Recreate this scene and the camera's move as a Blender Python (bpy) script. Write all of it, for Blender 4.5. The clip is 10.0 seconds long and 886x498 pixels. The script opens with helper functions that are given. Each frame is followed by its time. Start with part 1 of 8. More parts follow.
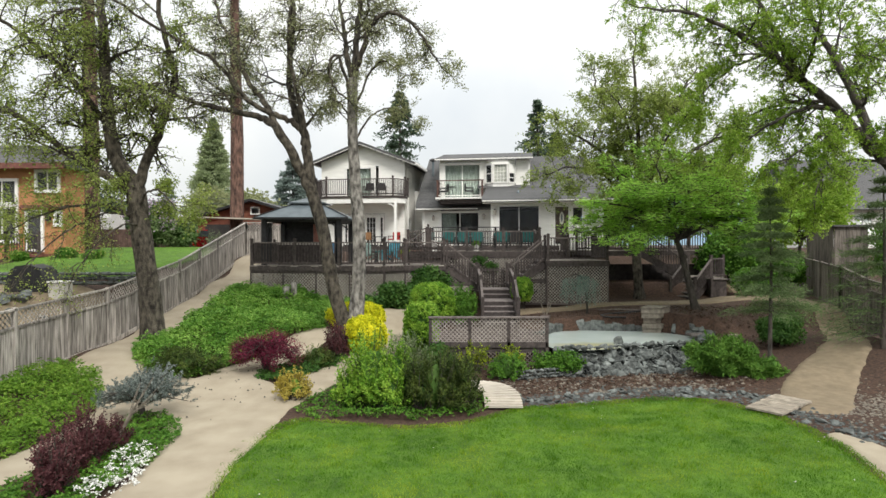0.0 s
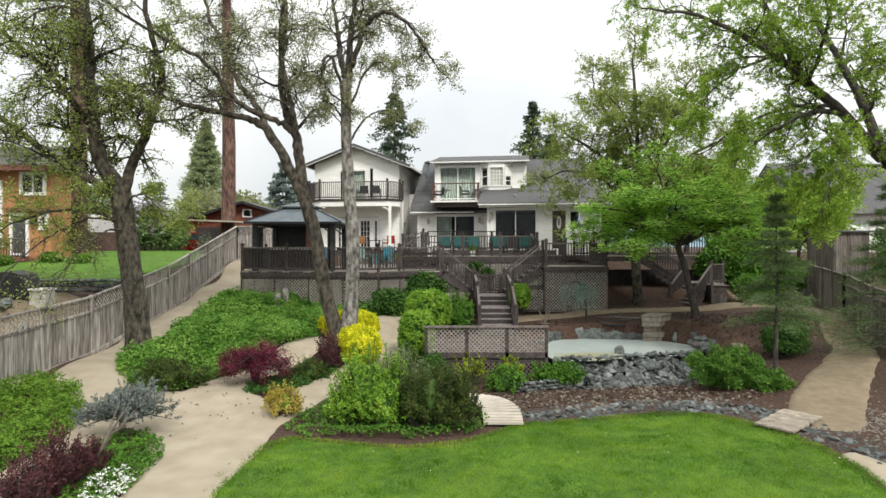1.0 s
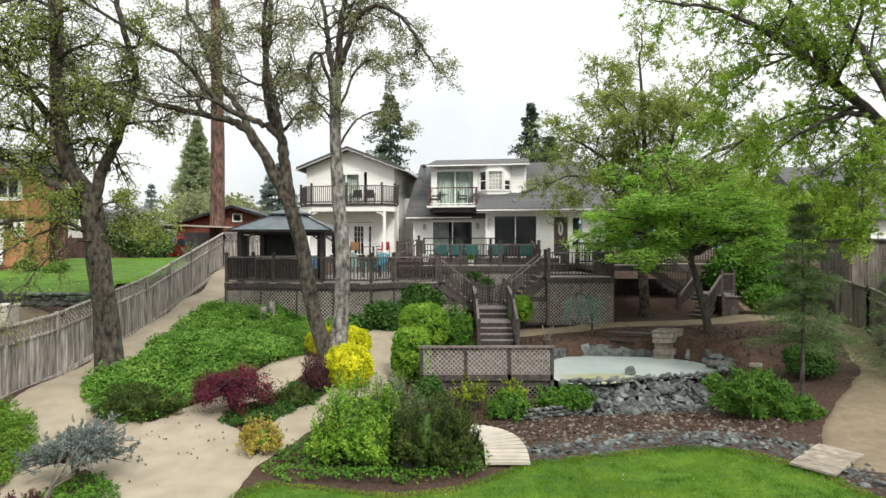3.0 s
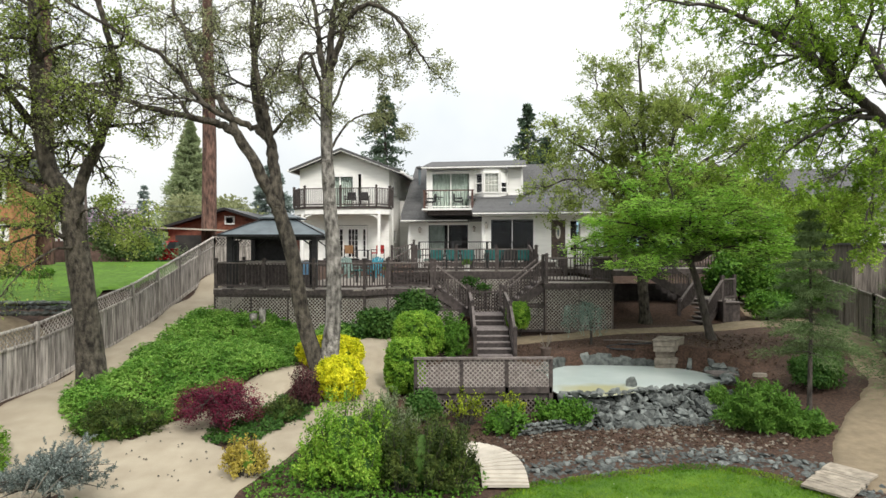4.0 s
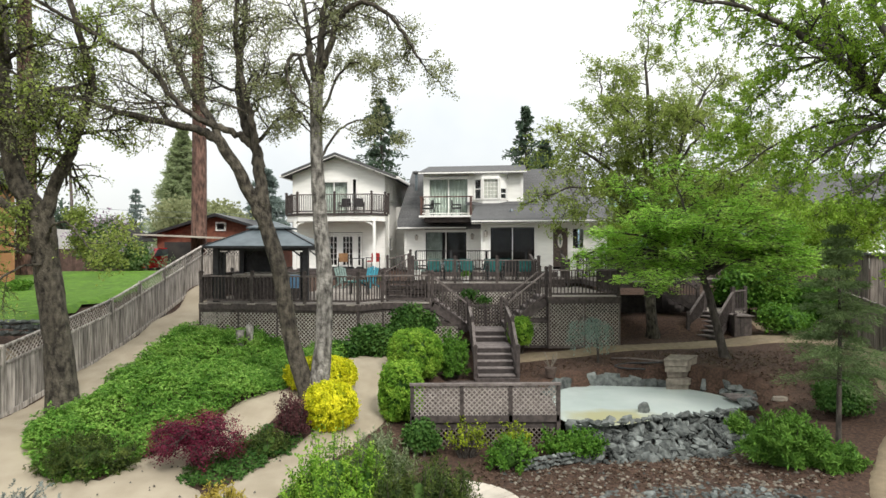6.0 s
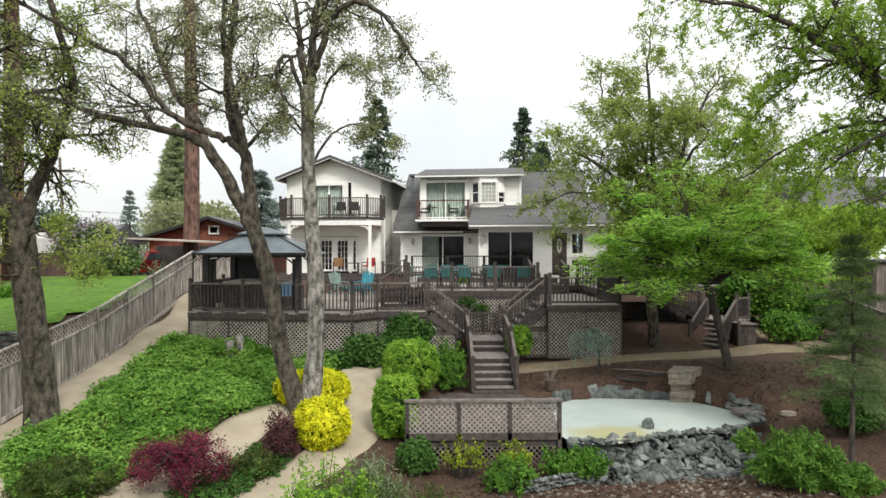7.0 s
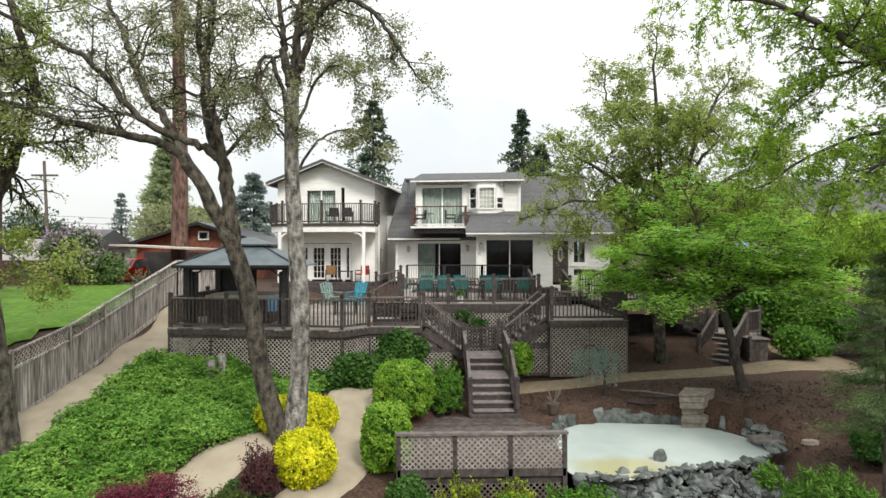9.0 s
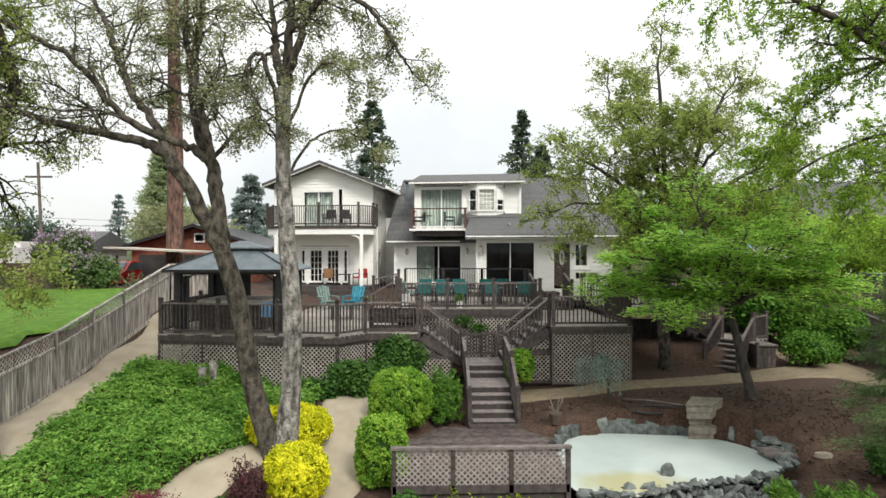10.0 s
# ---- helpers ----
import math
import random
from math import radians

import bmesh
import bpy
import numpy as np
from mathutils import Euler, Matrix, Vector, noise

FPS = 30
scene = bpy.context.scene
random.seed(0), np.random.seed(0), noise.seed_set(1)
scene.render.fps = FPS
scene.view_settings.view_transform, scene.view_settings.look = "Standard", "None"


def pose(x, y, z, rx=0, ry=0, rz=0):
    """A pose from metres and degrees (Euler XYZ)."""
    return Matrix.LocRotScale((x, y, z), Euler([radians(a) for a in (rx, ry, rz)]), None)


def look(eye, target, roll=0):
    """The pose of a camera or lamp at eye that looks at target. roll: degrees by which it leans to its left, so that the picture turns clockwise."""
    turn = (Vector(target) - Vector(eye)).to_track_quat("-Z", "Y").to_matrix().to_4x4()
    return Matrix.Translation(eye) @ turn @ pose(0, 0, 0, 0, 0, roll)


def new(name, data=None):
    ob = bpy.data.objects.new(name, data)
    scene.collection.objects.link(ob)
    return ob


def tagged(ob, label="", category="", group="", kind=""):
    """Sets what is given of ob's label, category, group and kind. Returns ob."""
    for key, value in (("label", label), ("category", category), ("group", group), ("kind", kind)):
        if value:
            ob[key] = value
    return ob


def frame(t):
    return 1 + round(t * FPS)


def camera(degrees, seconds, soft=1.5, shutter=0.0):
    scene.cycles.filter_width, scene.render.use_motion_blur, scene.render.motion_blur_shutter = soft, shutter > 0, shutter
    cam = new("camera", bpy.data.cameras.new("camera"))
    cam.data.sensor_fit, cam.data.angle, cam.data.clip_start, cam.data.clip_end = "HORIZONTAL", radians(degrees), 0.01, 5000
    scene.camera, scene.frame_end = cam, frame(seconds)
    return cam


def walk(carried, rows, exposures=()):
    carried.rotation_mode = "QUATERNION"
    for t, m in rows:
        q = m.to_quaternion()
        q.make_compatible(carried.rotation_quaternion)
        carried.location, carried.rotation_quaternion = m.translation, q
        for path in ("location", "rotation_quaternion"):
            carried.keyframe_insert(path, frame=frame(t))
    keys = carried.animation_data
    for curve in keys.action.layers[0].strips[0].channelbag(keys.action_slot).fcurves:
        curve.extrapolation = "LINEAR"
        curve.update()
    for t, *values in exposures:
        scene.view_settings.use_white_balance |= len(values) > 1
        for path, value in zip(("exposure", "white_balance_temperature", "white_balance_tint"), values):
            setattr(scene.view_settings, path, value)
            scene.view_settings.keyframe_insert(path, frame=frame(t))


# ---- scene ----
cam = camera(74.0, 10.0)
PATH = [
    (0, (0.0, 0.0, 3.622), (-0.002, 2.0, 3.61), -0.1),
    (0.5, (-0.058, 0.264, 3.693), (-0.044, 2.264, 3.685), -0.0),
    (1, (-0.066, 0.554, 3.795), (-0.048, 2.554, 3.787), -0.0),
    (1.5, (-0.051, 0.904, 3.863), (-0.032, 2.904, 3.856), -0.0),
    (2, (-0.051, 1.236, 3.947), (-0.028, 3.236, 3.943), 0.0),
    (2.5, (-0.079, 1.592, 4.02), (-0.054, 3.592, 4.017), -0.0),
    (4, (-0.021, 2.482, 4.306), (0.022, 4.481, 4.303), -0.0),
    (4.5, (-0.046, 2.752, 4.397), (-0.001, 4.751, 4.395), -0.1),
    (5, (-0.063, 3.026, 4.481), (-0.016, 5.026, 4.481), -0.0),
    (5.5, (-0.052, 3.313, 4.575), (-0.002, 5.312, 4.576), 0.0),
    (7, (-0.012, 4.195, 4.907), (0.052, 6.194, 4.911), 0.0),
    (7.5, (0.032, 4.466, 5.018), (0.1, 6.465, 5.022), 0.1),
    (8, (0.057, 4.731, 5.113), (0.128, 6.73, 5.12), 0.1),
    (8.5, (0.067, 5.032, 5.211), (0.14, 7.031, 5.218), 0.1),
    (9, (0.088, 5.336, 5.287), (0.16, 7.335, 5.293), 0.0),
    (9.5, (0.146, 5.609, 5.333), (0.216, 7.607, 5.341), 0.0),
    (10, (0.163, 5.895, 5.374), (0.234, 7.894, 5.384), 0.0),
]
walk(cam, [(t, look(eye, target, roll)) for t, eye, target, roll in PATH], [(0, 0.24), (1.5, 0.31), (3, 0.35), (10, 0.36)])

# ---- world and light: a bright overcast afternoon ----
SUN_AZ, SUN_EL = 155.0, 46.0
world = bpy.data.worlds.new("world")
scene.world = world
world.use_nodes = True
wn, wl = world.node_tree.nodes, world.node_tree.links
wbg = wn["Background"]
sky = wn.new("ShaderNodeTexSky")
sky.sky_type, sky.sun_disc = "NISHITA", False
sky.sun_elevation, sky.sun_rotation = radians(SUN_EL), radians(SUN_AZ)
cloud_noise = wn.new("ShaderNodeTexNoise")
cloud_noise.inputs["Scale"].default_value = 2.2
cloud_noise.inputs["Detail"].default_value = 5.0
cloud_ramp = wn.new("ShaderNodeValToRGB")
cloud_ramp.color_ramp.elements[0].color = (7.5, 7.9, 8.15, 1)
cloud_ramp.color_ramp.elements[1].color = (10.0, 10.0, 9.6, 1)
cloud_ramp.color_ramp.elements[0].position, cloud_ramp.color_ramp.elements[1].position = 0.3, 0.6
cloud_mix = wn.new("ShaderNodeMixRGB")
cloud_mix.inputs[0].default_value = 0.9
wl.new(cloud_noise.outputs["Fac"], cloud_ramp.inputs[0])
wl.new(sky.outputs[0], cloud_mix.inputs[1])
wl.new(cloud_ramp.outputs[0], cloud_mix.inputs[2])
# an overcast sky is brightest overhead
sky_dir = wn.new("ShaderNodeTexCoord")
sky_up = wn.new("ShaderNodeSeparateXYZ")
wl.new(sky_dir.outputs["Generated"], sky_up.inputs[0])
sky_gain = wn.new("ShaderNodeMath")
sky_gain.operation = "MULTIPLY_ADD"
wl.new(sky_up.outputs["Z"], sky_gain.inputs[0])
sky_gain.inputs[1].default_value, sky_gain.inputs[2].default_value = 0.72, 0.57
sky_scale = wn.new("ShaderNodeMixRGB")
sky_scale.blend_type = "MULTIPLY"
sky_scale.inputs[0].default_value = 1.0
wl.new(cloud_mix.outputs[0], sky_scale.inputs[1])
wl.new(sky_gain.outputs[0], sky_scale.inputs[2])
wl.new(sky_scale.outputs[0], wbg.inputs["Color"])
wbg.inputs["Strength"].default_value = 0.135

sun = new("sun", bpy.data.lights.new("sun", "SUN"))
sun.data.energy, sun.data.angle, sun.data.color = 2.3, radians(14), (1.0, 0.96, 0.9)
sun.rotation_euler = (radians(90 - SUN_EL), 0, radians(180 - SUN_AZ))

# ---- materials ----
def mat(name, c1, c2, scale=6.0, rough=0.8, bump=0.2, fine=60.0, metal=0.0, vary=0.12, stain=0.25, stretch=(1, 1, 1), spec=0.4, deep=0.02):
    """Two-scale mottled surface: c1..c2 by noise, darker and lighter stains at large scale, fine relief."""
    m = bpy.data.materials.new(name)
    m.use_nodes = True
    n, l = m.node_tree.nodes, m.node_tree.links
    b = n["Principled BSDF"]
    geo = n.new("ShaderNodeNewGeometry")
    mp = n.new("ShaderNodeMapping")
    mp.inputs["Scale"].default_value = stretch
    l.new(geo.outputs["Position"], mp.inputs["Vector"])
    n1 = n.new("ShaderNodeTexNoise")
    n1.inputs["Scale"].default_value, n1.inputs["Detail"].default_value = scale, 5.0
    n2 = n.new("ShaderNodeTexNoise")
    n2.inputs["Scale"].default_value, n2.inputs["Detail"].default_value = scale * 0.13, 3.0
    n3 = n.new("ShaderNodeTexNoise")
    n3.inputs["Scale"].default_value, n3.inputs["Detail"].default_value = fine, 3.0
    for k in (n1, n2, n3):
        l.new(mp.outputs[0], k.inputs["Vector"])
    ramp = n.new("ShaderNodeValToRGB")
    ramp.color_ramp.elements[0].position, ramp.color_ramp.elements[1].position = 0.32, 0.68
    ramp.color_ramp.elements[0].color, ramp.color_ramp.elements[1].color = (*c1, 1), (*c2, 1)
    l.new(n1.outputs["Fac"], ramp.inputs[0])
    info = n.new("ShaderNodeObjectInfo")
    val = n.new("ShaderNodeMath")
    val.operation = "MULTIPLY_ADD"
    l.new(info.outputs["Random"], val.inputs[0])
    val.inputs[1].default_value, val.inputs[2].default_value = 2 * vary, 1 - vary
    st = n.new("ShaderNodeMath")
    st.operation = "MULTIPLY_ADD"
    l.new(n2.outputs["Fac"], st.inputs[0])
    st.inputs[1].default_value, st.inputs[2].default_value = 2 * stain, 1 - stain
    mul = n.new("ShaderNodeMath")
    mul.operation = "MULTIPLY"
    l.new(val.outputs[0], mul.inputs[0])
    l.new(st.outputs[0], mul.inputs[1])
    hsv = n.new("ShaderNodeHueSaturation")
    l.new(ramp.outputs[0], hsv.inputs["Color"])
    l.new(mul.outputs[0], hsv.inputs["Value"])
    l.new(hsv.outputs[0], b.inputs["Base Color"])
    b.inputs["Roughness"].default_value, b.inputs["Metallic"].default_value = rough, metal
    b.inputs["Specular IOR Level"].default_value = spec
    if bump:
        bp = n.new("ShaderNodeBump")
        bp.inputs["Strength"].default_value, bp.inputs["Distance"].default_value = bump, deep
        l.new(n3.outputs["Fac"], bp.inputs["Height"])
        l.new(bp.outputs[0], b.inputs["Normal"])
    return m


def leaf_mat(name, c1, c2, c3, through_light=0.35, rough=0.55, patch_scale=0.9, gain=0.9):
    """Leaves: three tones by leaf, some light passing through."""
    m = bpy.data.materials.new(name)
    m.use_nodes = True
    n, l = m.node_tree.nodes, m.node_tree.links
    b = n["Principled BSDF"]
    geo = n.new("ShaderNodeNewGeometry")
    ramp = n.new("ShaderNodeValToRGB")
    e = ramp.color_ramp.elements
    e[0].color, e[1].color = (*c1, 1), (*c3, 1)
    e.new(0.5).color = (*c2, 1)
    big = n.new("ShaderNodeTexNoise")
    big.inputs["Scale"].default_value = patch_scale
    l.new(geo.outputs["Position"], big.inputs["Vector"])
    mix = n.new("ShaderNodeMath")
    mix.operation = "MULTIPLY_ADD"
    l.new(geo.outputs["Random Per Island"], mix.inputs[0])
    mix.inputs[1].default_value = 0.55
    sub = n.new("ShaderNodeMath")
    sub.operation = "MULTIPLY_ADD"
    sub.inputs[1].default_value, sub.inputs[2].default_value = gain, 0.23 - gain * 0.5
    l.new(big.outputs["Fac"], sub.inputs[0])
    l.new(sub.outputs[0], mix.inputs[2])
    l.new(mix.outputs[0], ramp.inputs[0])
    l.new(ramp.outputs[0], b.inputs["Base Color"])
    b.inputs["Roughness"].default_value, b.inputs["Specular IOR Level"].default_value = rough, 0.15
    tr = n.new("ShaderNodeBsdfTranslucent")
    l.new(ramp.outputs[0], tr.inputs["Color"])
    mx = n.new("ShaderNodeMixShader")
    mx.inputs[0].default_value = through_light
    l.new(b.outputs[0], mx.inputs[1])
    l.new(tr.outputs[0], mx.inputs[2])
    l.new(mx.outputs[0], n["Material Output"].inputs["Surface"])
    return m


def glass_mat(name, tint=(0.9, 0.95, 0.95)):
    m = bpy.data.materials.new(name)
    m.use_nodes = True
    b = m.node_tree.nodes["Principled BSDF"]
    b.inputs["Base Color"].default_value = (*tint, 1)
    b.inputs["Roughness"].default_value = 0.03
    b.inputs["Transmission Weight"].default_value = 1.0
    b.inputs["IOR"].default_value = 1.25
    return m


M = {}
M["soil"] = mat("mulch soil", (0.026, 0.015, 0.01), (0.085, 0.048, 0.032), 14, 0.95, 0.9, 45, stain=0.35)
M["dg"] = mat("decomposed granite", (0.30, 0.254, 0.186), (0.38, 0.329, 0.246), 1.6, 0.95, 0.35, 130, stain=0.14)
# darker than the granite paths: tree shade is put into this colour
M["dirt"] = mat("sandy brown shade-darkened dirt", (0.17, 0.132, 0.087), (0.23, 0.183, 0.12), 5, 0.95, 0.35, 110, stain=0.2)
M["turf"] = mat("mown turf", (0.046, 0.112, 0.007), (0.1, 0.2, 0.014), 4, 0.9, 0.8, 90, stain=0.55)
M["white"] = mat("white painted siding", (0.79, 0.78, 0.735), (0.88, 0.87, 0.825), 3, 0.6, 0.12, 80, stain=0.12, vary=0.03, stretch=(0.4, 1, 2))
M["trim"] = mat("white trim paint", (0.78, 0.77, 0.735), (0.86, 0.85, 0.815), 5, 0.5, 0.08, 90, stain=0.08, vary=0.03)
M["shingle"] = mat("grey composition shingle", (0.06, 0.06, 0.061), (0.125, 0.124, 0.124), 14, 0.9, 0.7, 60, stain=0.2)
M["deck"] = mat("dark stained deck wood", (0.034, 0.027, 0.025), (0.085, 0.068, 0.063), 8, 0.75, 0.3, 70, stain=0.3, vary=0.18)
M["deckfloor"] = mat("weathered deck boards", (0.058, 0.046, 0.043), (0.125, 0.103, 0.097), 6, 0.95, 0.3, 70, stain=0.25, vary=0.15, spec=0.1)
M["tread"] = mat("worn stair treads", (0.13, 0.11, 0.105), (0.23, 0.20, 0.19), 7, 0.8, 0.3, 60, vary=0.12)
M["lattice"] = mat("brown lattice", (0.10, 0.080, 0.070), (0.18, 0.15, 0.135), 8, 0.8, 0.2, 80, stain=0.3)
M["oldlattice"] = mat("greyed lattice", (0.3, 0.27, 0.236), (0.5, 0.46, 0.41), 8, 0.8, 0.2, 80)
M["fence"] = mat("weathered cedar fence", (0.12, 0.108, 0.095), (0.47, 0.432, 0.395), 5, 0.85, 0.6, 60, stain=0.4, vary=0.34, stretch=(3, 3, 0.3))
# darker copy of the fence wood, with the shade of trees in its colour
M["shadedfence"] = mat("fence boards darkened for tree shade", (0.07, 0.06, 0.052), (0.2, 0.175, 0.15), 5, 0.85, 0.6, 60, stain=0.4, vary=0.3, stretch=(3, 3, 0.3))
M["bark"] = mat("grey oak bark", (0.055, 0.05, 0.043), (0.44, 0.415, 0.375), 8, 0.95, 1.0, 30, stain=0.6, stretch=(1, 1, 0.5), deep=0.09)
M["darkbark"] = mat("dark bark", (0.035, 0.030, 0.026), (0.11, 0.095, 0.08), 7, 0.95, 1.0, 25, stain=0.4, stretch=(1, 1, 0.4), deep=0.06)
M["pinebark"] = mat("red pine bark", (0.035, 0.021, 0.017), (0.2, 0.115, 0.088), 7, 0.95, 1.0, 9, stretch=(1, 1, 0.3), deep=0.15)
M["mossbark"] = mat("dark mossy oak bark", (0.015, 0.012, 0.009), (0.135, 0.118, 0.09), 9, 0.95, 1.0, 30, stain=0.75, stretch=(1, 1, 0.5), deep=0.09)
M["plank"] = mat("weathered tan planks", (0.14, 0.12, 0.096), (0.27, 0.235, 0.19), 7, 0.85, 0.4, 60, stain=0.3, vary=0.15)
M["farfence"] = mat("brown far fence boards", (0.07, 0.045, 0.035), (0.14, 0.09, 0.07), 5, 0.85, 0.3, 50)
M["tanstone"] = mat("pale tan gravel", (0.11, 0.095, 0.075), (0.27, 0.235, 0.19), 6, 0.9, 0.4, 40, vary=0.3)
M["greydeck"] = mat("sun-bleached deck boards", (0.19, 0.168, 0.148), (0.33, 0.3, 0.27), 6, 0.95, 0.3, 70, stain=0.3, vary=0.2, spec=0.1)
M["screenslat"] = mat("brown grey screen slats", (0.21, 0.185, 0.165), (0.36, 0.325, 0.295), 8, 0.8, 0.2, 80, stain=0.3)
M["railcap"] = mat("worn brown rail cap", (0.085, 0.07, 0.064), (0.17, 0.145, 0.135), 7, 0.75, 0.3, 70, vary=0.15)
M["darkpot"] = mat("dark glazed pot", (0.05, 0.036, 0.03), (0.11, 0.08, 0.065), 8, 0.6, 0.2, 60)
M["bridgewood"] = mat("pale sun-bleached planks", (0.22, 0.19, 0.15), (0.38, 0.33, 0.265), 7, 0.9, 0.4, 60, stain=0.25, vary=0.12)
M["brownrail"] = mat("brown stained rail", (0.07, 0.035, 0.028), (0.13, 0.07, 0.055), 6, 0.7, 0.2, 60)
M["glass"] = glass_mat("window glass")
M["steel"] = mat("grey metal roof panel", (0.10, 0.125, 0.14), (0.15, 0.18, 0.195), 3, 0.42, 0.05, 50, metal=0.35, stain=0.15)
M["black"] = mat("black metal", (0.012, 0.012, 0.013), (0.03, 0.03, 0.032), 8, 0.45, 0.05, 60)
# near-black colour stands in for the dimness inside rooms and carport
M["dark"] = mat("near-black for unlit interiors", (0.02, 0.02, 0.02), (0.05, 0.045, 0.04), 2, 0.9, 0.0)
M["teal"] = mat("teal cushion cloth", (0.010, 0.075, 0.072), (0.022, 0.13, 0.125), 10, 0.85, 0.2, 120)
# deck wood darkened further: shade on risers and below decks is in the colour
M["riser"] = mat("stair and deck boards painted shade-dark", (0.028, 0.023, 0.022), (0.06, 0.05, 0.047), 8, 0.8, 0.3, 70)
M["rock"] = mat("blue grey creek stone", (0.045, 0.052, 0.05), (0.165, 0.178, 0.168), 7, 0.85, 0.7, 30, stain=0.35, vary=0.42)
M["pondwater"] = mat("milky pond water", (0.37, 0.43, 0.41), (0.45, 0.50, 0.48), 0.8, 0.12, 0.03, 6, stain=0.1, spec=0.5)
M["orange"] = mat("orange stucco", (0.32, 0.15, 0.065), (0.43, 0.215, 0.10), 3, 0.85, 0.2, 60)
M["barn"] = mat("rust red barn boards", (0.14, 0.045, 0.028), (0.23, 0.085, 0.05), 4, 0.85, 0.3, 50)
M["red"] = mat("red car paint", (0.45, 0.012, 0.015), (0.5, 0.02, 0.02), 2, 0.25, 0.0)
M["rust"] = mat("dull red wood", (0.13, 0.05, 0.04), (0.22, 0.09, 0.07), 6, 0.8, 0.2, 60)
M["cream"] = mat("cream curtain", (0.48, 0.46, 0.40), (0.6, 0.58, 0.52), 4, 0.9, 0.1, 50)
M["drape"] = mat("grey-green drape", (0.22, 0.25, 0.215), (0.34, 0.37, 0.325), 4, 0.9, 0.1, 50)
M["concrete"] = mat("pale concrete", (0.40, 0.36, 0.30), (0.52, 0.47, 0.40), 3, 0.9, 0.2, 80)
# distance haze is mixed into this blue
M["hill"] = mat("hill blue with painted haze", (0.16, 0.25, 0.33), (0.22, 0.31, 0.38), 0.01, 1.0, 0.0)

# yellow shallows at the near end of the pond
wt_n, wt_l = M["pondwater"].node_tree.nodes, M["pondwater"].node_tree.links
w_b = wt_n["Principled BSDF"]
w_src = w_b.inputs["Base Color"].links[0].from_socket
w_geo = wt_n.new("ShaderNodeNewGeometry")
w_map = wt_n.new("ShaderNodeMapping")
w_map.inputs["Location"].default_value = (-4.55 / 1.35, -18.15 / 0.75, 0)
w_map.inputs["Scale"].default_value = (1 / 1.35, 1 / 0.75, 0)
wt_l.new(w_geo.outputs["Position"], w_map.inputs["Vector"])
w_len = wt_n.new("ShaderNodeVectorMath")
w_len.operation = "LENGTH"
wt_l.new(w_map.outputs[0], w_len.inputs[0])
w_nz = wt_n.new("ShaderNodeTexNoise")
w_nz.inputs["Scale"].default_value = 2.5
wt_l.new(w_geo.outputs["Position"], w_nz.inputs["Vector"])
w_add = wt_n.new("ShaderNodeMath")
w_add.operation = "MULTIPLY_ADD"
w_add.inputs[1].default_value = 0.7
wt_l.new(w_nz.outputs["Fac"], w_add.inputs[0])
wt_l.new(w_len.outputs["Value"], w_add.inputs[2])
w_rmp = wt_n.new("ShaderNodeMapRange")
w_rmp.inputs["From Min"].default_value, w_rmp.inputs["From Max"].default_value = 1.45, 0.85
wt_l.new(w_add.outputs[0], w_rmp.inputs["Value"])
w_mix = wt_n.new("ShaderNodeMixRGB")
w_mix.inputs[2].default_value = (0.40, 0.39, 0.23, 1)
wt_l.new(w_rmp.outputs[0], w_mix.inputs[0])
wt_l.new(w_src, w_mix.inputs[1])
wt_l.new(w_mix.outputs[0], w_b.inputs["Base Color"])

# ---- small builders ----
def thing(name, at, label, category, group="", kind=""):
    ob = new(name)
    ob.location = at
    ob.empty_display_size = 0.2
    return tagged(ob, label, category, group, kind)


def origin(ob):
    o = Vector((0, 0, 0))
    while ob:
        o += ob.location
        ob = ob.parent
    return o


def part(name, bm, material, parent=None, label="", smooth=False):
    """Link a bmesh, given in world metres, as one mesh object under a thing or a part."""
    me = bpy.data.meshes.new(name)
    if parent:
        bmesh.ops.translate(bm, verts=bm.verts, vec=-origin(parent))
    bmesh.ops.recalc_face_normals(bm, faces=bm.faces)
    bm.to_mesh(me)
    bm.free()
    me.materials.append(M[material] if isinstance(material, str) else material)
    if smooth:
        for p in me.polygons:
            p.use_smooth = True
    ob = new(name, me)
    ob.parent = parent
    if label:
        ob["label"] = label
    return ob


def box(bm, x0, y0, z0, x1, y1, z1):
    vs = [bm.verts.new((x, y, z)) for x in (x0, x1) for y in (y0, y1) for z in (z0, z1)]
    for f in ((0, 1, 3, 2), (4, 6, 7, 5), (0, 4, 5, 1), (2, 3, 7, 6), (0, 2, 6, 4), (1, 5, 7, 3)):
        bm.faces.new([vs[i] for i in f])
    return bm


def beam(bm, a, b, w, h, up=(0, 0, 1)):
    """A bar of width w and height h from a to b."""
    a, b = Vector(a), Vector(b)
    d = (b - a).normalized()
    side = d.cross(Vector(up))
    if side.length < 1e-4:
        side = d.cross(Vector((1, 0, 0)))
    side.normalize()
    top = side.cross(d)
    vs = []
    for p in (a, b):
        for s, t in ((-1, -1), (1, -1), (1, 1), (-1, 1)):
            vs.append(bm.verts.new(p + side * (s * w / 2) + top * (t * h / 2)))
    for f in ((0, 1, 2, 3), (7, 6, 5, 4), (0, 4, 5, 1), (1, 5, 6, 2), (2, 6, 7, 3), (3, 7, 4, 0)):
        bm.faces.new([vs[i] for i in f])
    return bm


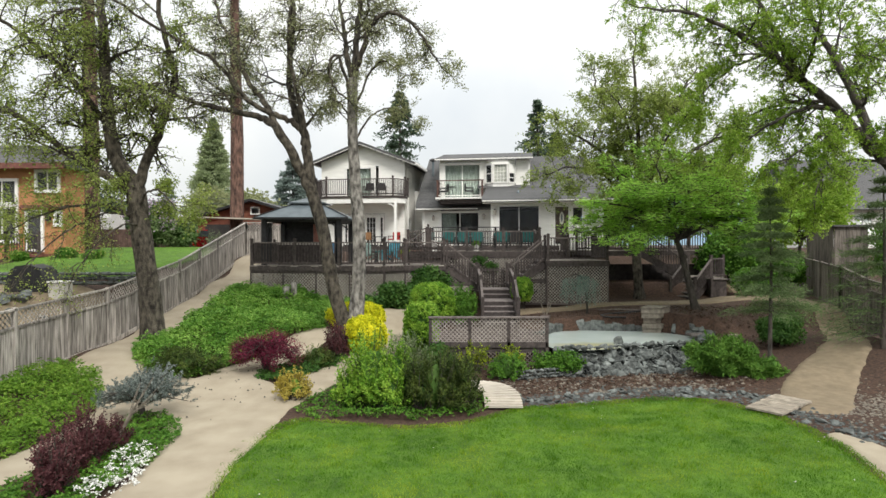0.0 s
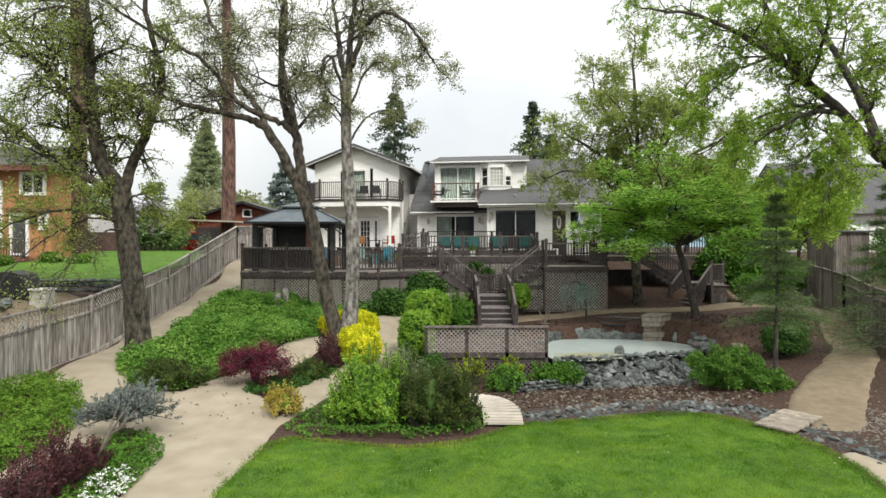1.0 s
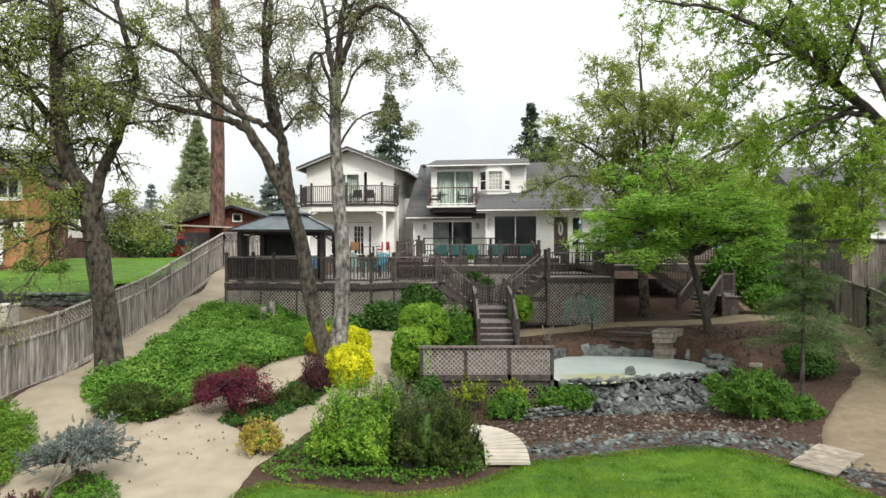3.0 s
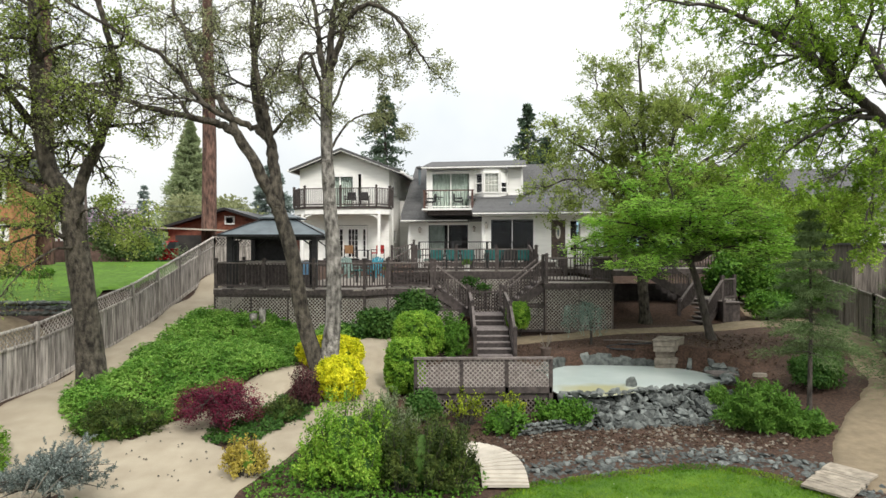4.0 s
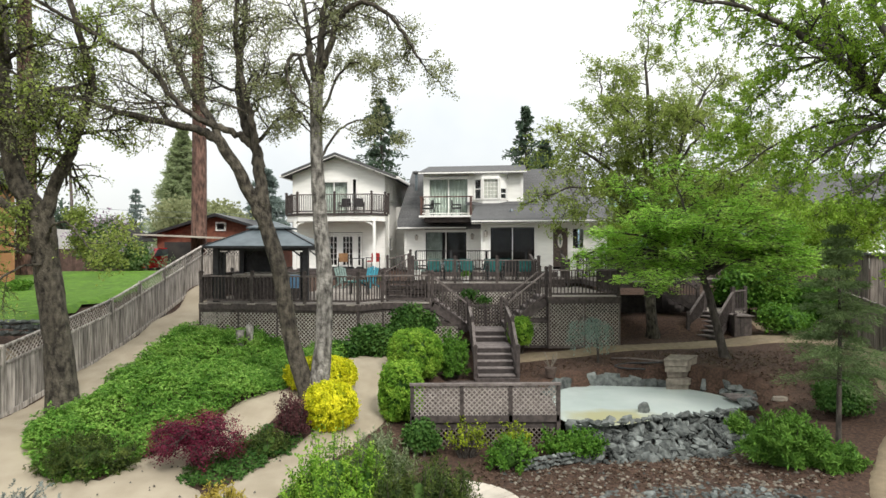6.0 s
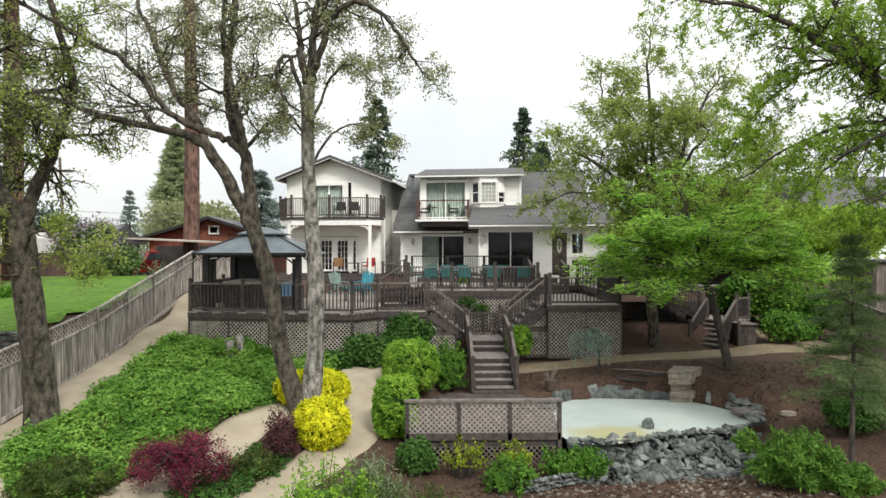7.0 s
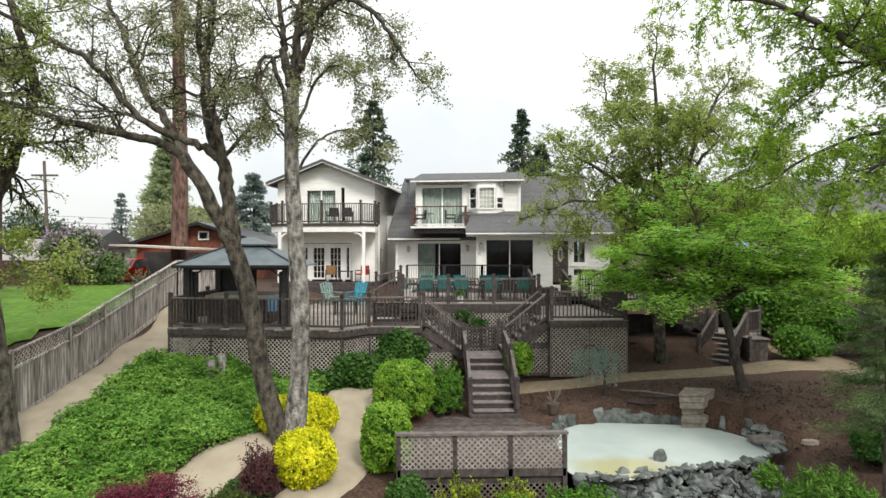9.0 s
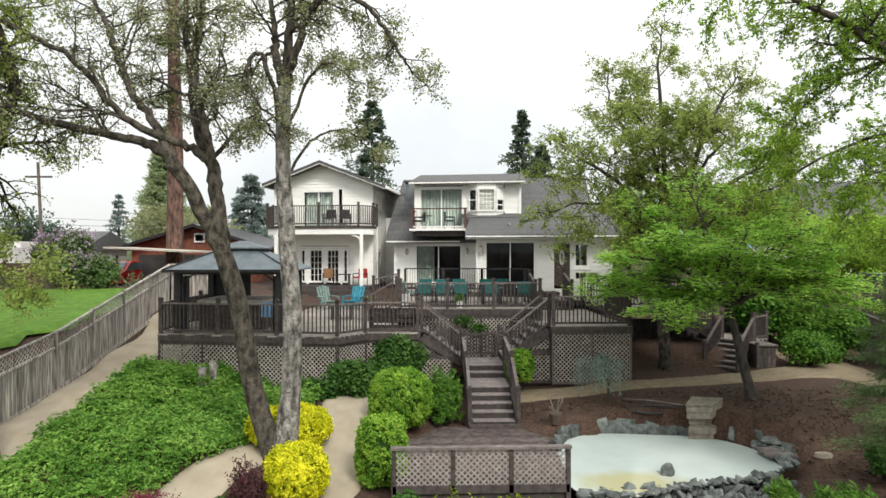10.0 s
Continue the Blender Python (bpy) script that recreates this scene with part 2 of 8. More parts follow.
def prism(bm, outline, axis, a, b):
    """Extrude an outline of (u, v) along an axis: 'x' uses (y, z), 'y' uses (x, z), 'z' uses (x, y)."""
    def at(u, v, w):
        return {"x": (w, u, v), "y": (u, w, v), "z": (u, v, w)}[axis]
    lo = [bm.verts.new(at(u, v, a)) for u, v in outline]
    hi = [bm.verts.new(at(u, v, b)) for u, v in outline]
    bm.faces.new(lo)
    bm.faces.new(hi[::-1])
    k = len(outline)
    for i in range(k):
        bm.faces.new((lo[i], lo[(i + 1) % k], hi[(i + 1) % k], hi[i]))
    return bm


def piece(name, mesh, parent, at, rz=0.0, label=""):
    """One of many alike pieces on shared mesh data."""
    ob = new(name, mesh)
    ob.parent = parent
    ob.location = Vector(at) - origin(parent)
    ob.rotation_euler[2] = rz
    if label:
        ob["label"] = label
    return ob


def mesh_of(name, bm, material):
    me = bpy.data.meshes.new(name)
    bmesh.ops.recalc_face_normals(bm, faces=bm.faces)
    bm.to_mesh(me)
    bm.free()
    me.materials.append(M[material])
    return me


def bulk(name, verts, faces, material, parent=None, smooth=False):
    """A mesh from arrays; faces is an (n, k) index array."""
    verts, faces = np.asarray(verts, float), np.asarray(faces, np.int32)
    if parent:
        verts = verts - np.array(origin(parent))
    me = bpy.data.meshes.new(name)
    n, k = faces.shape
    me.vertices.add(len(verts))
    me.vertices.foreach_set("co", verts.ravel())
    me.loops.add(n * k)
    me.loops.foreach_set("vertex_index", faces.ravel())
    me.polygons.add(n)
    me.polygons.foreach_set("loop_start", np.arange(0, n * k, k, dtype=np.int32))
    me.polygons.foreach_set("loop_total", np.full(n, k, np.int32))
    if smooth:
        me.polygons.foreach_set("use_smooth", np.ones(n, bool))
    me.update(calc_edges=True)
    me.materials.append(M[material] if isinstance(material, str) else material)
    ob = new(name, me)
    ob.parent = parent
    return ob

# ---- the lie of the land ----
KNOTS = np.array([
    (-10.5, 14, 0.3), (-10.5, 18.6, 0.5), (-10.4, 22, 1.0), (-10.4, 24.3, 1.4), (-10.3, 27, 2.05), (-10.2, 31, 3.05),
    (-6.5, 12.5, 0), (-4.8, 16.4, 0.2), (-4, 20, 0.85), (-7.5, 20.5, 0.95), (-8, 24.6, 1.6), (-3, 23.8, 1.15),
    (0, 6, 0), (0, 12, 0), (7, 10, 0), (8.4, 13.8, 0), (9.4, 16.5, 0.35), (3, 15.5, -0.15), (6, 16.2, -0.1),
    (0, 16.8, -0.1), (-1.6, 19, 0.4), (-1.5, 22.5, 1.0), (2, 24.6, 1.0), (1.5, 19.8, 0.2), (1.8, 22.2, 0.45), (4.6, 22.9, 0.95), (7, 24.6, 1.19), (9.8, 22.8, 1.15),
    (14, 23, 1.35), (12, 18, 0.7), (0, 31, 2.2), (9, 30, 1.9)])


def gz(x, y):
    """Height of the ground."""
    d = (KNOTS[:, 0] - x) ** 2 + (KNOTS[:, 1] - y) ** 2
    w = np.exp(-d / 2.6) + 1e-7 / (1 + d)
    z = float((w * KNOTS[:, 2]).sum() / w.sum())
    if y > 30:
        z += (3.4 - z) * min(1.0, (y - 30) / 8)
    if x < -10.6:
        q = min(1.0, (-10.6 - x) / 2.0)
        z += (min(3.4, 1.7 + 0.08 * max(0.0, y - 14)) - z) * q
    if y < 6:
        z *= max(0.0, 1 - (6 - y) / 4)
    e = ((x - 5.75) / 2.95) ** 2 + ((y - 19.6) / 1.95) ** 2
    if e < 1.15:
        z = min(z, -0.05 + 0.45 * max(0.0, e - 0.6))
    return z


def spread(lo, hi, step, far, grow=1.5):
    """Grid lines: even from lo to hi, then wider and wider out to far."""
    c = list(np.arange(lo, hi + step / 2, step))
    a, s = lo, step
    while a > -far:
        s *= grow
        a -= s
        c.insert(0, a)
    a, s = hi, step
    while a < far:
        s *= grow
        a += s
        c.append(a)
    return c


gx, gy = spread(-22, 18, 0.4, 3000), spread(4, 40, 0.4, 3000)
gv = [(x, y, gz(x, y) + 0.008 * noise.noise((x * 0.9, y * 0.9, 0))) for y in gy for x in gx]
nx = len(gx)
gf = [(j * nx + i, j * nx + i + 1, (j + 1) * nx + i + 1, (j + 1) * nx + i) for j in range(len(gy) - 1) for i in range(nx - 1)]
ground = tagged(bulk("ground", gv, gf, "soil", None, True), "brown bark mulch and bare soil sloping up to the house", "ground", kind="structure")


def smooth_line(pts, n=8, closed=False):
    """Catmull-Rom through points of any dimension."""
    p = [np.array(q, float) for q in pts]
    k = len(p)
    out = []
    for i in range(k if closed else k - 1):
        if closed:
            a, b, c, d = p[i - 1], p[i], p[(i + 1) % k], p[(i + 2) % k]
        else:
            a, b, c, d = p[max(0, i - 1)], p[i], p[i + 1], p[min(k - 1, i + 2)]
        for s in range(n):
            t = s / n
            out.append(0.5 * (2 * b + (c - a) * t + (2 * a - 5 * b + 4 * c - d) * t * t + (3 * b - a - 3 * c + d) * t ** 3))
    if not closed:
        out.append(p[-1])
    return out


def ribbon(name, rows, material, lift, label, category, across=6):
    """A path draped on the ground: rows of (x, y, half width)."""
    line = smooth_line(rows, 10)
    v, f = [], []
    for i, (x, y, h) in enumerate(line):
        x0, y0, _ = line[max(0, i - 1)]
        x1, y1, _ = line[min(len(line) - 1, i + 1)]
        L = math.hypot(x1 - x0, y1 - y0) or 1
        sx, sy = (y1 - y0) / L, -(x1 - x0) / L
        for j in range(across + 1):
            u = (-1, -0.94, -0.5, 0, 0.5, 0.94, 1)[j] * h if across == 6 else (2 * j / across - 1) * h
            if j in (0, 1, across - 1, across):
                u *= 1 + 0.12 * noise.noise((x * 1.7, y * 1.7, j // 3)) + 0.04 * noise.noise((x * 6, y * 6, j // 3))
            px, py = x + sx * u, y + sy * u
            edge = -0.07 if j in (0, across) else 0.0
            v.append((px, py, gz(px, py) + lift + 0.02 + edge))
    k = across + 1
    for i in range(len(line) - 1):
        for j in range(across):
            f.append((i * k + j, (i + 1) * k + j, (i + 1) * k + j + 1, i * k + j + 1))
    return tagged(bulk(name, v, f, material, None, True), label, category, kind="structure")


def patch(name, outline, centre, material, lift, label, category, rings=14, closed_n=8, edge=-0.06):
    """A star-shaped area draped on the ground."""
    line = smooth_line(outline, closed_n, True)
    v, f = [], []
    k = len(line)
    for r in range(rings + 1):
        s = r / rings
        for x, y in line:
            px, py = centre[0] + (x - centre[0]) * s, centre[1] + (y - centre[1]) * s
            v.append((px, py, gz(px, py) + lift + (edge if r == rings else 0)))
    for r in range(rings):
        for i in range(k):
            a, b = r * k + i, r * k + (i + 1) % k
            f.append((a, b, b + k, a + k))
    return tagged(bulk(name, v, f, material, None, True), label, category, kind="structure")


LAWN = [(-3.4, 7.5), (-3.7, 10.3), (-3.2, 12.1), (-2.4, 12.1), (-1, 11.75), (0.2, 11.95), (1.1, 12.6), (1.8, 13.3), (2.8, 13.8), (4.3, 14.2),
        (5.6, 14.25), (6.6, 13.4), (7.15, 12.1), (7.25, 10.6), (6.9, 9.0), (6.0, 4.0), (5.0, -6.0), (-2.0, -8.0), (-3.0, 1.0)]
lawn = patch("lawn", LAWN, (1.8, 8.0), "turf", 0.03, "bright green mown lawn with a curved edge", "lawn")


def path_net(lines, label, material="dg", step=0.11, lift=0.055):
    """Joined paths as one draped sheet that dips into the ground at its uneven edges; rows are (x, y, half width)."""
    C = np.concatenate([np.array(smooth_line(rows, 16)) for rows in lines])
    x0, y0 = (C[:, :2].min(0) - 1.6)
    x1, y1 = (C[:, :2].max(0) + 1.6)
    xs, ys = np.arange(x0, x1, step), np.arange(y0, y1, step)
    S = np.empty((len(ys), len(xs)))
    for j, y in enumerate(ys):
        near = C[np.abs(C[:, 1] - y) < 2.2]
        if len(near) == 0:
            S[j] = -9
            continue
        d = np.hypot(xs[:, None] - near[None, :, 0], y - near[None, :, 1])
        S[j] = (near[None, :, 2] - d).max(1)
    index, v, f = {}, [], []

    def vert(i, j):
        if (i, j) not in index:
            x, y = xs[i], ys[j]
            s = S[j, i] + 0.06 * noise.noise((x * 1.1, y * 1.1, 4)) + 0.05 * noise.noise((x * 4.5, y * 4.5, 7))
            index[(i, j)] = len(v)
            v.append((x, y, gz(x, y) + lift + min(0.0, s) * 0.75 + 0.006 * noise.noise((x * 2.5, y * 2.5, 1))))
        return index[(i, j)]

    for j in range(len(ys) - 1):
        for i in range(len(xs) - 1):
            if S[j:j + 2, i:i + 2].max() > -0.26:
                f.append((vert(i, j), vert(i + 1, j), vert(i + 1, j + 1), vert(i, j + 1)))
    return tagged(bulk("path", v, f, material, None, True), label, "path", kind="structure")


path_net([
    [(-4.0, 2.0, 0.7), (-4.05, 6.5, 0.75), (-4.15, 9.6, 0.65), (-4.45, 11.8, 1.0), (-5.1, 13.5, 1.35), (-6.6, 14.3, 0.9), (-8.2, 15.2, 0.8), (-9.5, 16.6, 0.75), (-9.75, 19.0, 0.7), (-9.75, 22.5, 0.75), (-9.7, 26.0, 0.75), (-9.5, 31.0, 0.8)],
    [(-5.3, 13.6, 0.8), (-5.5, 14.9, 0.8), (-5.4, 16.1, 0.7), (-4.65, 18.0, 0.6), (-4.0, 19.1, 0.5), (-3.2, 20.3, 0.45), (-2.2, 21.2, 0.5)],
    [(-4.2, 12.6, 0.55), (-3.5, 14.2, 0.5), (-2.9, 16.0, 0.45), (-2.35, 17.2, 0.45), (-1.7, 18.8, 0.55), (-1.65, 20.5, 0.6), (-1.9, 22.0, 0.65), (-2.0, 23.6, 0.6)],
    [(-3.3, 20.1, 0.5), (-2.4, 19.9, 0.6), (-1.8, 20.0, 0.6)],
    [(-8.4, 4.0, 0.5), (-7.3, 8.6, 0.45), (-6.9, 10.6, 0.45), (-7.1, 12.4, 0.45), (-7.4, 14.4, 0.8)]],
    "tan decomposed granite garden paths winding between the beds")
# this path gets the darker dirt in place of shade from the trees
path_net([
    [(8.35, 13.2, 0.6), (8.9, 14.0, 0.68), (10.4, 15.8, 0.62), (12.2, 17.7, 0.48), (13.3, 20.0, 0.4), (14.1, 22.2, 0.42), (14.2, 25.0, 0.8)],
    [(2.75, 24.05, 0.48), (5.0, 24.1, 0.42), (8.0, 24.45, 0.42), (11.0, 25.2, 0.55), (14.2, 25.4, 0.9), (14.3, 29.0, 0.7)]],
    "sandy brown shade-darkened dirt path beside the fence and below the deck", "dirt")
path_net([[(6.6, 5.5, 0.4), (7.15, 8.6, 0.38), (7.5, 10.2, 0.3), (7.45, 11.0, 0.16)]], "narrow tan gravel strip along the lawn edge")
ribbon("neighbour_lawn", [(-15.2, 21.5, 3.0), (-15.8, 24.0, 3.4), (-16.5, 30.0, 4.2), (-17.5, 35.5, 5.2)], "turf", 0.13, "bright green lawn next door beyond the fence", "lawn", 24)

ribbon("neighbour_gravel", [(-13.2, 12.0, 2.2), (-13.4, 16.0, 2.4), (-13.6, 20.6, 2.6)], "dirt", 0.05, "bare gravelly yard next door beyond the fence", "ground", 8)

# ---- carpentry ----
def lattice(bm, a, b, z0, z1, pitch=0.1, w=0.034, t=0.01):
    """Crossed diagonal slats in the upright rectangle over the line a-b."""
    a, b = Vector((*a, 0)), Vector((*b, 0))
    L, H = (b - a).length, z1 - z0
    d = (b - a).normalized()
    nrm = Vector((d.y, -d.x, 0))
    for s, off in ((1, 0.0), (-1, t + 0.002)):
        c = -H if s > 0 else 0.0
        while c < (L if s > 0 else L + H):
            # the slat u = c + s*v
            v0, v1 = 0.0, H
            if s > 0:
                v0, v1 = max(0.0, -c), min(H, L - c)
            else:
                v0, v1 = max(0.0, c - L), min(H, c)
            if v1 - v0 > 0.02:
                p = a + d * (c + s * v0) + Vector((0, 0, z0 + v0)) + nrm * off
                q = a + d * (c + s * v1) + Vector((0, 0, z0 + v1)) + nrm * off
                beam(bm, p, q, w, t, nrm)
            c += pitch * 1.414
    return bm


def lattice_panel(name, a, b, z0, z1, parent, slat="lattice", frame_mat="deck", mids=0, fw=0.09, pitch=0.1, w=0.034):
    """Framed lattice under a thing: the slats are one part, each frame board another."""
    fr = bmesh.new()
    A, B = Vector((*a, 0)), Vector((*b, 0))
    for z in (z0 + fw / 2, z1 - fw / 2):
        beam(fr, A + Vector((0, 0, z)), B + Vector((0, 0, z)), 0.045, fw)
    for i in range(mids + 2):
        p = A.lerp(B, i / (mids + 1))
        beam(fr, p + Vector((0, 0, z0)), p + Vector((0, 0, z1)), fw, 0.05, (B - A))
    ob = part(name, fr, frame_mat, parent)
    part("lattice_slats", lattice(bmesh.new(), a, b, z0 + 0.02, z1 - 0.02, pitch, w), slat, ob)
    return ob


BAL = {}


def railing(a, b, label, h=0.95, step=0.13, posts=None, end_posts=(True, True), material="deck", cap=True, group="deck railings", bal_mat="deck", lowrail=0.1, name="deck_railing"):
    """A rail with posts and separate balusters between two points; it may slope."""
    a, b = Vector(a), Vector(b)
    ob = thing(name, a, label, "railing", group)
    L = (Vector((b.x, b.y, 0)) - Vector((a.x, a.y, 0))).length
    ang = math.atan2(b.y - a.y, b.x - a.x)
    part("top_rail", beam(bmesh.new(), a + Vector((0, 0, h)), b + Vector((0, 0, h)), 0.09, 0.05), "railcap" if material == "deck" else material, ob)
    part("bottom_rail", beam(bmesh.new(), a + Vector((0, 0, lowrail)), b + Vector((0, 0, lowrail)), 0.05, 0.07), material, ob)
    n = posts if posts is not None else max(1, round(L / 1.8))
    for i in range(n + 1):
        if (i == 0 and not end_posts[0]) or (i == n and not end_posts[1]):
            continue
        p = a.lerp(b, i / n)
        bm = bmesh.new()
        box(bm, p.x - 0.055, p.y - 0.055, p.z - 0.02, p.x + 0.055, p.y + 0.055, p.z + h + (0.12 if cap else 0.0))
        if cap:
            box(bm, p.x - 0.075, p.y - 0.075, p.z + h + 0.12, p.x + 0.075, p.y + 0.075, p.z + h + 0.15)
            box(bm, p.x - 0.045, p.y - 0.045, p.z + h + 0.15, p.x + 0.045, p.y + 0.045, p.z + h + 0.19)
        part("post", bm, material, ob)
    hb = round(h - lowrail - 0.03, 3)
    key = (hb, bal_mat)
    if key not in BAL:
        bm = bmesh.new()
        w = 0.015 if bal_mat == "black" else 0.035
        box(bm, -w / 2, -w / 2, 0, w / 2, w / 2, hb)
        BAL[key] = mesh_of("baluster", bm, bal_mat)
    m = max(2, round(L / step))
    for i in range(1, m):
        p = a.lerp(b, i / m)
        piece("baluster", BAL[key], ob, (p.x, p.y, p.z + lowrail + 0.02), ang)
    return ob


def siding(bm, x0, x1, y, z0, z1, holes=(), row=0.17, slope=None, depth=0.14):
    """Lapped boards facing -y between x0 and x1, cut round holes (x0, x1, z0, z1); slope(x-row top) gives a gable's span."""
    z = z0
    while z < z1 - 0.01:
        zt = min(z + row, z1)
        spans = [(x0, x1)]
        if slope:
            lo, hi = slope(zt)
            spans = [(max(x0, lo), min(x1, hi))]
        for hx0, hx1, hz0, hz1 in holes:
            if hz0 < zt - 0.02 and hz1 > z + 0.02:
                spans = [s for a, b in spans for s in ((a, min(b, hx0)), (max(a, hx1), b)) if s[1] - s[0] > 0.02]
        for a, b in spans:
            if b > a:
                prism(bm, [(y - 0.03, z), (y - 0.004, zt), (y + depth, zt), (y + depth, z)], "x", a, b)
        z = zt
    bmesh.ops.remove_doubles(bm, verts=bm.verts, dist=0.0005)
    return bm


def siding_side(bm, y0, y1, x, z0, z1, holes=(), row=0.17, face=1, depth=0.14):
    """Lapped boards facing +x (face 1) or -x, cut round holes (y0, y1, z0, z1)."""
    z = z0
    while z < z1 - 0.01:
        zt = min(z + row, z1)
        spans = [(y0, y1)]
        for a0, a1, hz0, hz1 in holes:
            if hz0 < zt - 0.02 and hz1 > z + 0.02:
                spans = [s for a, b in spans for s in ((a, min(b, a0)), (max(a, a1), b)) if s[1] - s[0] > 0.02]
        for a, b in spans:
            prism(bm, [(x + face * 0.03, z), (x + face * 0.004, zt), (x - face * depth, zt), (x - face * depth, z)], "y", a, b)
        z = zt
    bmesh.ops.remove_doubles(bm, verts=bm.verts, dist=0.0005)
    return bm


def glazing(name, x0, x1, z0, z1, y, parent, cols=1, rows=1, fw=0.06, label="", sill=False, material="trim", curtain=None, casing=0.08, bar=0.025):
    """A window or glazed door facing -y: frame with casing and bars, and each pane."""
    fr = bmesh.new()
    c = casing
    box(fr, x0 - c, y - 0.055, z0 - c, x0 + fw, y + 0.08, z1 + c)
    box(fr, x1 - fw, y - 0.055, z0 - c, x1 + c, y + 0.08, z1 + c)
    box(fr, x0 + fw, y - 0.055, z1 - fw, x1 - fw, y + 0.08, z1 + c)
    box(fr, x0 + fw, y - 0.055, z0 - c, x1 - fw, y + 0.08, z0 + fw)
    ob = part(name, fr, material, parent, label)
    cw, ch = (x1 - x0 - 2 * fw) / cols, (z1 - z0 - 2 * fw) / rows
    for i in range(1, cols):
        part("mullion", box(bmesh.new(), x0 + fw + i * cw - bar, y - 0.03, z0 + fw, x0 + fw + i * cw + bar, y + 0.05, z1 - fw), material, ob)
    for j in range(1, rows):
        part("glazing_bar", box(bmesh.new(), x0 + fw, y - 0.02, z0 + fw + j * ch - 0.012, x1 - fw, y + 0.03, z0 + fw + j * ch + 0.012), material, ob)
    for i in range(cols):
        a = x0 + fw + i * cw
        p = part("pane", box(bmesh.new(), a + 0.005, y + 0.01, z0 + fw, a + cw - 0.005, y + 0.016, z1 - fw), "glass", ob)
        p.visible_shadow = False
    if sill:
        part("sill", box(bmesh.new(), x0 - 0.12, y - 0.1, z0 - 0.13, x1 + 0.12, y + 0.02, z0 - 0.08), material, ob)
    if curtain:
        bm = bmesh.new()
        a, b = curtain
        k = 40
        top = [bm.verts.new((a + (b - a) * i / k, y + 0.16 + 0.03 * math.sin(i * 1.9), z1 - fw)) for i in range(k + 1)]
        low = [bm.verts.new((a + (b - a) * i / k, y + 0.16 + 0.03 * math.sin(i * 1.9), z0 + fw)) for i in range(k + 1)]
        for i in range(k):
            bm.faces.new((low[i], low[i + 1], top[i + 1], top[i]))
        part("curtain", bm, "drape", ob, "pale hanging curtain")
    return ob


# ---- main house ----
FL = 3.66
house = thing("house", (2.5, 37, FL), "white clapboard house with grey shingle roof and a shed dormer", "house")
w = siding(bmesh.new(), -1.28, 3.5, 37.4, FL, 5.95, [(-0.2, 2.28, 3.66, 5.75)])
part("wall", w, "white", house, "white lapped siding")
w = siding(bmesh.new(), 2.74, 9.1, 33.35, FL - 0.3, 6.1, [(3.1, 5.47, 3.8, 5.86), (6.35, 7.1, 3.8, 5.75), (7.3, 7.95, 4.7, 5.75), (7.3, 8.5, 4.1, 4.5)])
part("wall", w, "white", house)
part("wall", siding_side(bmesh.new(), 33.32, 37.4, 2.74, FL - 0.3, 6.1, face=-1), "white", house)
part("wall", siding_side(bmesh.new(), 33.36, 46.5, 9.1, FL - 0.3, 6.1), "white", house)
part("wall", siding_side(bmesh.new(), 37.4, 46.5, -1.28, FL, 6.3, face=-1), "white", house)
part("wall", box(bmesh.new(), -1.28, 46.5, FL - 0.5, 9.1, 46.65, 6.1), "white", house)
# slabs, inner wall and ceilings coloured near-black so the rooms look unlit
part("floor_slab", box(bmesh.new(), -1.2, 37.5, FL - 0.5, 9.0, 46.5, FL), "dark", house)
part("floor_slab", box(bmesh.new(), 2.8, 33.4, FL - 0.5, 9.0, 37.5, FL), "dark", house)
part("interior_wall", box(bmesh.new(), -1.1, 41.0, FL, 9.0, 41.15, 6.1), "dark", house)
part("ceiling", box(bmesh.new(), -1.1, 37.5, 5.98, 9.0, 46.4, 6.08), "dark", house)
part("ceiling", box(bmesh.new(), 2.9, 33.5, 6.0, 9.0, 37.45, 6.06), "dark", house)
part("corner_board", box(bmesh.new(), 2.68, 33.29, FL - 0.3, 2.8, 33.41, 6.08), "trim", house)
part("corner_board", box(bmesh.new(), -1.34, 37.34, FL, -1.21, 37.45, 5.93), "trim", house)
glazing("sliding_door", -0.2, 2.28, 3.7, 5.75, 37.4, house, 2, 1, 0.07, "white-framed sliding glass door with a pale curtain inside", curtain=(-0.1, 0.8))
glazing("sliding_door", 3.1, 5.47, 3.8, 5.86, 33.35, house, 2, 1, 0.07, "white-framed sliding glass door, dark inside")
dr = part("door", box(bmesh.new(), 6.35, 33.37, 3.82, 7.1, 33.42, 5.75), "darkpot", house, "dark house door with a pale oval light")
for x in (6.35, 7.04):
    part("stile", box(bmesh.new(), x, 33.345, 3.82, x + 0.06, 33.37, 5.75), "darkpot", dr)
def oval(name, rx, rz, y0, y1, material):
    bm = prism(bmesh.new(), [(6.72 + rx * math.cos(k * 0.2618), 5.12 + rz * math.sin(k * 0.2618)) for k in range(24)], "y", y0, y1)
    part(name, bm, material, dr)
oval("oval_frame", 0.17, 0.4, 33.35, 33.372, "darkpot")
oval("oval_light", 0.13, 0.35, 33.34, 33.356, "cream")
oval("oval_centre", 0.05, 0.22, 33.332, 33.345, "steel")
glazing("window", 7.3, 7.95, 4.7, 5.75, 33.35, house, 1, 1, 0.06, sill=True)
glazing("window", 7.3, 8.5, 4.1, 4.5, 33.35, house, 2, 1, 0.06)
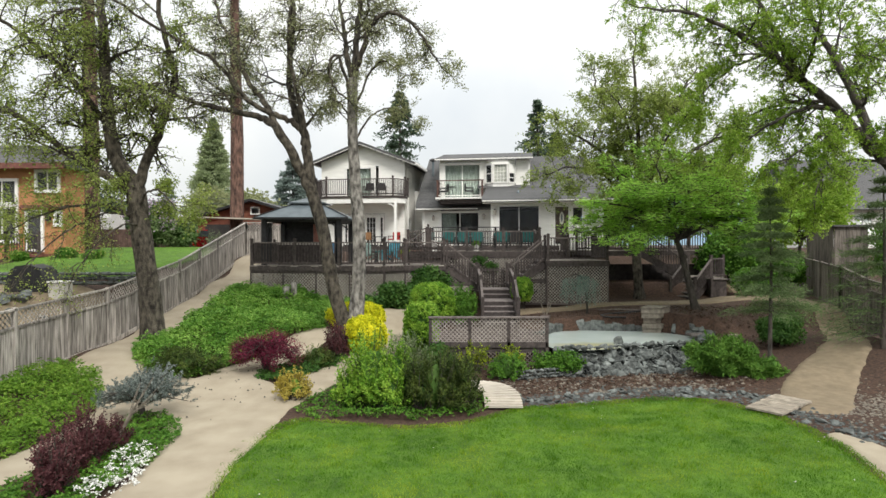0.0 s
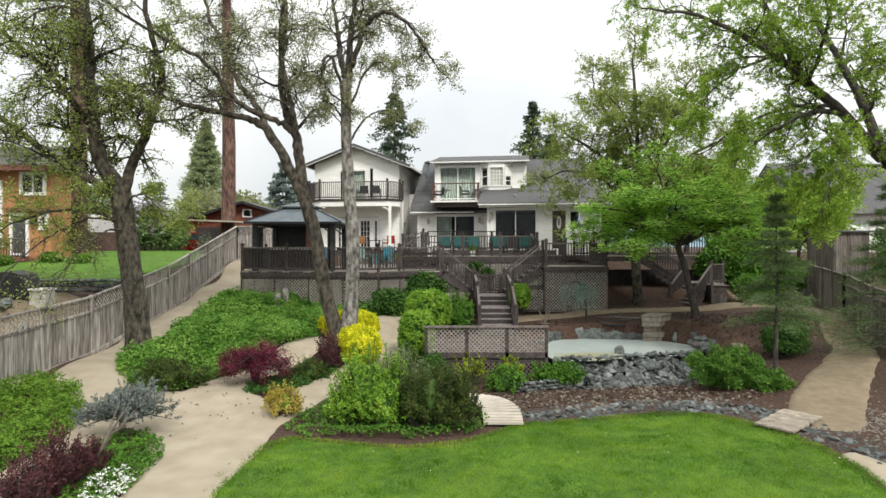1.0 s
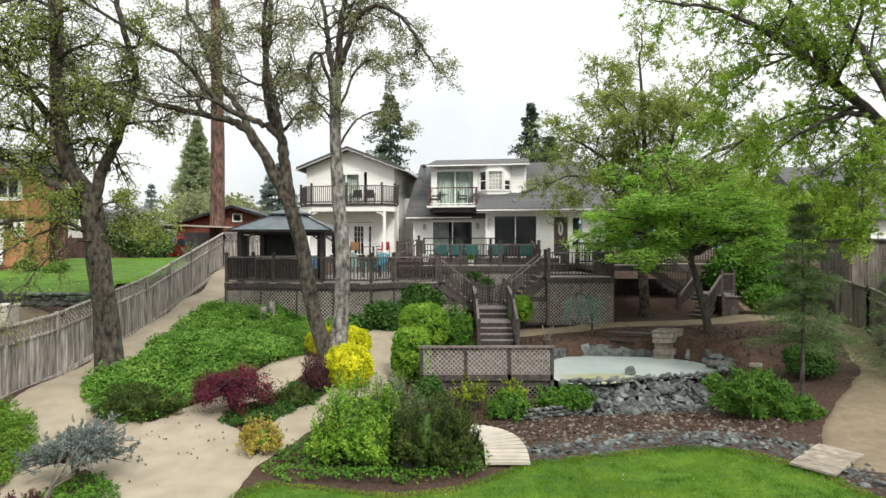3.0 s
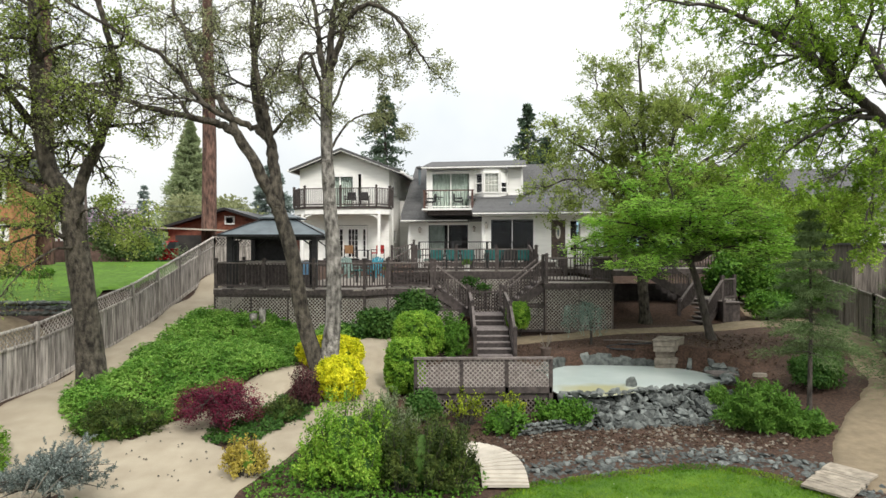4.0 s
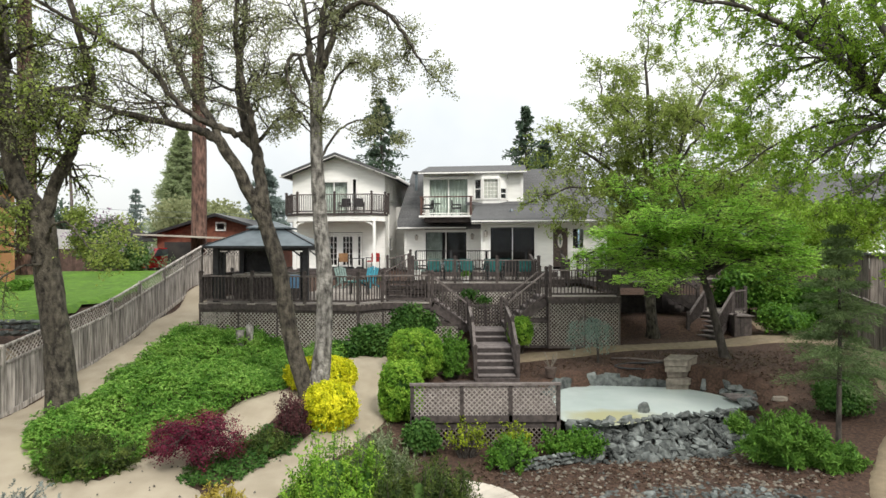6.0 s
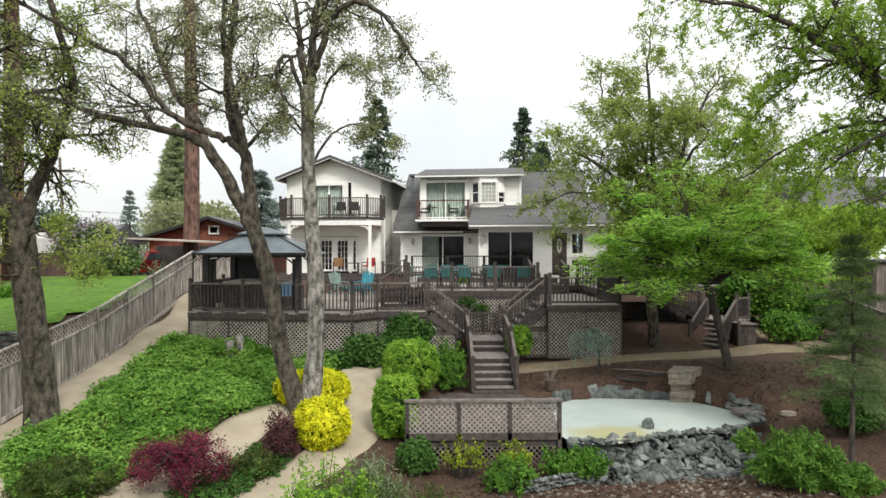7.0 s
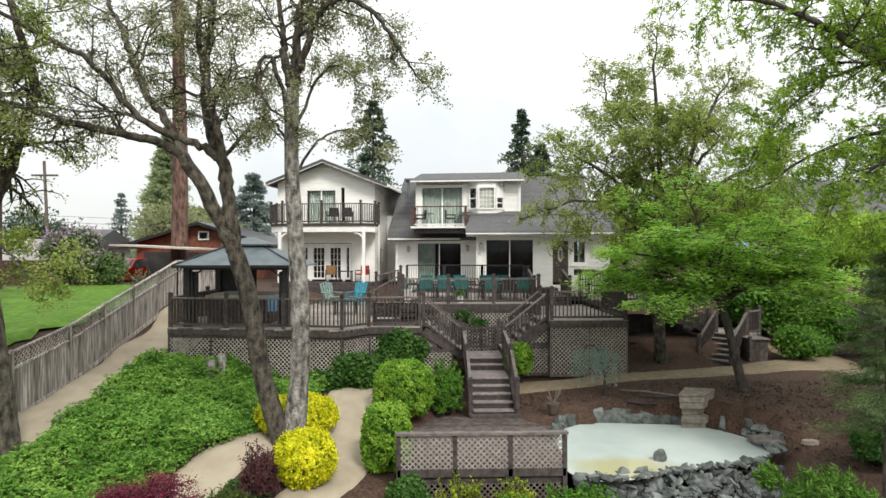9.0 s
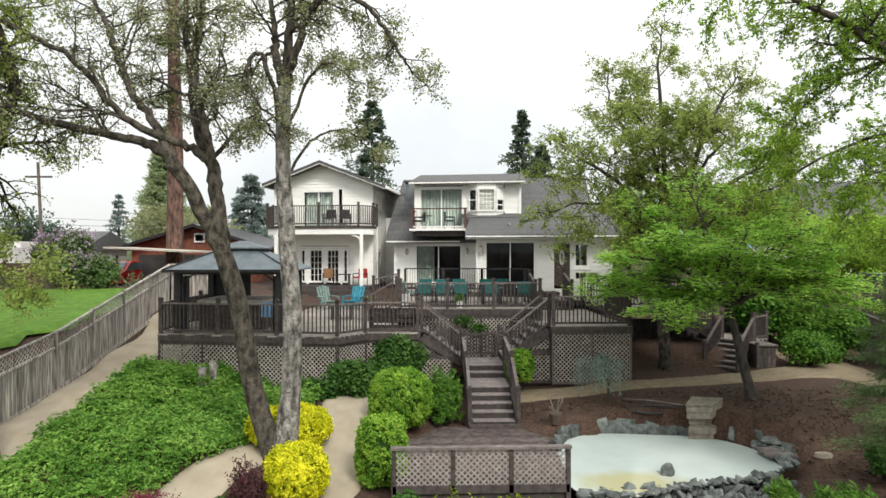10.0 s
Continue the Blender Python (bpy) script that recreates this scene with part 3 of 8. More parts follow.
# roof planes
def slab(x0, x1, prof, t=0.14, xs=None):
    """A roof plane: profile points (y, z) of the top, thickness down."""
    bm = bmesh.new()
    prism(bm, prof + [(y, z - t) for y, z in reversed(prof)], "x", x0, x1)
    return bm
RS = 0.727
part("roof", slab(-1.75, 9.5, [(36.85, 5.98), (42.0, 5.98 + RS * 5.15), (47.2, 5.98)]), "shingle", house, "grey composition shingles")
part("porch_roof", slab(2.15, 9.55, [(32.72, 6.14), (40.2, 8.115)], 0.12), "shingle", house)
part("gutter", box(bmesh.new(), 2.15, 32.62, 6.04, 9.55, 32.72, 6.11), "trim", house)
part("gutter", box(bmesh.new(), -1.75, 36.75, 5.88, 2.15, 36.85, 5.95), "trim", house)
part("soffit", box(bmesh.new(), 2.2, 32.74, 5.96, 9.5, 33.33, 6.0), "trim", house)
part("barge_board", slab(2.11, 2.15, [(32.7, 6.13), (37.4, 7.37)], 0.13), "shingle", house)
# courses of shingles
for i in range(1, 46):
    s = i * 0.145
    y, z = 36.85 + s / 1.236, 5.98 + RS * s / 1.236
    part("shingle_course", beam(bmesh.new(), (-1.75, y, z + 0.004), (9.5, y, z + 0.004), 0.15, 0.012, (0, -RS, 1)), "shingle", house)
PS = 0.264
for i in range(1, 52):
    s = i * 0.145
    y, z = 32.72 + s / 1.034, 6.14 + PS * s / 1.034
    part("shingle_course", beam(bmesh.new(), (2.16, y, z + 0.004), (9.54, y, z + 0.004), 0.15, 0.012, (0, -PS, 1)), "shingle", house)
# dormer
dz0, dz1 = 6.4, 9.05
w = siding(bmesh.new(), -0.25, 5.45, 37.5, dz0, dz1, [(0.02, 2.35, 6.62, 8.8), (2.72, 4.6, 7.2, 8.98)])
part("dormer_wall", w, "white", house)
part("dormer_wall", siding_side(bmesh.new(), 37.5, 42.0, 5.45, 7.0, 9.1), "white", house)
part("dormer_wall", siding_side(bmesh.new(), 37.5, 42.0, -0.25, 6.4, 9.1, face=-1), "white", house)
# dormer room surfaces, coloured near-black as unlit
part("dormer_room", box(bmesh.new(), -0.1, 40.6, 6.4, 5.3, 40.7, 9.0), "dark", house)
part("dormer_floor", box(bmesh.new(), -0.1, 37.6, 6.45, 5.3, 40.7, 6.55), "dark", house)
part("dormer_roof", slab(-0.55, 5.62, [(36.95, 9.1), (41.3, 10.03)], 0.09), "shingle", house)
part("dormer_fascia", box(bmesh.new(), -0.55, 36.91, 9.0, 5.62, 36.95, 9.07), "trim", house)
part("corner_board", box(bmesh.new(), 5.36, 37.42, 7.0, 5.5, 37.55, 9.05), "trim", house)
glazing("sliding_door", 0.02, 2.35, 6.62, 8.8, 37.5, house, 2, 1, 0.07, "white-framed sliding glass door with drawn pale blinds", curtain=(0.1, 2.25))
# bay window: a boarded foot and head, a casing round each light
out = [(2.66, 37.48), (3.12, 37.05), (4.06, 37.05), (4.55, 37.48)]
bw = part("bay_window", prism(bmesh.new(), out, "z", 7.05, 7.5), "trim", house, "three-sided white bay window with small panes")
part("head", prism(bmesh.new(), out, "z", 8.74, 8.99), "trim", bw)


def bay_light(a, b, z0, z1, bars_x, bars_z, cover=None):
    """One facet of the bay from plan point a to b: casing boards, a pane and its bars."""
    A, B = Vector((*a, 0)), Vector((*b, 0))
    d = (B - A).normalized()
    L = (B - A).length
    nrm = Vector((d.y, -d.x, 0)) * 0.02
    def upright(u, w, za, zb):
        p = A + d * u + nrm
        part("casing", beam(bmesh.new(), p + Vector((0, 0, za)), p + Vector((0, 0, zb)), w, 0.07, d), "trim", bw)
    def across(z, h, u0=0.09, u1=None, t=0.07):
        p, q = A + d * u0 + nrm, A + d * (L - 0.09 if u1 is None else u1) + nrm
        part("casing", beam(bmesh.new(), p + Vector((0, 0, z)), q + Vector((0, 0, z)), t, h), "trim", bw)
    upright(0.045, 0.12, 7.5, 8.74)
    upright(L - 0.045, 0.12, 7.5, 8.74)
    across(z0 - 0.04, 0.09)
    across(z1 + 0.04, 0.09)
    if z1 < 8.6:
        across((z1 + 8.74) / 2 + 0.02, 8.74 - z1 - 0.1)
    q = bmesh.new()
    beam(q, A + d * 0.1 + Vector((0, 0, (z0 + z1) / 2)), B - d * 0.1 + Vector((0, 0, (z0 + z1) / 2)), 0.01, z1 - z0)
    part("pane", q, "glass", bw).visible_shadow = False
    for i in range(1, bars_x):
        u = 0.1 + (L - 0.2) * i / bars_x
        p = A + d * u + nrm * 0.4
        part("glazing_bar", beam(bmesh.new(), p + Vector((0, 0, z0)), p + Vector((0, 0, z1)), 0.018, 0.02, d), "trim", bw)
    for j in range(1, bars_z):
        across(z0 + (z1 - z0) * j / bars_z, 0.018 if bars_z > 2 else 0.05, t=0.03)


bay_light(out[0], out[1], 7.58, 8.66, 1, 2)
bay_light(out[1], out[2], 7.58, 8.66, 4, 5)
bay_light(out[2], out[3], 7.58, 8.13, 1, 2)
part("blind", box(bmesh.new(), 3.16, 37.14, 7.52, 4.02, 37.16, 8.72), "cream", bw)
# dormer balcony
db = thing("balcony", (1.1, 36.4, 6.55), "small upper balcony with red-brown posts and glass rail", "balcony")
part("floor", box(bmesh.new(), -0.5, 35.72, 6.46, 2.5, 37.44, 6.56), "trim", db)
part("beam", box(bmesh.new(), -0.2, 35.95, 6.2, 2.3, 37.3, 6.46), "deck", db)
part("top_rail", box(bmesh.new(), -0.45, 35.74, 7.55, 2.45, 35.85, 7.61), "brownrail", db)
part("bottom_rail", box(bmesh.new(), -0.3, 35.77, 6.64, 2.3, 35.82, 6.69), "trim", db)
for x in (-0.36, 2.36):
    part("side_rail", box(bmesh.new(), x - 0.05, 35.86, 7.55, x + 0.05, 37.42, 7.6), "brownrail", db)
    part("post", box(bmesh.new(), x - 0.055, 35.75, 6.56, x + 0.055, 35.86, 7.55), "brownrail", db)
    for i in range(9):
        part("baluster", box(bmesh.new(), x - 0.015, 35.95 + i * 0.17, 6.56, x + 0.015, 35.98 + i * 0.17, 7.55), "brownrail", db)
for i in range(1, 12):
    u = -0.36 + 2.72 * i / 12
    part("baluster", box(bmesh.new(), u - 0.008, 35.79, 6.69, u + 0.008, 35.806, 7.55), "black", db)
# roof fittings
def roof_vent(x, y, z):
    ob = thing("roof_vent", (x, y, z), "small grey roof vent hood", "vent", "roof vents")
    bm = bmesh.new()
    bmesh.ops.create_cone(bm, cap_ends=True, segments=12, radius1=0.1, radius2=0.05, depth=0.14, matrix=Matrix.Translation((x, y, z + 0.1)))
    part("hood", bm, "steel", ob)
for x, y in ((6.3, 37.9), (6.1, 36.2), (4.2, 34.6)):
    roof_vent(x, y, 6.14 + PS * (y - 32.72))
ch = thing("chimney_pipe", (-1.15, 40.2, 8.4), "round metal chimney pipe with a domed cap", "chimney")
bm = bmesh.new()
bmesh.ops.create_cone(bm, cap_ends=True, segments=16, radius1=0.08, radius2=0.08, depth=1.5, matrix=Matrix.Translation((-1.15, 40.2, 8.75)))
part("pipe", bm, "steel", ch)
bm = bmesh.new()
bmesh.ops.create_uvsphere(bm, u_segments=16, v_segments=8, radius=0.2, matrix=Matrix.Translation((-1.15, 40.2, 9.5)) @ Matrix.Diagonal((1, 1, 0.6, 1)))
part("cap", bm, "shingle", ch, smooth=True)

# wall lamps and hanging sign
def wall_lamp(x, y, z):
    ob = thing("wall_lamp", (x, y, z), "small dark wall lantern beside the door", "lamp", "wall lamps")
    part("bracket", box(bmesh.new(), x - 0.05, y - 0.1, z + 0.12, x + 0.05, y, z + 0.2), "black", ob)
    bm = bmesh.new()
    bmesh.ops.create_cone(bm, cap_ends=True, segments=8, radius1=0.06, radius2=0.11, depth=0.28, matrix=Matrix.Translation((x, y - 0.14, z)))
    part("lantern", bm, "oldlattice", ob)
for x, y, z in ((-0.65, 37.36, 5.35), (2.9, 33.3, 5.45), (2.55, 37.36, 5.4)):
    wall_lamp(x, y, z)

# ---- gabled wing ----
wing = thing("house_wing", (-5.2, 38, 3.5), "two-storey white clapboard wing with a gabled roof", "house")
AX, AZ, SL = -5.25, 10.3, 0.41
g = lambda z: (AX - (AZ + 0.0 - z) / SL, AX + (AZ + 0.0 - z) / SL)
w = siding(bmesh.new(), -7.75, -2.5, 37.6, 3.5, 10.2, [(-6.4, -3.76, 3.6, 5.6), (-6.25, -4.55, 6.7, 8.75), (-4.35, -4.1, 6.9, 8.85)], slope=g)
part("wall", w, "white", wing, "white lapped siding up into the gable")
part("wall", siding_side(bmesh.new(), 37.58, 46.5, -2.5, 3.5, 9.1, [(38.5, 38.9, 7.7, 8.6), (39.1, 39.5, 7.7, 8.6), (38.6, 39.4, 4.6, 5.4)]), "white", wing)
part("wall", siding_side(bmesh.new(), 37.58, 46.5, -7.75, 3.5, 9.15, face=-1), "white", wing)
part("wall", box(bmesh.new(), -7.75, 46.5, 3.5, -2.5, 46.6, 9.0), "white", wing)
for y0, y1, z0, z1 in ((38.5, 38.9, 7.7, 8.6), (39.1, 39.5, 7.7, 8.6), (38.6, 39.4, 4.6, 5.4)):
    bm = bmesh.new()
    for a, b, c, d in ((y0 - 0.08, y0 + 0.04, z0 - 0.08, z1 + 0.08), (y1 - 0.04, y1 + 0.08, z0 - 0.08, z1 + 0.08), (y0, y1, z1 - 0.04, z1 + 0.08), (y0, y1, z0 - 0.08, z0 + 0.04)):
        box(bm, -2.55, a, c, -2.44, b, d)
    wd = part("window", bm, "trim", wing)
    part("pane", box(bmesh.new(), -2.53, y0, z0, -2.524, y1, z1), "glass", wd)
part("link_wall", siding(bmesh.new(), -2.46, -1.3, 40.6, 3.2, 7.4), "white", wing)
part("downspout", box(bmesh.new(), -2.46, 38.3, 3.5, -2.38, 38.4, 8.6), "trim", wing)
# wing ceiling and inner wall, also coloured near-black as unlit
part("ceiling", box(bmesh.new(), -7.6, 37.75, 6.4, -2.65, 46.4, 6.55), "dark", wing)
part("interior_wall", box(bmesh.new(), -7.6, 41.0, 3.5, -2.65, 41.1, 9.2), "dark", wing)
part("floor_slab", box(bmesh.new(), -7.7, 36.1, 3.1, -2.55, 46.4, 3.58), "deck", wing)
for s in (-1, 1):
    x1 = AX - 3.0 if s < 0 else AX + 3.45
    z1 = AZ - SL * abs(x1 - AX)
    bm = bmesh.new()
    prism(bm, [(AX, AZ + 0.05), (x1, z1 + 0.05), (x1, z1 - 0.1), (AX, AZ - 0.1)], "y", 36.92, 47.0)
    part("roof", bm, "shingle", wing)
    bm = bmesh.new()
    prism(bm, [(AX, AZ), (x1, z1 + 0.0), (x1, z1 - 0.15), (AX, AZ - 0.15)], "y", 36.94, 37.0)
    part("barge_board", bm, "trim", wing)
    part("gutter", box(bmesh.new(), min(x1, x1 + s * 0.12), 37.0, z1 - 0.12, max(x1, x1 + s * 0.12), 47, z1 + 0.02), "trim", wing)
glazing("window", -6.25, -4.55, 6.7, 8.75, 37.6, wing, 2, 1, 0.08, "double glazed balcony door with pale blinds", curtain=(-6.1, -4.7))
glazing("window", -4.35, -4.1, 6.9, 8.85, 37.6, wing, 1, 1, 0.03)
# french doors with side lights
part("door_head", box(bmesh.new(), -6.45, 37.55, 5.56, -3.72, 37.68, 5.68), "trim", wing)
for a, b, c in ((-6.38, -6.04, 1), (-5.92, -5.13, 3), (-5.0, -4.24, 3), (-4.12, -3.78, 1)):
    glazing("french_door" if c > 1 else "side_light", a, b, 3.68, 5.55, 37.6, wing, c, 5, 0.1, casing=0.0, bar=0.011)
for a, b in ((-6.04, -5.92), (-5.13, -5.0), (-4.24, -4.12)):
    part("door_post", box(bmesh.new(), a, 37.56, 3.6, b, 37.66, 5.56), "trim", wing)
# wing balcony on posts
wb = thing("balcony", (-5.2, 36.6, 6.4), "wide upper balcony with dark wooden rails on white posts", "balcony")
plan = [(-7.95, 37.5), (-7.95, 36.75), (-7.15, 36.0), (-3.1, 36.0), (-2.42, 36.7), (-2.42, 37.5)]
part("floor", prism(bmesh.new(), plan, "z", 6.62, 6.76), "deck", wb)
part("beam", prism(bmesh.new(), [(x * 0.995 - 0.02, y + 0.06) for x, y in plan], "z", 6.3, 6.62), "trim", wb)
for x in (-2.95, -7.3):
    part("post", box(bmesh.new(), x - 0.08, 36.08, 3.55, x + 0.08, 36.24, 6.3), "trim", wb)
    s = -1 if x > -5 else 1
    for i in range(6):
        t0, t1 = i / 6, (i + 1) / 6
        bm = bmesh.new()
        c0 = (x + s * 0.5 * t0 ** 2, 36.16, 5.75 + 0.5 * math.sin(t0 * 1.57))
        c1 = (x + s * 0.5 * t1 ** 2, 36.16, 5.75 + 0.5 * math.sin(t1 * 1.57))
        part("bracket", beam(bm, c0, c1, 0.09, 0.09), "trim", wb)
for i, ((xa, ya), (xb, yb)) in enumerate(zip(plan, plan[1:])):
    railing((xa, ya + 0.04, 6.76), (xb, yb + 0.04, 6.76), end_posts=(i == 0, True), label="dark-stained balcony railing with square balusters", h=1.05, step=0.115, group="balcony railings", name="balcony_railing")

# the house stands a little turned to the garden: its east end is nearer
TURN, PX, PY = 0.16, 1.0, 3.0


def turned(x, y, front):
    """Plan place of a point of the house once it is turned; front is the y of the facade that it belongs to."""
    y2 = y - TURN * (x - PX)
    return x * (y2 - PY) / (y - PY) + TURN * max(0.0, y - front), y2


def turn_thing(ob, front):
    """Turn one finished thing of the house, part by part."""
    at = ob.location.copy()
    ob.location.xy = turned(at.x, at.y, front or 37.4)
    for o in ob.children_recursive:
        o_at = o.location.copy()
        if o.data.users > 1:
            p = at + o_at
            o.location.xy = Vector(turned(p.x, p.y, front)) - ob.location.xy
            continue
        ys = [v.co.y + at.y for v in o.data.vertices]
        f = front if front else (33.35 if min(ys) < 36.5 else 37.4)
        for v in o.data.vertices:
            v.co.x, v.co.y = Vector(turned(v.co.x + at.x, v.co.y + at.y, f)) - ob.location.xy
        o.data.update()


for ob in [o for o in scene.objects if o.parent is None and o.type == "EMPTY"]:
    kind_ = ob.name.split(".")[0]
    if kind_ in ("house", "roof_vent", "wall_lamp", "chimney_pipe"):
        turn_thing(ob, 0)
    elif kind_ == "house_wing":
        turn_thing(ob, 37.58)
    elif kind_ in ("balcony", "balcony_railing"):
        turn_thing(ob, 36.6)

# ---- decks ----
def deck_floor(name, outline, z, label, t=0.05, skirt=0.22, wood="greydeck"):
    """Deck with its own boards along x, cut to the outline, over a fascia."""
    ob = thing(name, (outline[0][0], outline[0][1], z), label, "deck")
    ys = [p[1] for p in outline]
    k = len(outline)
    y, i = min(ys), 0
    while y < max(ys) - 0.02:
        yc = min(y + 0.07, max(ys) - 0.01)
        cuts = []
        for j in range(k):
            (xa, ya), (xb, yb) = outline[j], outline[(j + 1) % k]
            if (ya <= yc < yb) or (yb <= yc < ya):
                cuts.append(xa + (xb - xa) * (yc - ya) / (yb - ya))
        cuts.sort()
        for a, b in zip(cuts[::2], cuts[1::2]):
            if b - a > 0.1:
                part("board", box(bmesh.new(), a, y, z - t, b, min(y + 0.14, max(ys)), z - 0.002 * (i % 3)), wood, ob)
        y += 0.146
        i += 1
    for (xa, ya), (xb, yb) in zip(outline, outline[1:] + outline[:1]):
        part("fascia", beam(bmesh.new(), (xa, ya, z - skirt / 2 - 0.012), (xb, yb, z - skirt / 2 - 0.012), 0.045, skirt), "deck", ob)
    return ob


Z1, Z2, Z3 = 2.8, 3.36, 2.98
D1 = [(-8.15, 24.75), (-2.38, 23.8), (-1.62, 24.65), (0.1, 24.75), (0.1, 26.6), (-0.7, 26.6), (-0.7, 37.0), (-8.15, 37.0)]
deck_floor("deck", D1, Z1, "weathered wooden garden deck with a dark fascia under the gazebo")
D2 = [(-0.7, 26.65), (4.4, 26.65), (4.4, 30.5), (6.9, 30.5), (6.9, 33.3), (2.7, 33.3), (2.7, 37.35), (-0.7, 37.65)]
deck_floor("deck", D2, Z2, "weathered upper dining deck before the house")
D3 = [(4.32, 24.65), (6.95, 24.65), (6.95, 30.45), (4.45, 30.45), (4.45, 26.6), (4.32, 26.6)]
deck_floor("deck", D3, Z3, "weathered lower deck beside the stairs")
D4 = [(7.0, 27.2), (9.3, 27.2), (9.3, 29.2), (15.2, 29.2), (15.2, 31.5), (7.0, 31.5)]
deck_floor("deck", D4, Z2, "side deck running along under the trees")

# rails
R = "dark-stained deck railing with square balusters and capped posts"
for a, b in (((-8.1, 24.82), (-2.42, 23.9)), ((-2.42, 23.9), (-1.65, 24.74)), ((-1.65, 24.74), (0.02, 24.84))):
    railing((*a, Z1), (*b, Z1), R, end_posts=(a[0] < -8, True))
railing((-8.1, 24.82, Z1), (-8.1, 31.5, Z1), R, end_posts=(False, True))
railing((-0.6, 26.72, Z2), (4.36, 26.72, Z2), R, 0.9)
railing((4.4, 24.74, Z3), (6.88, 24.74, Z3), R)
railing((6.88, 24.74, Z3), (6.88, 27.2, Z3), R, end_posts=(False, True))
railing((7.05, 27.28, Z2), (9.25, 27.28, Z2), R)
railing((9.3, 29.28, Z2), (15.1, 29.28, Z2), R)
deck_floor("landing", [(-0.68, 32.6), (2.9, 32.2), (6.2, 31.6), (6.2, 32.3), (2.95, 32.95), (2.95, 37.0), (-0.68, 37.5)], 3.62, "raised wooden landing along the house doors", skirt=0.24)
railing((-0.6, 32.68, 3.62), (2.85, 32.28, 3.62), "thin black metal railing before the house", 1.0, 0.11, material="black", bal_mat="black", group="metal railings", cap=False)
railing((2.85, 32.28, 3.62), (4.75, 31.95, 3.62), "thin black metal railing before the house", 1.0, 0.11, material="black", bal_mat="black", group="metal railings", cap=False)

# skirts of lattice
sk = thing("lattice_skirt", (-5, 24.5, 1.2), "brown lattice skirting under the garden deck", "lattice", "deck skirting")
for a, b, z0, m in (((-8.12, 24.78), (-2.42, 23.86), 1.1, 3), ((-2.4, 23.88), (-1.64, 24.7), 1.0, 0), ((-1.62, 24.7), (0.08, 24.8), 0.95, 1), ((-8.12, 31.0), (-8.12, 24.9), 1.3, 3)):
    lattice_panel("panel_frame", a, b, z0, Z1 - 0.24, sk, "oldlattice", "deck", m, pitch=0.095, w=0.025)
sk = thing("lattice_skirt", (5.6, 24.6, 1.15), "square panels of pale brown lattice under the deck", "lattice", "deck skirting")
lattice_panel("panel_frame", (4.36, 24.68), (6.9, 24.68), 1.12, Z3 - 0.16, sk, "oldlattice", "lattice", 1, pitch=0.095, w=0.025)
sk = thing("lattice_skirt", (2.0, 26.6, 2.4), "lattice below the dining deck behind the stairs", "lattice", "deck skirting")
lattice_panel("panel_frame", (0.12, 26.58), (4.36, 26.58), 1.5, Z2 - 0.24, sk, "oldlattice", "deck", 3, pitch=0.095, w=0.025)
sk = thing("lattice_skirt", (3.6, 24.9, 1.4), "lattice beside the stairs", "lattice", "deck skirting")
lattice_panel("panel_frame", (3.2, 24.95), (4.34, 24.95), 1.1, 2.1, sk, "oldlattice", "deck", 0, pitch=0.095, w=0.025)
lattice_panel("panel_frame", (0.1, 24.9), (1.1, 24.9), 1.0, 2.0, sk, "oldlattice", "deck", 0, pitch=0.095, w=0.025)

lattice_panel("panel_frame", (3.62, 25.03), (4.34, 25.03), 2.1, 2.72, sk, "oldlattice", "deck", 0, pitch=0.095, w=0.025)
lattice_panel("panel_frame", (0.1, 25.03), (0.75, 25.03), 2.0, 2.5, sk, "oldlattice", "deck", 0, pitch=0.095, w=0.025)

# boards added in near-black to stand in for the shade under the deck
wb_ = thing("deck_underboard", (10, 29.4, 1.6), "boards painted shade-dark closing the space under the side deck", "boarding")
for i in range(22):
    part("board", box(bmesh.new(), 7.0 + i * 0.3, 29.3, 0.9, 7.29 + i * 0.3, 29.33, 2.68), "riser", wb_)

# platform and its screen rail beside the pond
ZP = 0.56
deck_floor("platform_deck", [(-0.42, 17.68), (3.12, 17.68), (3.3, 18.6), (3.55, 22.1), (-0.1, 22.1)], ZP, "weathered wooden platform beside the pond", skirt=0.16, wood="deckfloor")
scr = thing("lattice_screen", (1.36, 17.65, ZP), "brown lattice screen railing of three panels with a flat cap", "screen")
part("top_rail", box(bmesh.new(), -0.46, 17.56, 1.44, 3.16, 17.7, 1.49), "railcap", scr)
part("bottom_rail", box(bmesh.new(), -0.42, 17.6, ZP, 3.12, 17.66, 0.72), "deck", scr)
for x in (-0.4, 0.78, 1.95, 3.1):
    part("post", box(bmesh.new(), x - 0.045, 17.6, -0.2, x + 0.045, 17.69, 1.44), "deck", scr)
for x0, x1 in ((-0.36, 0.74), (0.82, 1.91), (1.99, 3.06)):
    part("lattice_slats", lattice(bmesh.new(), (x0, 17.64), (x1, 17.64), 0.72, 1.44, 0.088, 0.026), "screenslat", scr)
    part("lattice_slats", lattice(bmesh.new(), (x0, 17.66), (x1, 17.66), -0.2, ZP - 0.16, 0.09, 0.025), "lattice", scr)

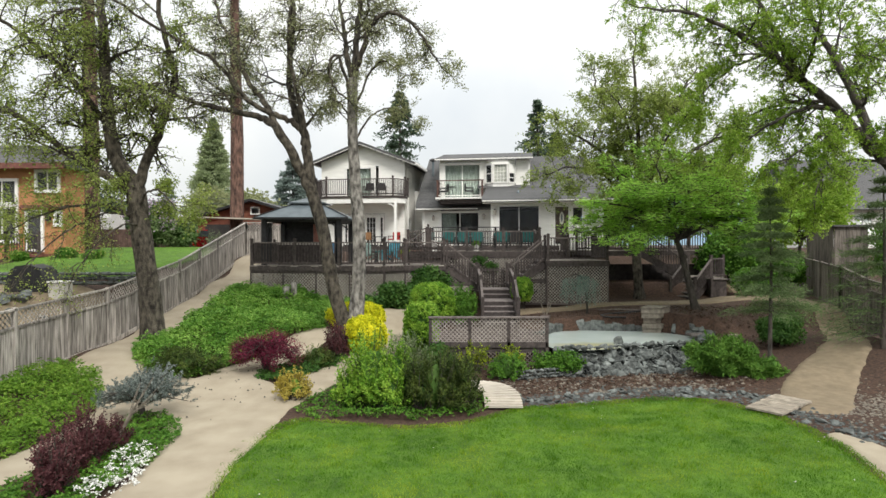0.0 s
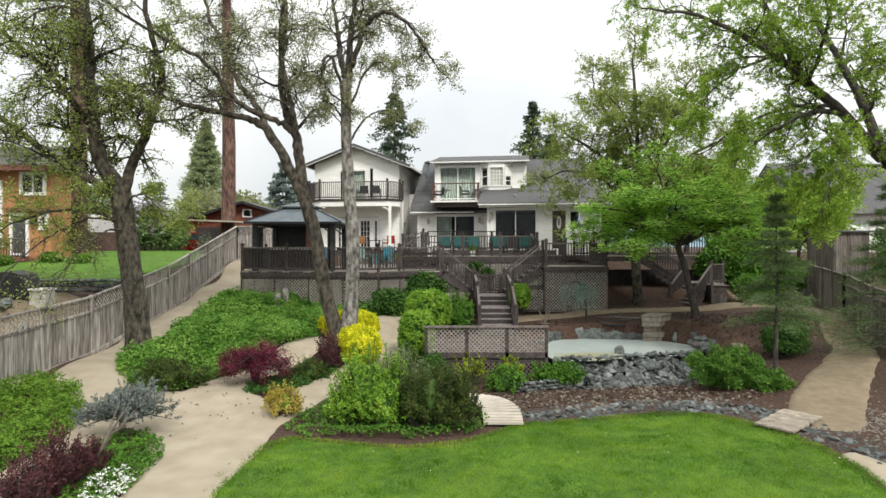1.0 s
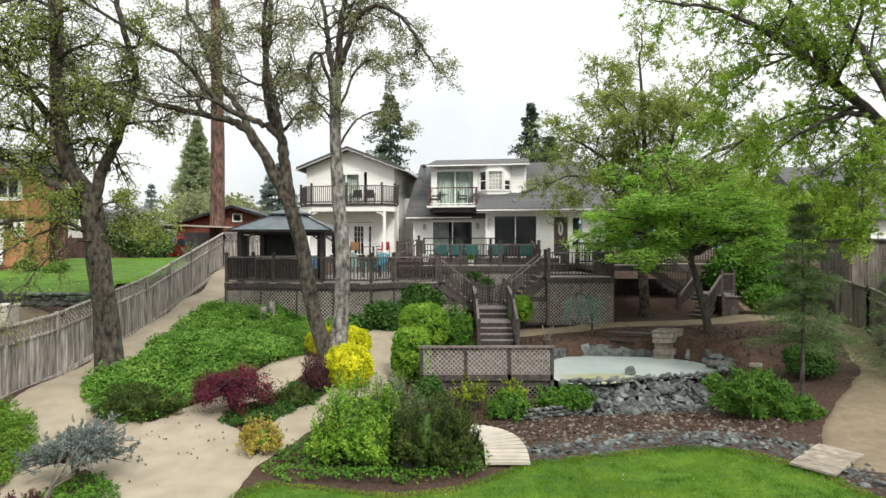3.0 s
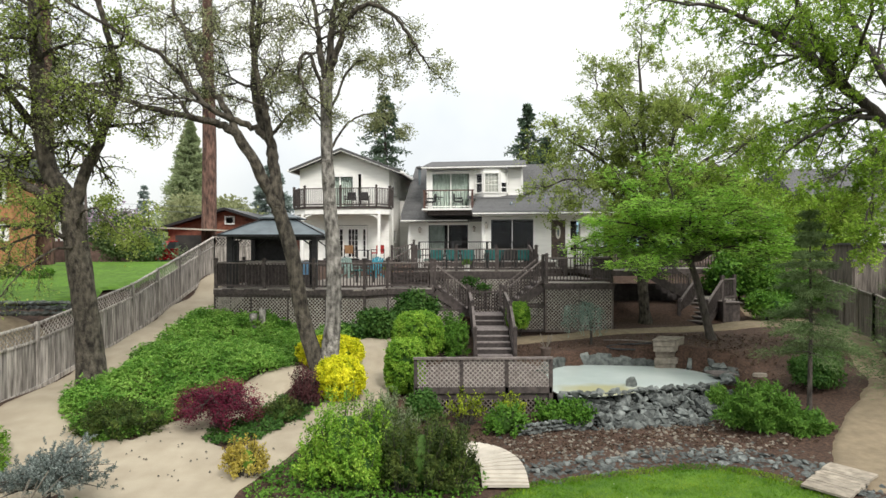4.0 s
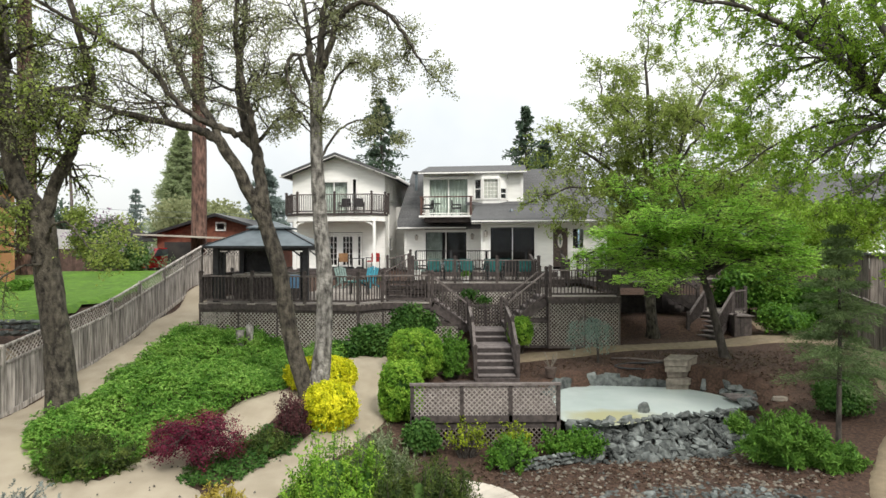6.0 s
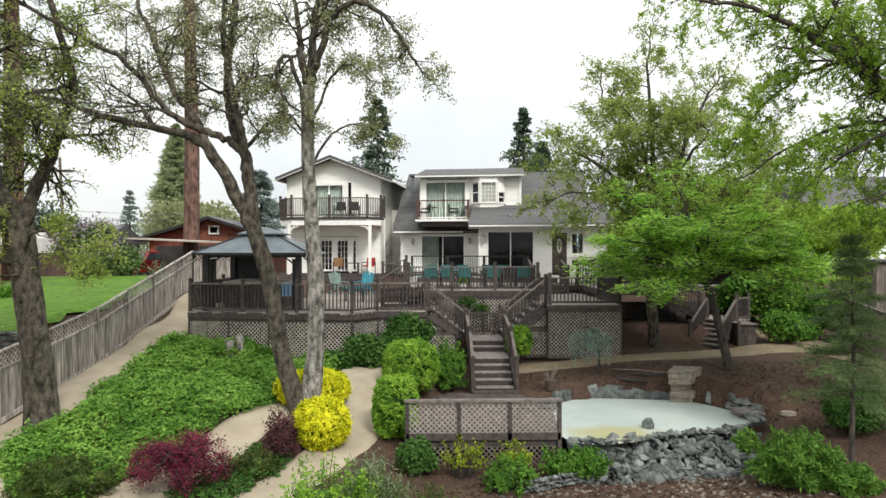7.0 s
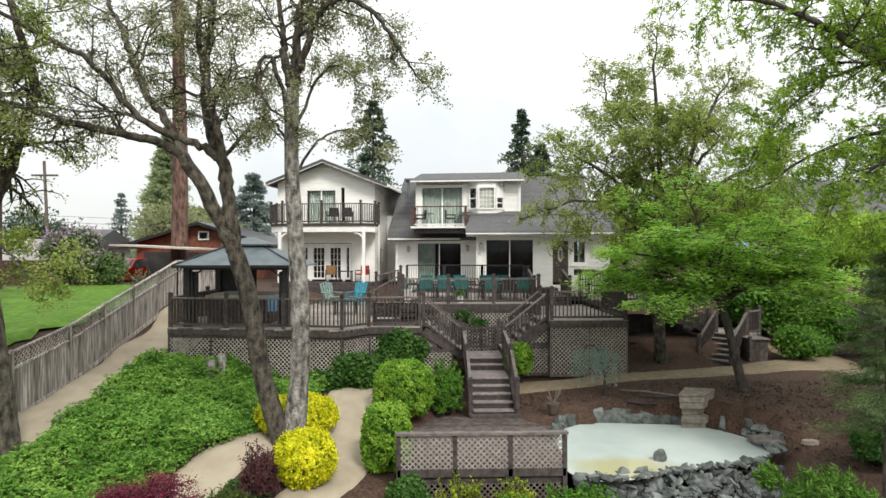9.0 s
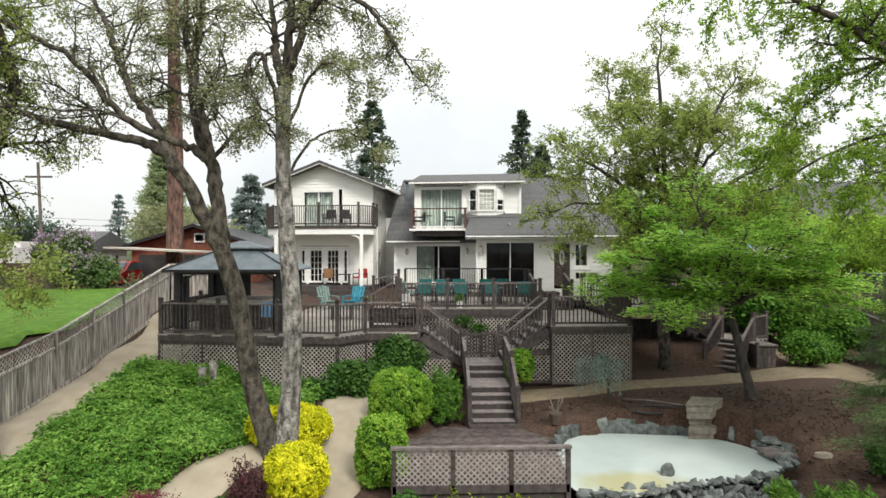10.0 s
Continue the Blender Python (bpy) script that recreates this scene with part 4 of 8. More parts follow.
# ---- stairs from the platform to the deck ----
st = thing("stairs", (2.15, 22.0, ZP), "dark wooden garden stairs with worn grey treads", "stairs")
x0, x1 = 1.56, 2.72
def tread(xa, xb, ya, yb, z):
    part("tread", box(bmesh.new(), xa, ya, z - 0.032, xb, yb, z), "tread", st)
part("base_step", box(bmesh.new(), x0 - 0.12, 21.85, ZP, x1 + 0.12, 22.15, ZP + 0.09), "deck", st)
rise, run = 0.175, 0.27
for i in range(1, 5):
    y = 22.0 + (i - 1) * run
    tread(x0, x1, y - 0.02, y + run + 0.02, ZP + i * rise)
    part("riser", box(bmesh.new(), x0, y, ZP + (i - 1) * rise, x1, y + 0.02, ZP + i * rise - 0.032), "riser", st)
yl = 22.0 + 4 * run
for j in range(6):
    tread(x0, x1, yl - 0.02 + j * 0.2, yl + 0.175 + j * 0.2, ZP + 5 * rise)
part("riser", box(bmesh.new(), x0, yl, ZP + 4 * rise, x1, yl + 0.02, ZP + 5 * rise - 0.032), "riser", st)
ym = yl + 1.18
for i in (6, 7):
    part("riser", box(bmesh.new(), x0, ym + (i - 6) * run, ZP + (i - 1) * rise, x1, ym + (i - 6) * run + 0.02, ZP + i * rise - 0.032), "riser", st)
    tread(x0, x1, ym + (i - 6) * run - 0.02, ym + (i - 5) * run + 0.02, ZP + i * rise)
ZL = ZP + 7 * rise
for j in range(6):
    tread(x0 - 0.05, x1 + 0.05, ym + 2 * run + j * 0.17, ym + 2 * run + j * 0.17 + 0.155, ZL)
for x in (x0 - 0.04, x1 + 0.04):
    s = bmesh.new()
    beam(s, (x, 22.0, ZP + 0.12), (x, yl, ZP + 5 * rise - 0.12), 0.05, 0.26)
    beam(s, (x, yl, ZP + 5 * rise - 0.12), (x, ym, ZP + 5 * rise - 0.12), 0.05, 0.24)
    beam(s, (x, ym, ZP + 5 * rise - 0.05), (x, ym + 2 * run, ZL - 0.1), 0.05, 0.26)
    part("stringer", s, "deck", st)
    sign = -1 if x < 2 else 1
    railing((x + sign * 0.05, 22.02, ZP + 0.1), (x + sign * 0.05, yl + 0.1, ZP + 5 * rise), "sloping dark wooden stair rail with capped posts", 0.85, 0.14, 1, group="stair rails", name="stair_railing")
    railing((x + sign * 0.05, yl + 0.1, ZP + 5 * rise), (x + sign * 0.05, ym + 2 * run, ZL), "dark wooden stair rail beside the landing", 0.85, 0.14, 1, group="stair rails", end_posts=(False, True), name="stair_railing")
# flights to both sides
for s, xa, xb, zt in ((-1, x0 - 0.1, 0.15, Z1), (1, x1 + 0.1, 4.3, Z3)):
    n = 6
    fl = thing("stair_flight", (xa, 25.2, ZL), "short dark wooden flight turning up to the deck", "stairs", "stair flights")
    for i in range(n):
        a, b = xa + (xb - xa) * i / n, xa + (xb - xa) * (i + 1) / n
        z = ZL + (zt - ZL) * (i + 1) / (n + 0.0)
        part("tread", box(bmesh.new(), min(a, b) - 0.02, 24.98, z - 0.045, max(a, b) + 0.02, 26.2, z), "tread", fl)
        part("riser", box(bmesh.new(), a - 0.012, 25.0, z - (zt - ZL) / n, a + 0.012, 26.18, z - 0.045), "riser", fl)
    part("stringer", beam(bmesh.new(), (xa, 24.97, ZL - 0.0), (xb, 24.97, zt - 0.18), 0.05, 0.28), "deck", fl)
    part("stringer", beam(bmesh.new(), (xa, 26.2, ZL - 0.0), (xb, 26.2, zt - 0.18), 0.05, 0.28), "deck", fl)
    for y in (24.95, 26.22):
        railing((xa, y, ZL), (xb, y, zt), "sloping dark wooden stair rail", 0.9, 0.125, 1, group="stair rails", name="stair_railing")
gate = thing("gate", (2.14, 26.15, ZL), "low dark slatted gate at the head of the stairs", "gate")
part("frame", beam(beam(bmesh.new(), (x0, 26.15, ZL + 0.75), (x1, 26.15, ZL + 0.75), 0.05, 0.07), (x0, 26.15, ZL + 0.1), (x1, 26.15, ZL + 0.1), 0.05, 0.07), "deck", gate)
for i in range(11):
    x = x0 + 0.05 + i * (x1 - x0 - 0.1) / 10
    part("slat", box(bmesh.new(), x - 0.02, 26.11, ZL + 0.06, x + 0.02, 26.13, ZL + 0.85), "deck", gate)

# side stairs under the trees, turned to the north-east, with a landing
ss = thing("stairs", (10.6, 26.3, 1.2), "dark wooden side stairs up to a landing", "stairs")
SD, SR = Vector((0.72, 0.69, 0)).normalized(), Vector((0.69, -0.72, 0)).normalized()
S0, SW, SRUN, SRISE = Vector((10.3, 26.6, 1.2)), 1.05, 0.29, 0.155
for i in range(6):
    a = S0 + SD * (SRUN * i) + Vector((0, 0, SRISE * (i + 1)))
    part("tread", beam(bmesh.new(), a + SD * SRUN * 0.5 - Vector((0, 0, 0.02)), a + SD * SRUN * 0.5 + SR * SW - Vector((0, 0, 0.02)), SRUN + 0.03, 0.04), "tread", ss)
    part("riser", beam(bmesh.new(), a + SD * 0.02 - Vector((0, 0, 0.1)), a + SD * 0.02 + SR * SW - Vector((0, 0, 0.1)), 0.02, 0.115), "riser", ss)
S1 = S0 + SD * (SRUN * 6) + Vector((0, 0, SRISE * 6))
for off in (-0.03, SW + 0.03):
    part("stringer", beam(bmesh.new(), S0 + SR * off + Vector((0, 0, 0.05)), S1 + SR * off - Vector((0, 0, 0.1)), 0.05, 0.28), "deck", ss)
    railing(S0 + SR * off, S1 + SR * off, "sloping dark wooden stair rail", 0.85, 0.12, 1, group="stair rails", name="stair_railing")
LZ = S1.z
land = [(S1.x, S1.y), (S1.x + SR.x * SW, S1.y + SR.y * SW), (13.15, 27.6), (13.1, 29.2), (11.3, 29.2)]
deck_floor("landing", land, LZ, "weathered landing between the two side flights", skirt=0.18)
railing((land[1][0], land[1][1], LZ), (13.12, 27.62, LZ), "dark wooden landing rail", 0.85, 0.12, 1, group="stair rails", name="stair_railing")
railing((13.12, 27.62, LZ), (13.1, 29.1, LZ), "dark wooden landing rail", 0.85, 0.12, 1, end_posts=(False, True), group="stair rails", name="stair_railing")
fl = thing("stair_flight", (10.2, 28.4, LZ), "short dark wooden flight from the landing to the side deck", "stairs", "stair flights")
for i in range(7):
    a, z = 11.25 - i * 0.27, LZ + (i + 1) * (3.36 - LZ) / 7
    part("tread", box(bmesh.new(), a - 0.29, 28.0, z - 0.04, a + 0.01, 29.1, z), "tread", fl)
    part("riser", box(bmesh.new(), a - 0.015, 28.02, z - 0.175, a + 0.005, 29.08, z - 0.04), "riser", fl)
part("stringer", beam(bmesh.new(), (11.3, 27.97, LZ), (9.36, 27.97, 3.2), 0.05, 0.26), "deck", fl)
railing((11.3, 27.95, LZ), (9.36, 27.95, 3.36), "sloping dark wooden stair rail", 0.9, 0.12, 1, group="stair rails", name="stair_railing")
sb = thing("deck_boarding", (12.2, 26.1, 1.2), "brown boarded box beside the stairs with a flat cap", "boarding")
for i in range(4):
    part("board", box(bmesh.new(), 11.97 + i * 0.145, 26.1, 1.1, 12.108 + i * 0.145, 26.13, 2.08), "deck", sb)
part("corner_post", box(bmesh.new(), 11.86, 26.06, 1.1, 11.96, 26.16, 2.2), "deck", sb)
part("cap", box(bmesh.new(), 11.9, 26.03, 2.08, 12.62, 27.0, 2.12), "railcap", sb)
part("side_board", box(bmesh.new(), 12.55, 26.14, 1.1, 12.58, 27.0, 2.08), "deck", sb)
part("side_board", box(bmesh.new(), 11.93, 26.17, 1.1, 11.96, 27.0, 2.08), "deck", sb)
sk = thing("lattice_skirt", (14.2, 28.9, 2.4), "pale lattice panel under the side deck", "lattice", "deck skirting")
lattice_panel("panel_frame", (13.3, 28.9), (15.0, 28.9), 2.2, 3.2, sk, "oldlattice", "deck", 0, pitch=0.095, w=0.025)

# ---- fences ----
def board_fence(pts, label, h=1.33, lat=0.44, group="fences", step=2.2, wood="fence"):
    """Upright boards under a strip of lattice, stepped along the slope; pts are (x, y, base z)."""
    ob = thing("fence", pts[0], label, "fence", group)
    line = [Vector(p) for p in pts]
    bm = bmesh.new()
    box(bm, -0.064, -0.009, 0, 0.064, 0.009, h)
    me = mesh_of("fence_board", bm, wood)
    for a, b in zip(line, line[1:]):
        L = (b - a).to_2d().length
        ang = math.atan2(b.y - a.y, b.x - a.x)
        n = max(1, round(L / 0.145))
        for i in range(n):
            p = a.lerp(b, (i + 0.5) / n)
            o = piece("fence_board", me, ob, (p.x, p.y, p.z + random.uniform(-0.01, 0.01)), ang)
        m = max(1, round(L / step))
        for i in range(m):
            p, q = a.lerp(b, i / m), a.lerp(b, (i + 1) / m)
            d = (q - p).normalized()
            off = Vector((d.y, -d.x, 0)) * 0.05
            part("post", box(bmesh.new(), p.x - 0.05, p.y - 0.05, p.z - 0.1, p.x + 0.05, p.y + 0.05, p.z + h + lat + 0.06), wood, ob)
            part("rail", beam(bmesh.new(), p + Vector((0, 0, h)), q + Vector((0, 0, h)), 0.07, 0.06), wood, ob)
            part("cap_rail", beam(bmesh.new(), p + Vector((0, 0, h + lat)), q + Vector((0, 0, h + lat)), 0.1, 0.05), wood, ob)
            part("kick_board", beam(bmesh.new(), p + off + Vector((0, 0, 0.06)), q + off + Vector((0, 0, 0.06)), 0.03, 0.14), wood, ob)
            if lat:
                # sloping lattice strip
                bmx = bmesh.new()
                k = max(2, round((q - p).length / 0.15))
                for j in range(k):
                    u0, u1 = p.lerp(q, j / k), p.lerp(q, min(1, (j + lat / 0.15) / k))
                    beam(bmx, u0 + Vector((0, 0, h)), u1 + Vector((0, 0, h + lat)), 0.03, 0.008, (d.y, -d.x, 0))
                    beam(bmx, u1 + Vector((0, 0, h)), u0 + Vector((0, 0, h + lat)), 0.03, 0.008, (d.y, -d.x, 0))
                part("lattice_slats", bmx, wood, ob)
    p = line[-1]
    part("post", box(bmesh.new(), p.x - 0.05, p.y - 0.05, p.z - 0.1, p.x + 0.05, p.y + 0.05, p.z + h + lat + 0.06), wood, ob)
    return ob


board_fence([(-10.6, 8.5, 0.0), (-10.6, 14.5, 0.28), (-10.58, 18.5, 0.5), (-10.55, 23.5, 1.25), (-10.5, 31.2, 3.08)], "weathered grey board fence topped with a lattice strip, climbing the slope")
board_fence([(-10.5, 31.2, 3.08), (-8.6, 31.4, 3.1)], "weathered grey board fence end topped with lattice")
# east fences and shed use the darkened wood in place of tree shade
board_fence([(13.15, 16.2, 0.6), (13.7, 19.0, 0.85), (14.05, 20.8, 1.2)], "weathered board fence, painted shade-dark, with a lattice strip beside the path", 1.3, 0.34, wood="shadedfence")
board_fence([(14.05, 20.8, 1.2), (15.6, 24.3, 1.3), (17.4, 28.2, 1.35), (18.2, 31.0, 1.45)], "weathered board fence, painted shade-dark, running back from the path", 1.6, 0.0, wood="shadedfence")
shed = thing("shed", (18.6, 27.2, 1.3), "tall board shed wall, painted shade-dark, beyond the fence", "shed")
for i in range(9):
    part("wall_board", box(bmesh.new(), 17.95 + i * 0.17, 27.0 + 0.006 * (i % 2), 1.1, 18.11 + i * 0.17, 27.05 + 0.006 * (i % 2), 4.45), "shadedfence", shed)
part("roof", box(bmesh.new(), 17.8, 26.85, 4.45, 19.7, 29.2, 4.53), "shingle", shed)
part("side_wall", box(bmesh.new(), 17.9, 27.06, 1.1, 17.95, 29.0, 4.45), "shadedfence", shed)

# ---- gazebo with a hot tub ----
gzb = thing("gazebo", (-6.0, 26.45, Z1), "dark metal gazebo with a two-tier grey hipped roof", "gazebo")
gx0, gx1, gy0, gy1 = -7.62, -4.42, 24.98, 27.95
for x in (gx0, gx1):
    for y in (gy0, gy1):
        bm = bmesh.new()
        box(bm, x - 0.1, y - 0.1, Z1, x + 0.1, y + 0.1, 4.78)
        part("post", bm, "black", gzb)
for a, b in (((gx0, gy0), (gx1, gy0)), ((gx1, gy0), (gx1, gy1)), ((gx1, gy1), (gx0, gy1)), ((gx0, gy1), (gx0, gy0))):
    part("beam", beam(bmesh.new(), (*a, 4.72), (*b, 4.72), 0.06, 0.14), "black", gzb)
for x in (gx0, gx1):
    s = 1 if x == gx0 else -1
    for y in (gy0, gy1):
        part("brace", beam(bmesh.new(), (x, y, 4.3), (x + s * 0.5, y, 4.68), 0.05, 0.05), "black", gzb)
def hip(x0, x1, y0, y1, z0, z1, cx0, cx1, cy0, cy1, t=0.05):
    bm = bmesh.new()
    lo = [bm.verts.new(p) for p in ((x0, y0, z0), (x1, y0, z0), (x1, y1, z0), (x0, y1, z0))]
    hi = [bm.verts.new(p) for p in ((cx0, cy0, z1), (cx1, cy0, z1), (cx1, cy1, z1), (cx0, cy1, z1))]
    lo2 = [bm.verts.new(v.co - Vector((0, 0, t))) for v in lo]
    hi2 = [bm.verts.new(v.co - Vector((0, 0, t))) for v in hi]
    for i in range(4):
        j = (i + 1) % 4
        bm.faces.new((lo[i], lo[j], hi[j], hi[i]))
        bm.faces.new((lo2[j], lo2[i], hi2[i], hi2[j]))
        bm.faces.new((lo2[i], lo2[j], lo[j], lo[i]))
    bm.faces.new(hi)
    return bm
part("roof", hip(-7.98, -4.0, 24.6, 28.3, 4.8, 5.5, -6.5, -5.5, 26.0, 26.9), "steel", gzb, "blue-grey metal roof panels")
part("upper_roof", hip(-6.8, -5.2, 25.75, 27.15, 5.52, 5.76, -6.1, -5.9, 26.35, 26.55), "steel", gzb)
for c in (((-7.98, 24.6, 4.82), (-6.5, 26.0, 5.52)), ((-4.0, 24.6, 4.82), (-5.5, 26.0, 5.52))):
    part("ridge_strip", beam(bmesh.new(), *c, 0.05, 0.03), "black", gzb)
part("fascia", box(bmesh.new(), -7.98, 24.58, 4.73, -4.0, 24.62, 4.82), "black", gzb)
# gathered netting at the posts
for x in (gx0 + 0.15, gx1 - 0.1):
    bm = bmesh.new()
    prism(bm, [(x + (0.11 + 0.035 * (k % 2)) * math.cos(k * 0.3927), gy0 + 0.12 + (0.09 + 0.03 * (k % 2)) * math.sin(k * 0.3927)) for k in range(16)], "z", Z1 + 0.05, 4.6)
    part("curtain", bm, "black", gzb, "dark netting gathered at the post")
part("curtain", box(bmesh.new(), gx0, gy1 + 0.02, Z1 + 0.1, -6.2, gy1 + 0.05, 4.7), "black", gzb, "dark netting panel")
tub = thing("hot_tub", (-6.1, 26.6, Z1), "dark panelled hot tub with a pale lid under the gazebo", "hot tub")
part("shell", box(bmesh.new(), -7.2, 25.6, Z1, -5.05, 27.6, Z1 + 0.85), "deck", tub)
bm = box(bmesh.new(), -7.25, 25.55, Z1 + 0.86, -5.0, 27.65, Z1 + 0.98)
bmesh.ops.bevel(bm, geom=bm.edges[:], offset=0.03, segments=2)
part("cover", bm, "oldlattice", tub, "folded pale grey lid")
M["towelblue"] = mat("blue towelling", (0.10, 0.22, 0.38), (0.18, 0.33, 0.5), 8, 0.9, 0.3)
bm = box(bmesh.new(), -4.95, 24.78, Z1 + 0.5, -4.6, 24.82, Z1 + 0.98)
tagged(part("towel", bm, "towelblue", None), "blue towel hanging over the railing beside the gazebo", "towel")

# ---- pond ----
pond_line = [(3.25, 18.0), (3.3, 19.4), (3.75, 20.8), (4.7, 21.5), (6.2, 21.4), (7.6, 21.1), (8.35, 20.2), (8.5, 19.2), (7.6, 18.35), (6.6, 18.1), (5.6, 17.9), (4.6, 17.5), (3.7, 17.45)]
bm = bmesh.new()
vs = [bm.verts.new((x, y, 0.5)) for x, y in smooth_line(pond_line, 6, True)]
bm.faces.new(vs)
bmesh.ops.triangulate(bm, faces=bm.faces[:])
water = tagged(part("water", bm, "pondwater"), "milky pale blue-green pond water with a yellowish shallow end", "pond", kind="structure")

rock_meshes = []
for k in range(12):
    bm = bmesh.new()
    sx, sy, sz = random.uniform(0.8, 1.2), random.uniform(0.55, 0.95), random.uniform(0.35, 0.65)
    for i in range(17):
        u = Vector((random.gauss(0, 1), random.gauss(0, 1), random.gauss(0, 1))).normalized()
        bm.verts.new(Vector((u.x * sx, u.y * sy, u.z * sz)) * 0.5 * random.uniform(0.82, 1.08))
    bmesh.ops.convex_hull(bm, input=bm.verts[:])
    bmesh.ops.bevel(bm, geom=bm.edges[:], offset=0.02, segments=1)
    rock_meshes.append(mesh_of("stone", bm, "rock"))


def stone(parent, x, y, z, s, tilt=0.4):
    ob = piece("stone", random.choice(rock_meshes), parent, (x, y, z), random.uniform(0, 6.28))
    ob.rotation_euler = (random.uniform(-tilt, tilt), random.uniform(-tilt, tilt), random.uniform(0, 6.28))
    ob.scale = (s * random.uniform(0.8, 1.2), s * random.uniform(0.8, 1.2), s * random.uniform(0.8, 1.2))
    return ob


rim = thing("pond_rim", (5.8, 20, 0.5), "ring of rough blue-grey stones round the pond", "stones")
line = smooth_line(pond_line, 6, True)
for i, (x, y) in enumerate(line):
    back = y > 19.8
    if back and 3.9 < x < 8.3:
        continue
    if x < 3.5 and y < 20:
        continue
    nxv = np.array(line[(i + 1) % len(line)]) - np.array(line[i - 1])
    nxv /= np.linalg.norm(nxv)
    out = np.array((-nxv[1], nxv[0]))
    stone(rim, x + out[0] * 0.12, y + out[1] * 0.12, 0.6, random.uniform(0.3, 0.5) if back else random.uniform(0.2, 0.36), 0.5)
    if back and x > 4:
        stone(rim, x + out[0] * 0.3, y + out[1] * 0.3, 0.72, random.uniform(0.3, 0.5), 0.9)
slab_meshes = []
for k in range(7):
    bm = bmesh.new()
    for cx in (-0.5, 0.5):
        for cy in (-0.5, 0.5):
            for cz in (0.0, random.uniform(0.7, 1.1)):
                for q in range(2):
                    bm.verts.new((cx * random.uniform(0.8, 1.05) + q * 0.08 * cx, cy * random.uniform(0.6, 1.1), cz * (1 - 0.15 * q) + random.uniform(-0.05, 0.08)))
    bmesh.ops.convex_hull(bm, input=bm.verts[:])
    bmesh.ops.bevel(bm, geom=bm.edges[:], offset=0.03, segments=1)
    slab_meshes.append(mesh_of("stone", bm, "rock"))
bank = [q for q in smooth_line([(3.55, 20.3), (3.95, 21.1), (4.7, 21.58), (6.2, 21.5), (7.4, 21.25)], 10)] 
run_, k = 0.0, 0
while run_ < len(bank) - 2:
    (xa, ya), (xb, yb) = bank[int(run_)], bank[int(run_) + 1]
    w = random.uniform(0.28, 0.55)
    ang = math.atan2(yb - ya, xb - xa)
    ob = piece("stone", random.choice(slab_meshes), rim, (xa + 0.5 * w * math.cos(ang), ya + 0.5 * w * math.sin(ang) + 0.06, 0.36), ang)
    ob.rotation_euler = (random.uniform(-0.35, -0.05), random.uniform(-0.12, 0.12), ang + random.uniform(-0.2, 0.2))
    ob.scale = (w * 1.05, random.uniform(0.16, 0.26), random.uniform(0.32, 0.52))
    step_ = math.hypot(xb - xa, yb - ya)
    run_ += w * 0.9 / step_
for x, y, a in ((8.25, 20.75, -0.6), (8.75, 20.2, -0.7), (9.0, 19.7, -0.4), (8.6, 19.0, 0.5)):
    ob = piece("stone", random.choice(slab_meshes), rim, (x, y, 0.45), a)
    ob.rotation_euler = (random.uniform(-1.2, -0.7), 0.1, a)
    ob.scale = (0.45, 0.2, 0.36)
rw = thing("rock_wall", (6, 17.5, 0.1), "tumbled blue-grey stone wall holding the pond", "stones")
for i in range(230):
    u = random.random()
    x = 3.6 + 4.3 * u + random.uniform(-0.2, 0.2)
    v = random.random()
    yt = 17.8 + 0.62 * u
    y = yt - 0.05 - v * (0.9 + 0.6 * u) + random.uniform(-0.08, 0.08)
    stone(rw, x, y, 0.5 - 0.62 * v + random.uniform(-0.05, 0.05), random.uniform(0.24, 0.46) * (1.3 if random.random() < 0.15 else 1), 0.8)
wv, wf_ = [], []
for i in range(900):
    u, v = random.random(), random.random()
    x = 3.5 + 4.5 * u + random.uniform(-0.2, 0.2)
    y = 17.85 + 0.62 * u - v * (1.1 + 0.6 * u) + random.uniform(-0.08, 0.08)
    z = 0.48 - 0.62 * v + random.uniform(-0.06, 0.02)
    s0 = random.uniform(0.05, 0.13)
    rot = Euler((random.uniform(-1, 1), random.uniform(-1, 1), random.uniform(0, 6.28))).to_matrix()
    b0 = len(wv)
    pts6 = [Vector((1, 0, 0)), Vector((-0.9, 0.2, 0.1)), Vector((0.1, 0.8, -0.1)), Vector((0, -0.85, 0.1)), Vector((0.1, 0.1, 0.65)), Vector((-0.1, 0, -0.6))]
    for p6 in pts6:
        q6 = rot @ (p6 * random.uniform(0.8, 1.2)) * s0
        wv.append((x + q6.x, y + q6.y, z + q6.z))
    for f6 in ((0, 2, 4), (2, 1, 4), (1, 3, 4), (3, 0, 4), (2, 0, 5), (1, 2, 5), (3, 1, 5), (0, 3, 5)):
        wf_.append(tuple(b0 + k6 for k6 in f6))
rub = bulk("rubble", wv, wf_, "rock", rw)
rub["kind"] = "stuff"
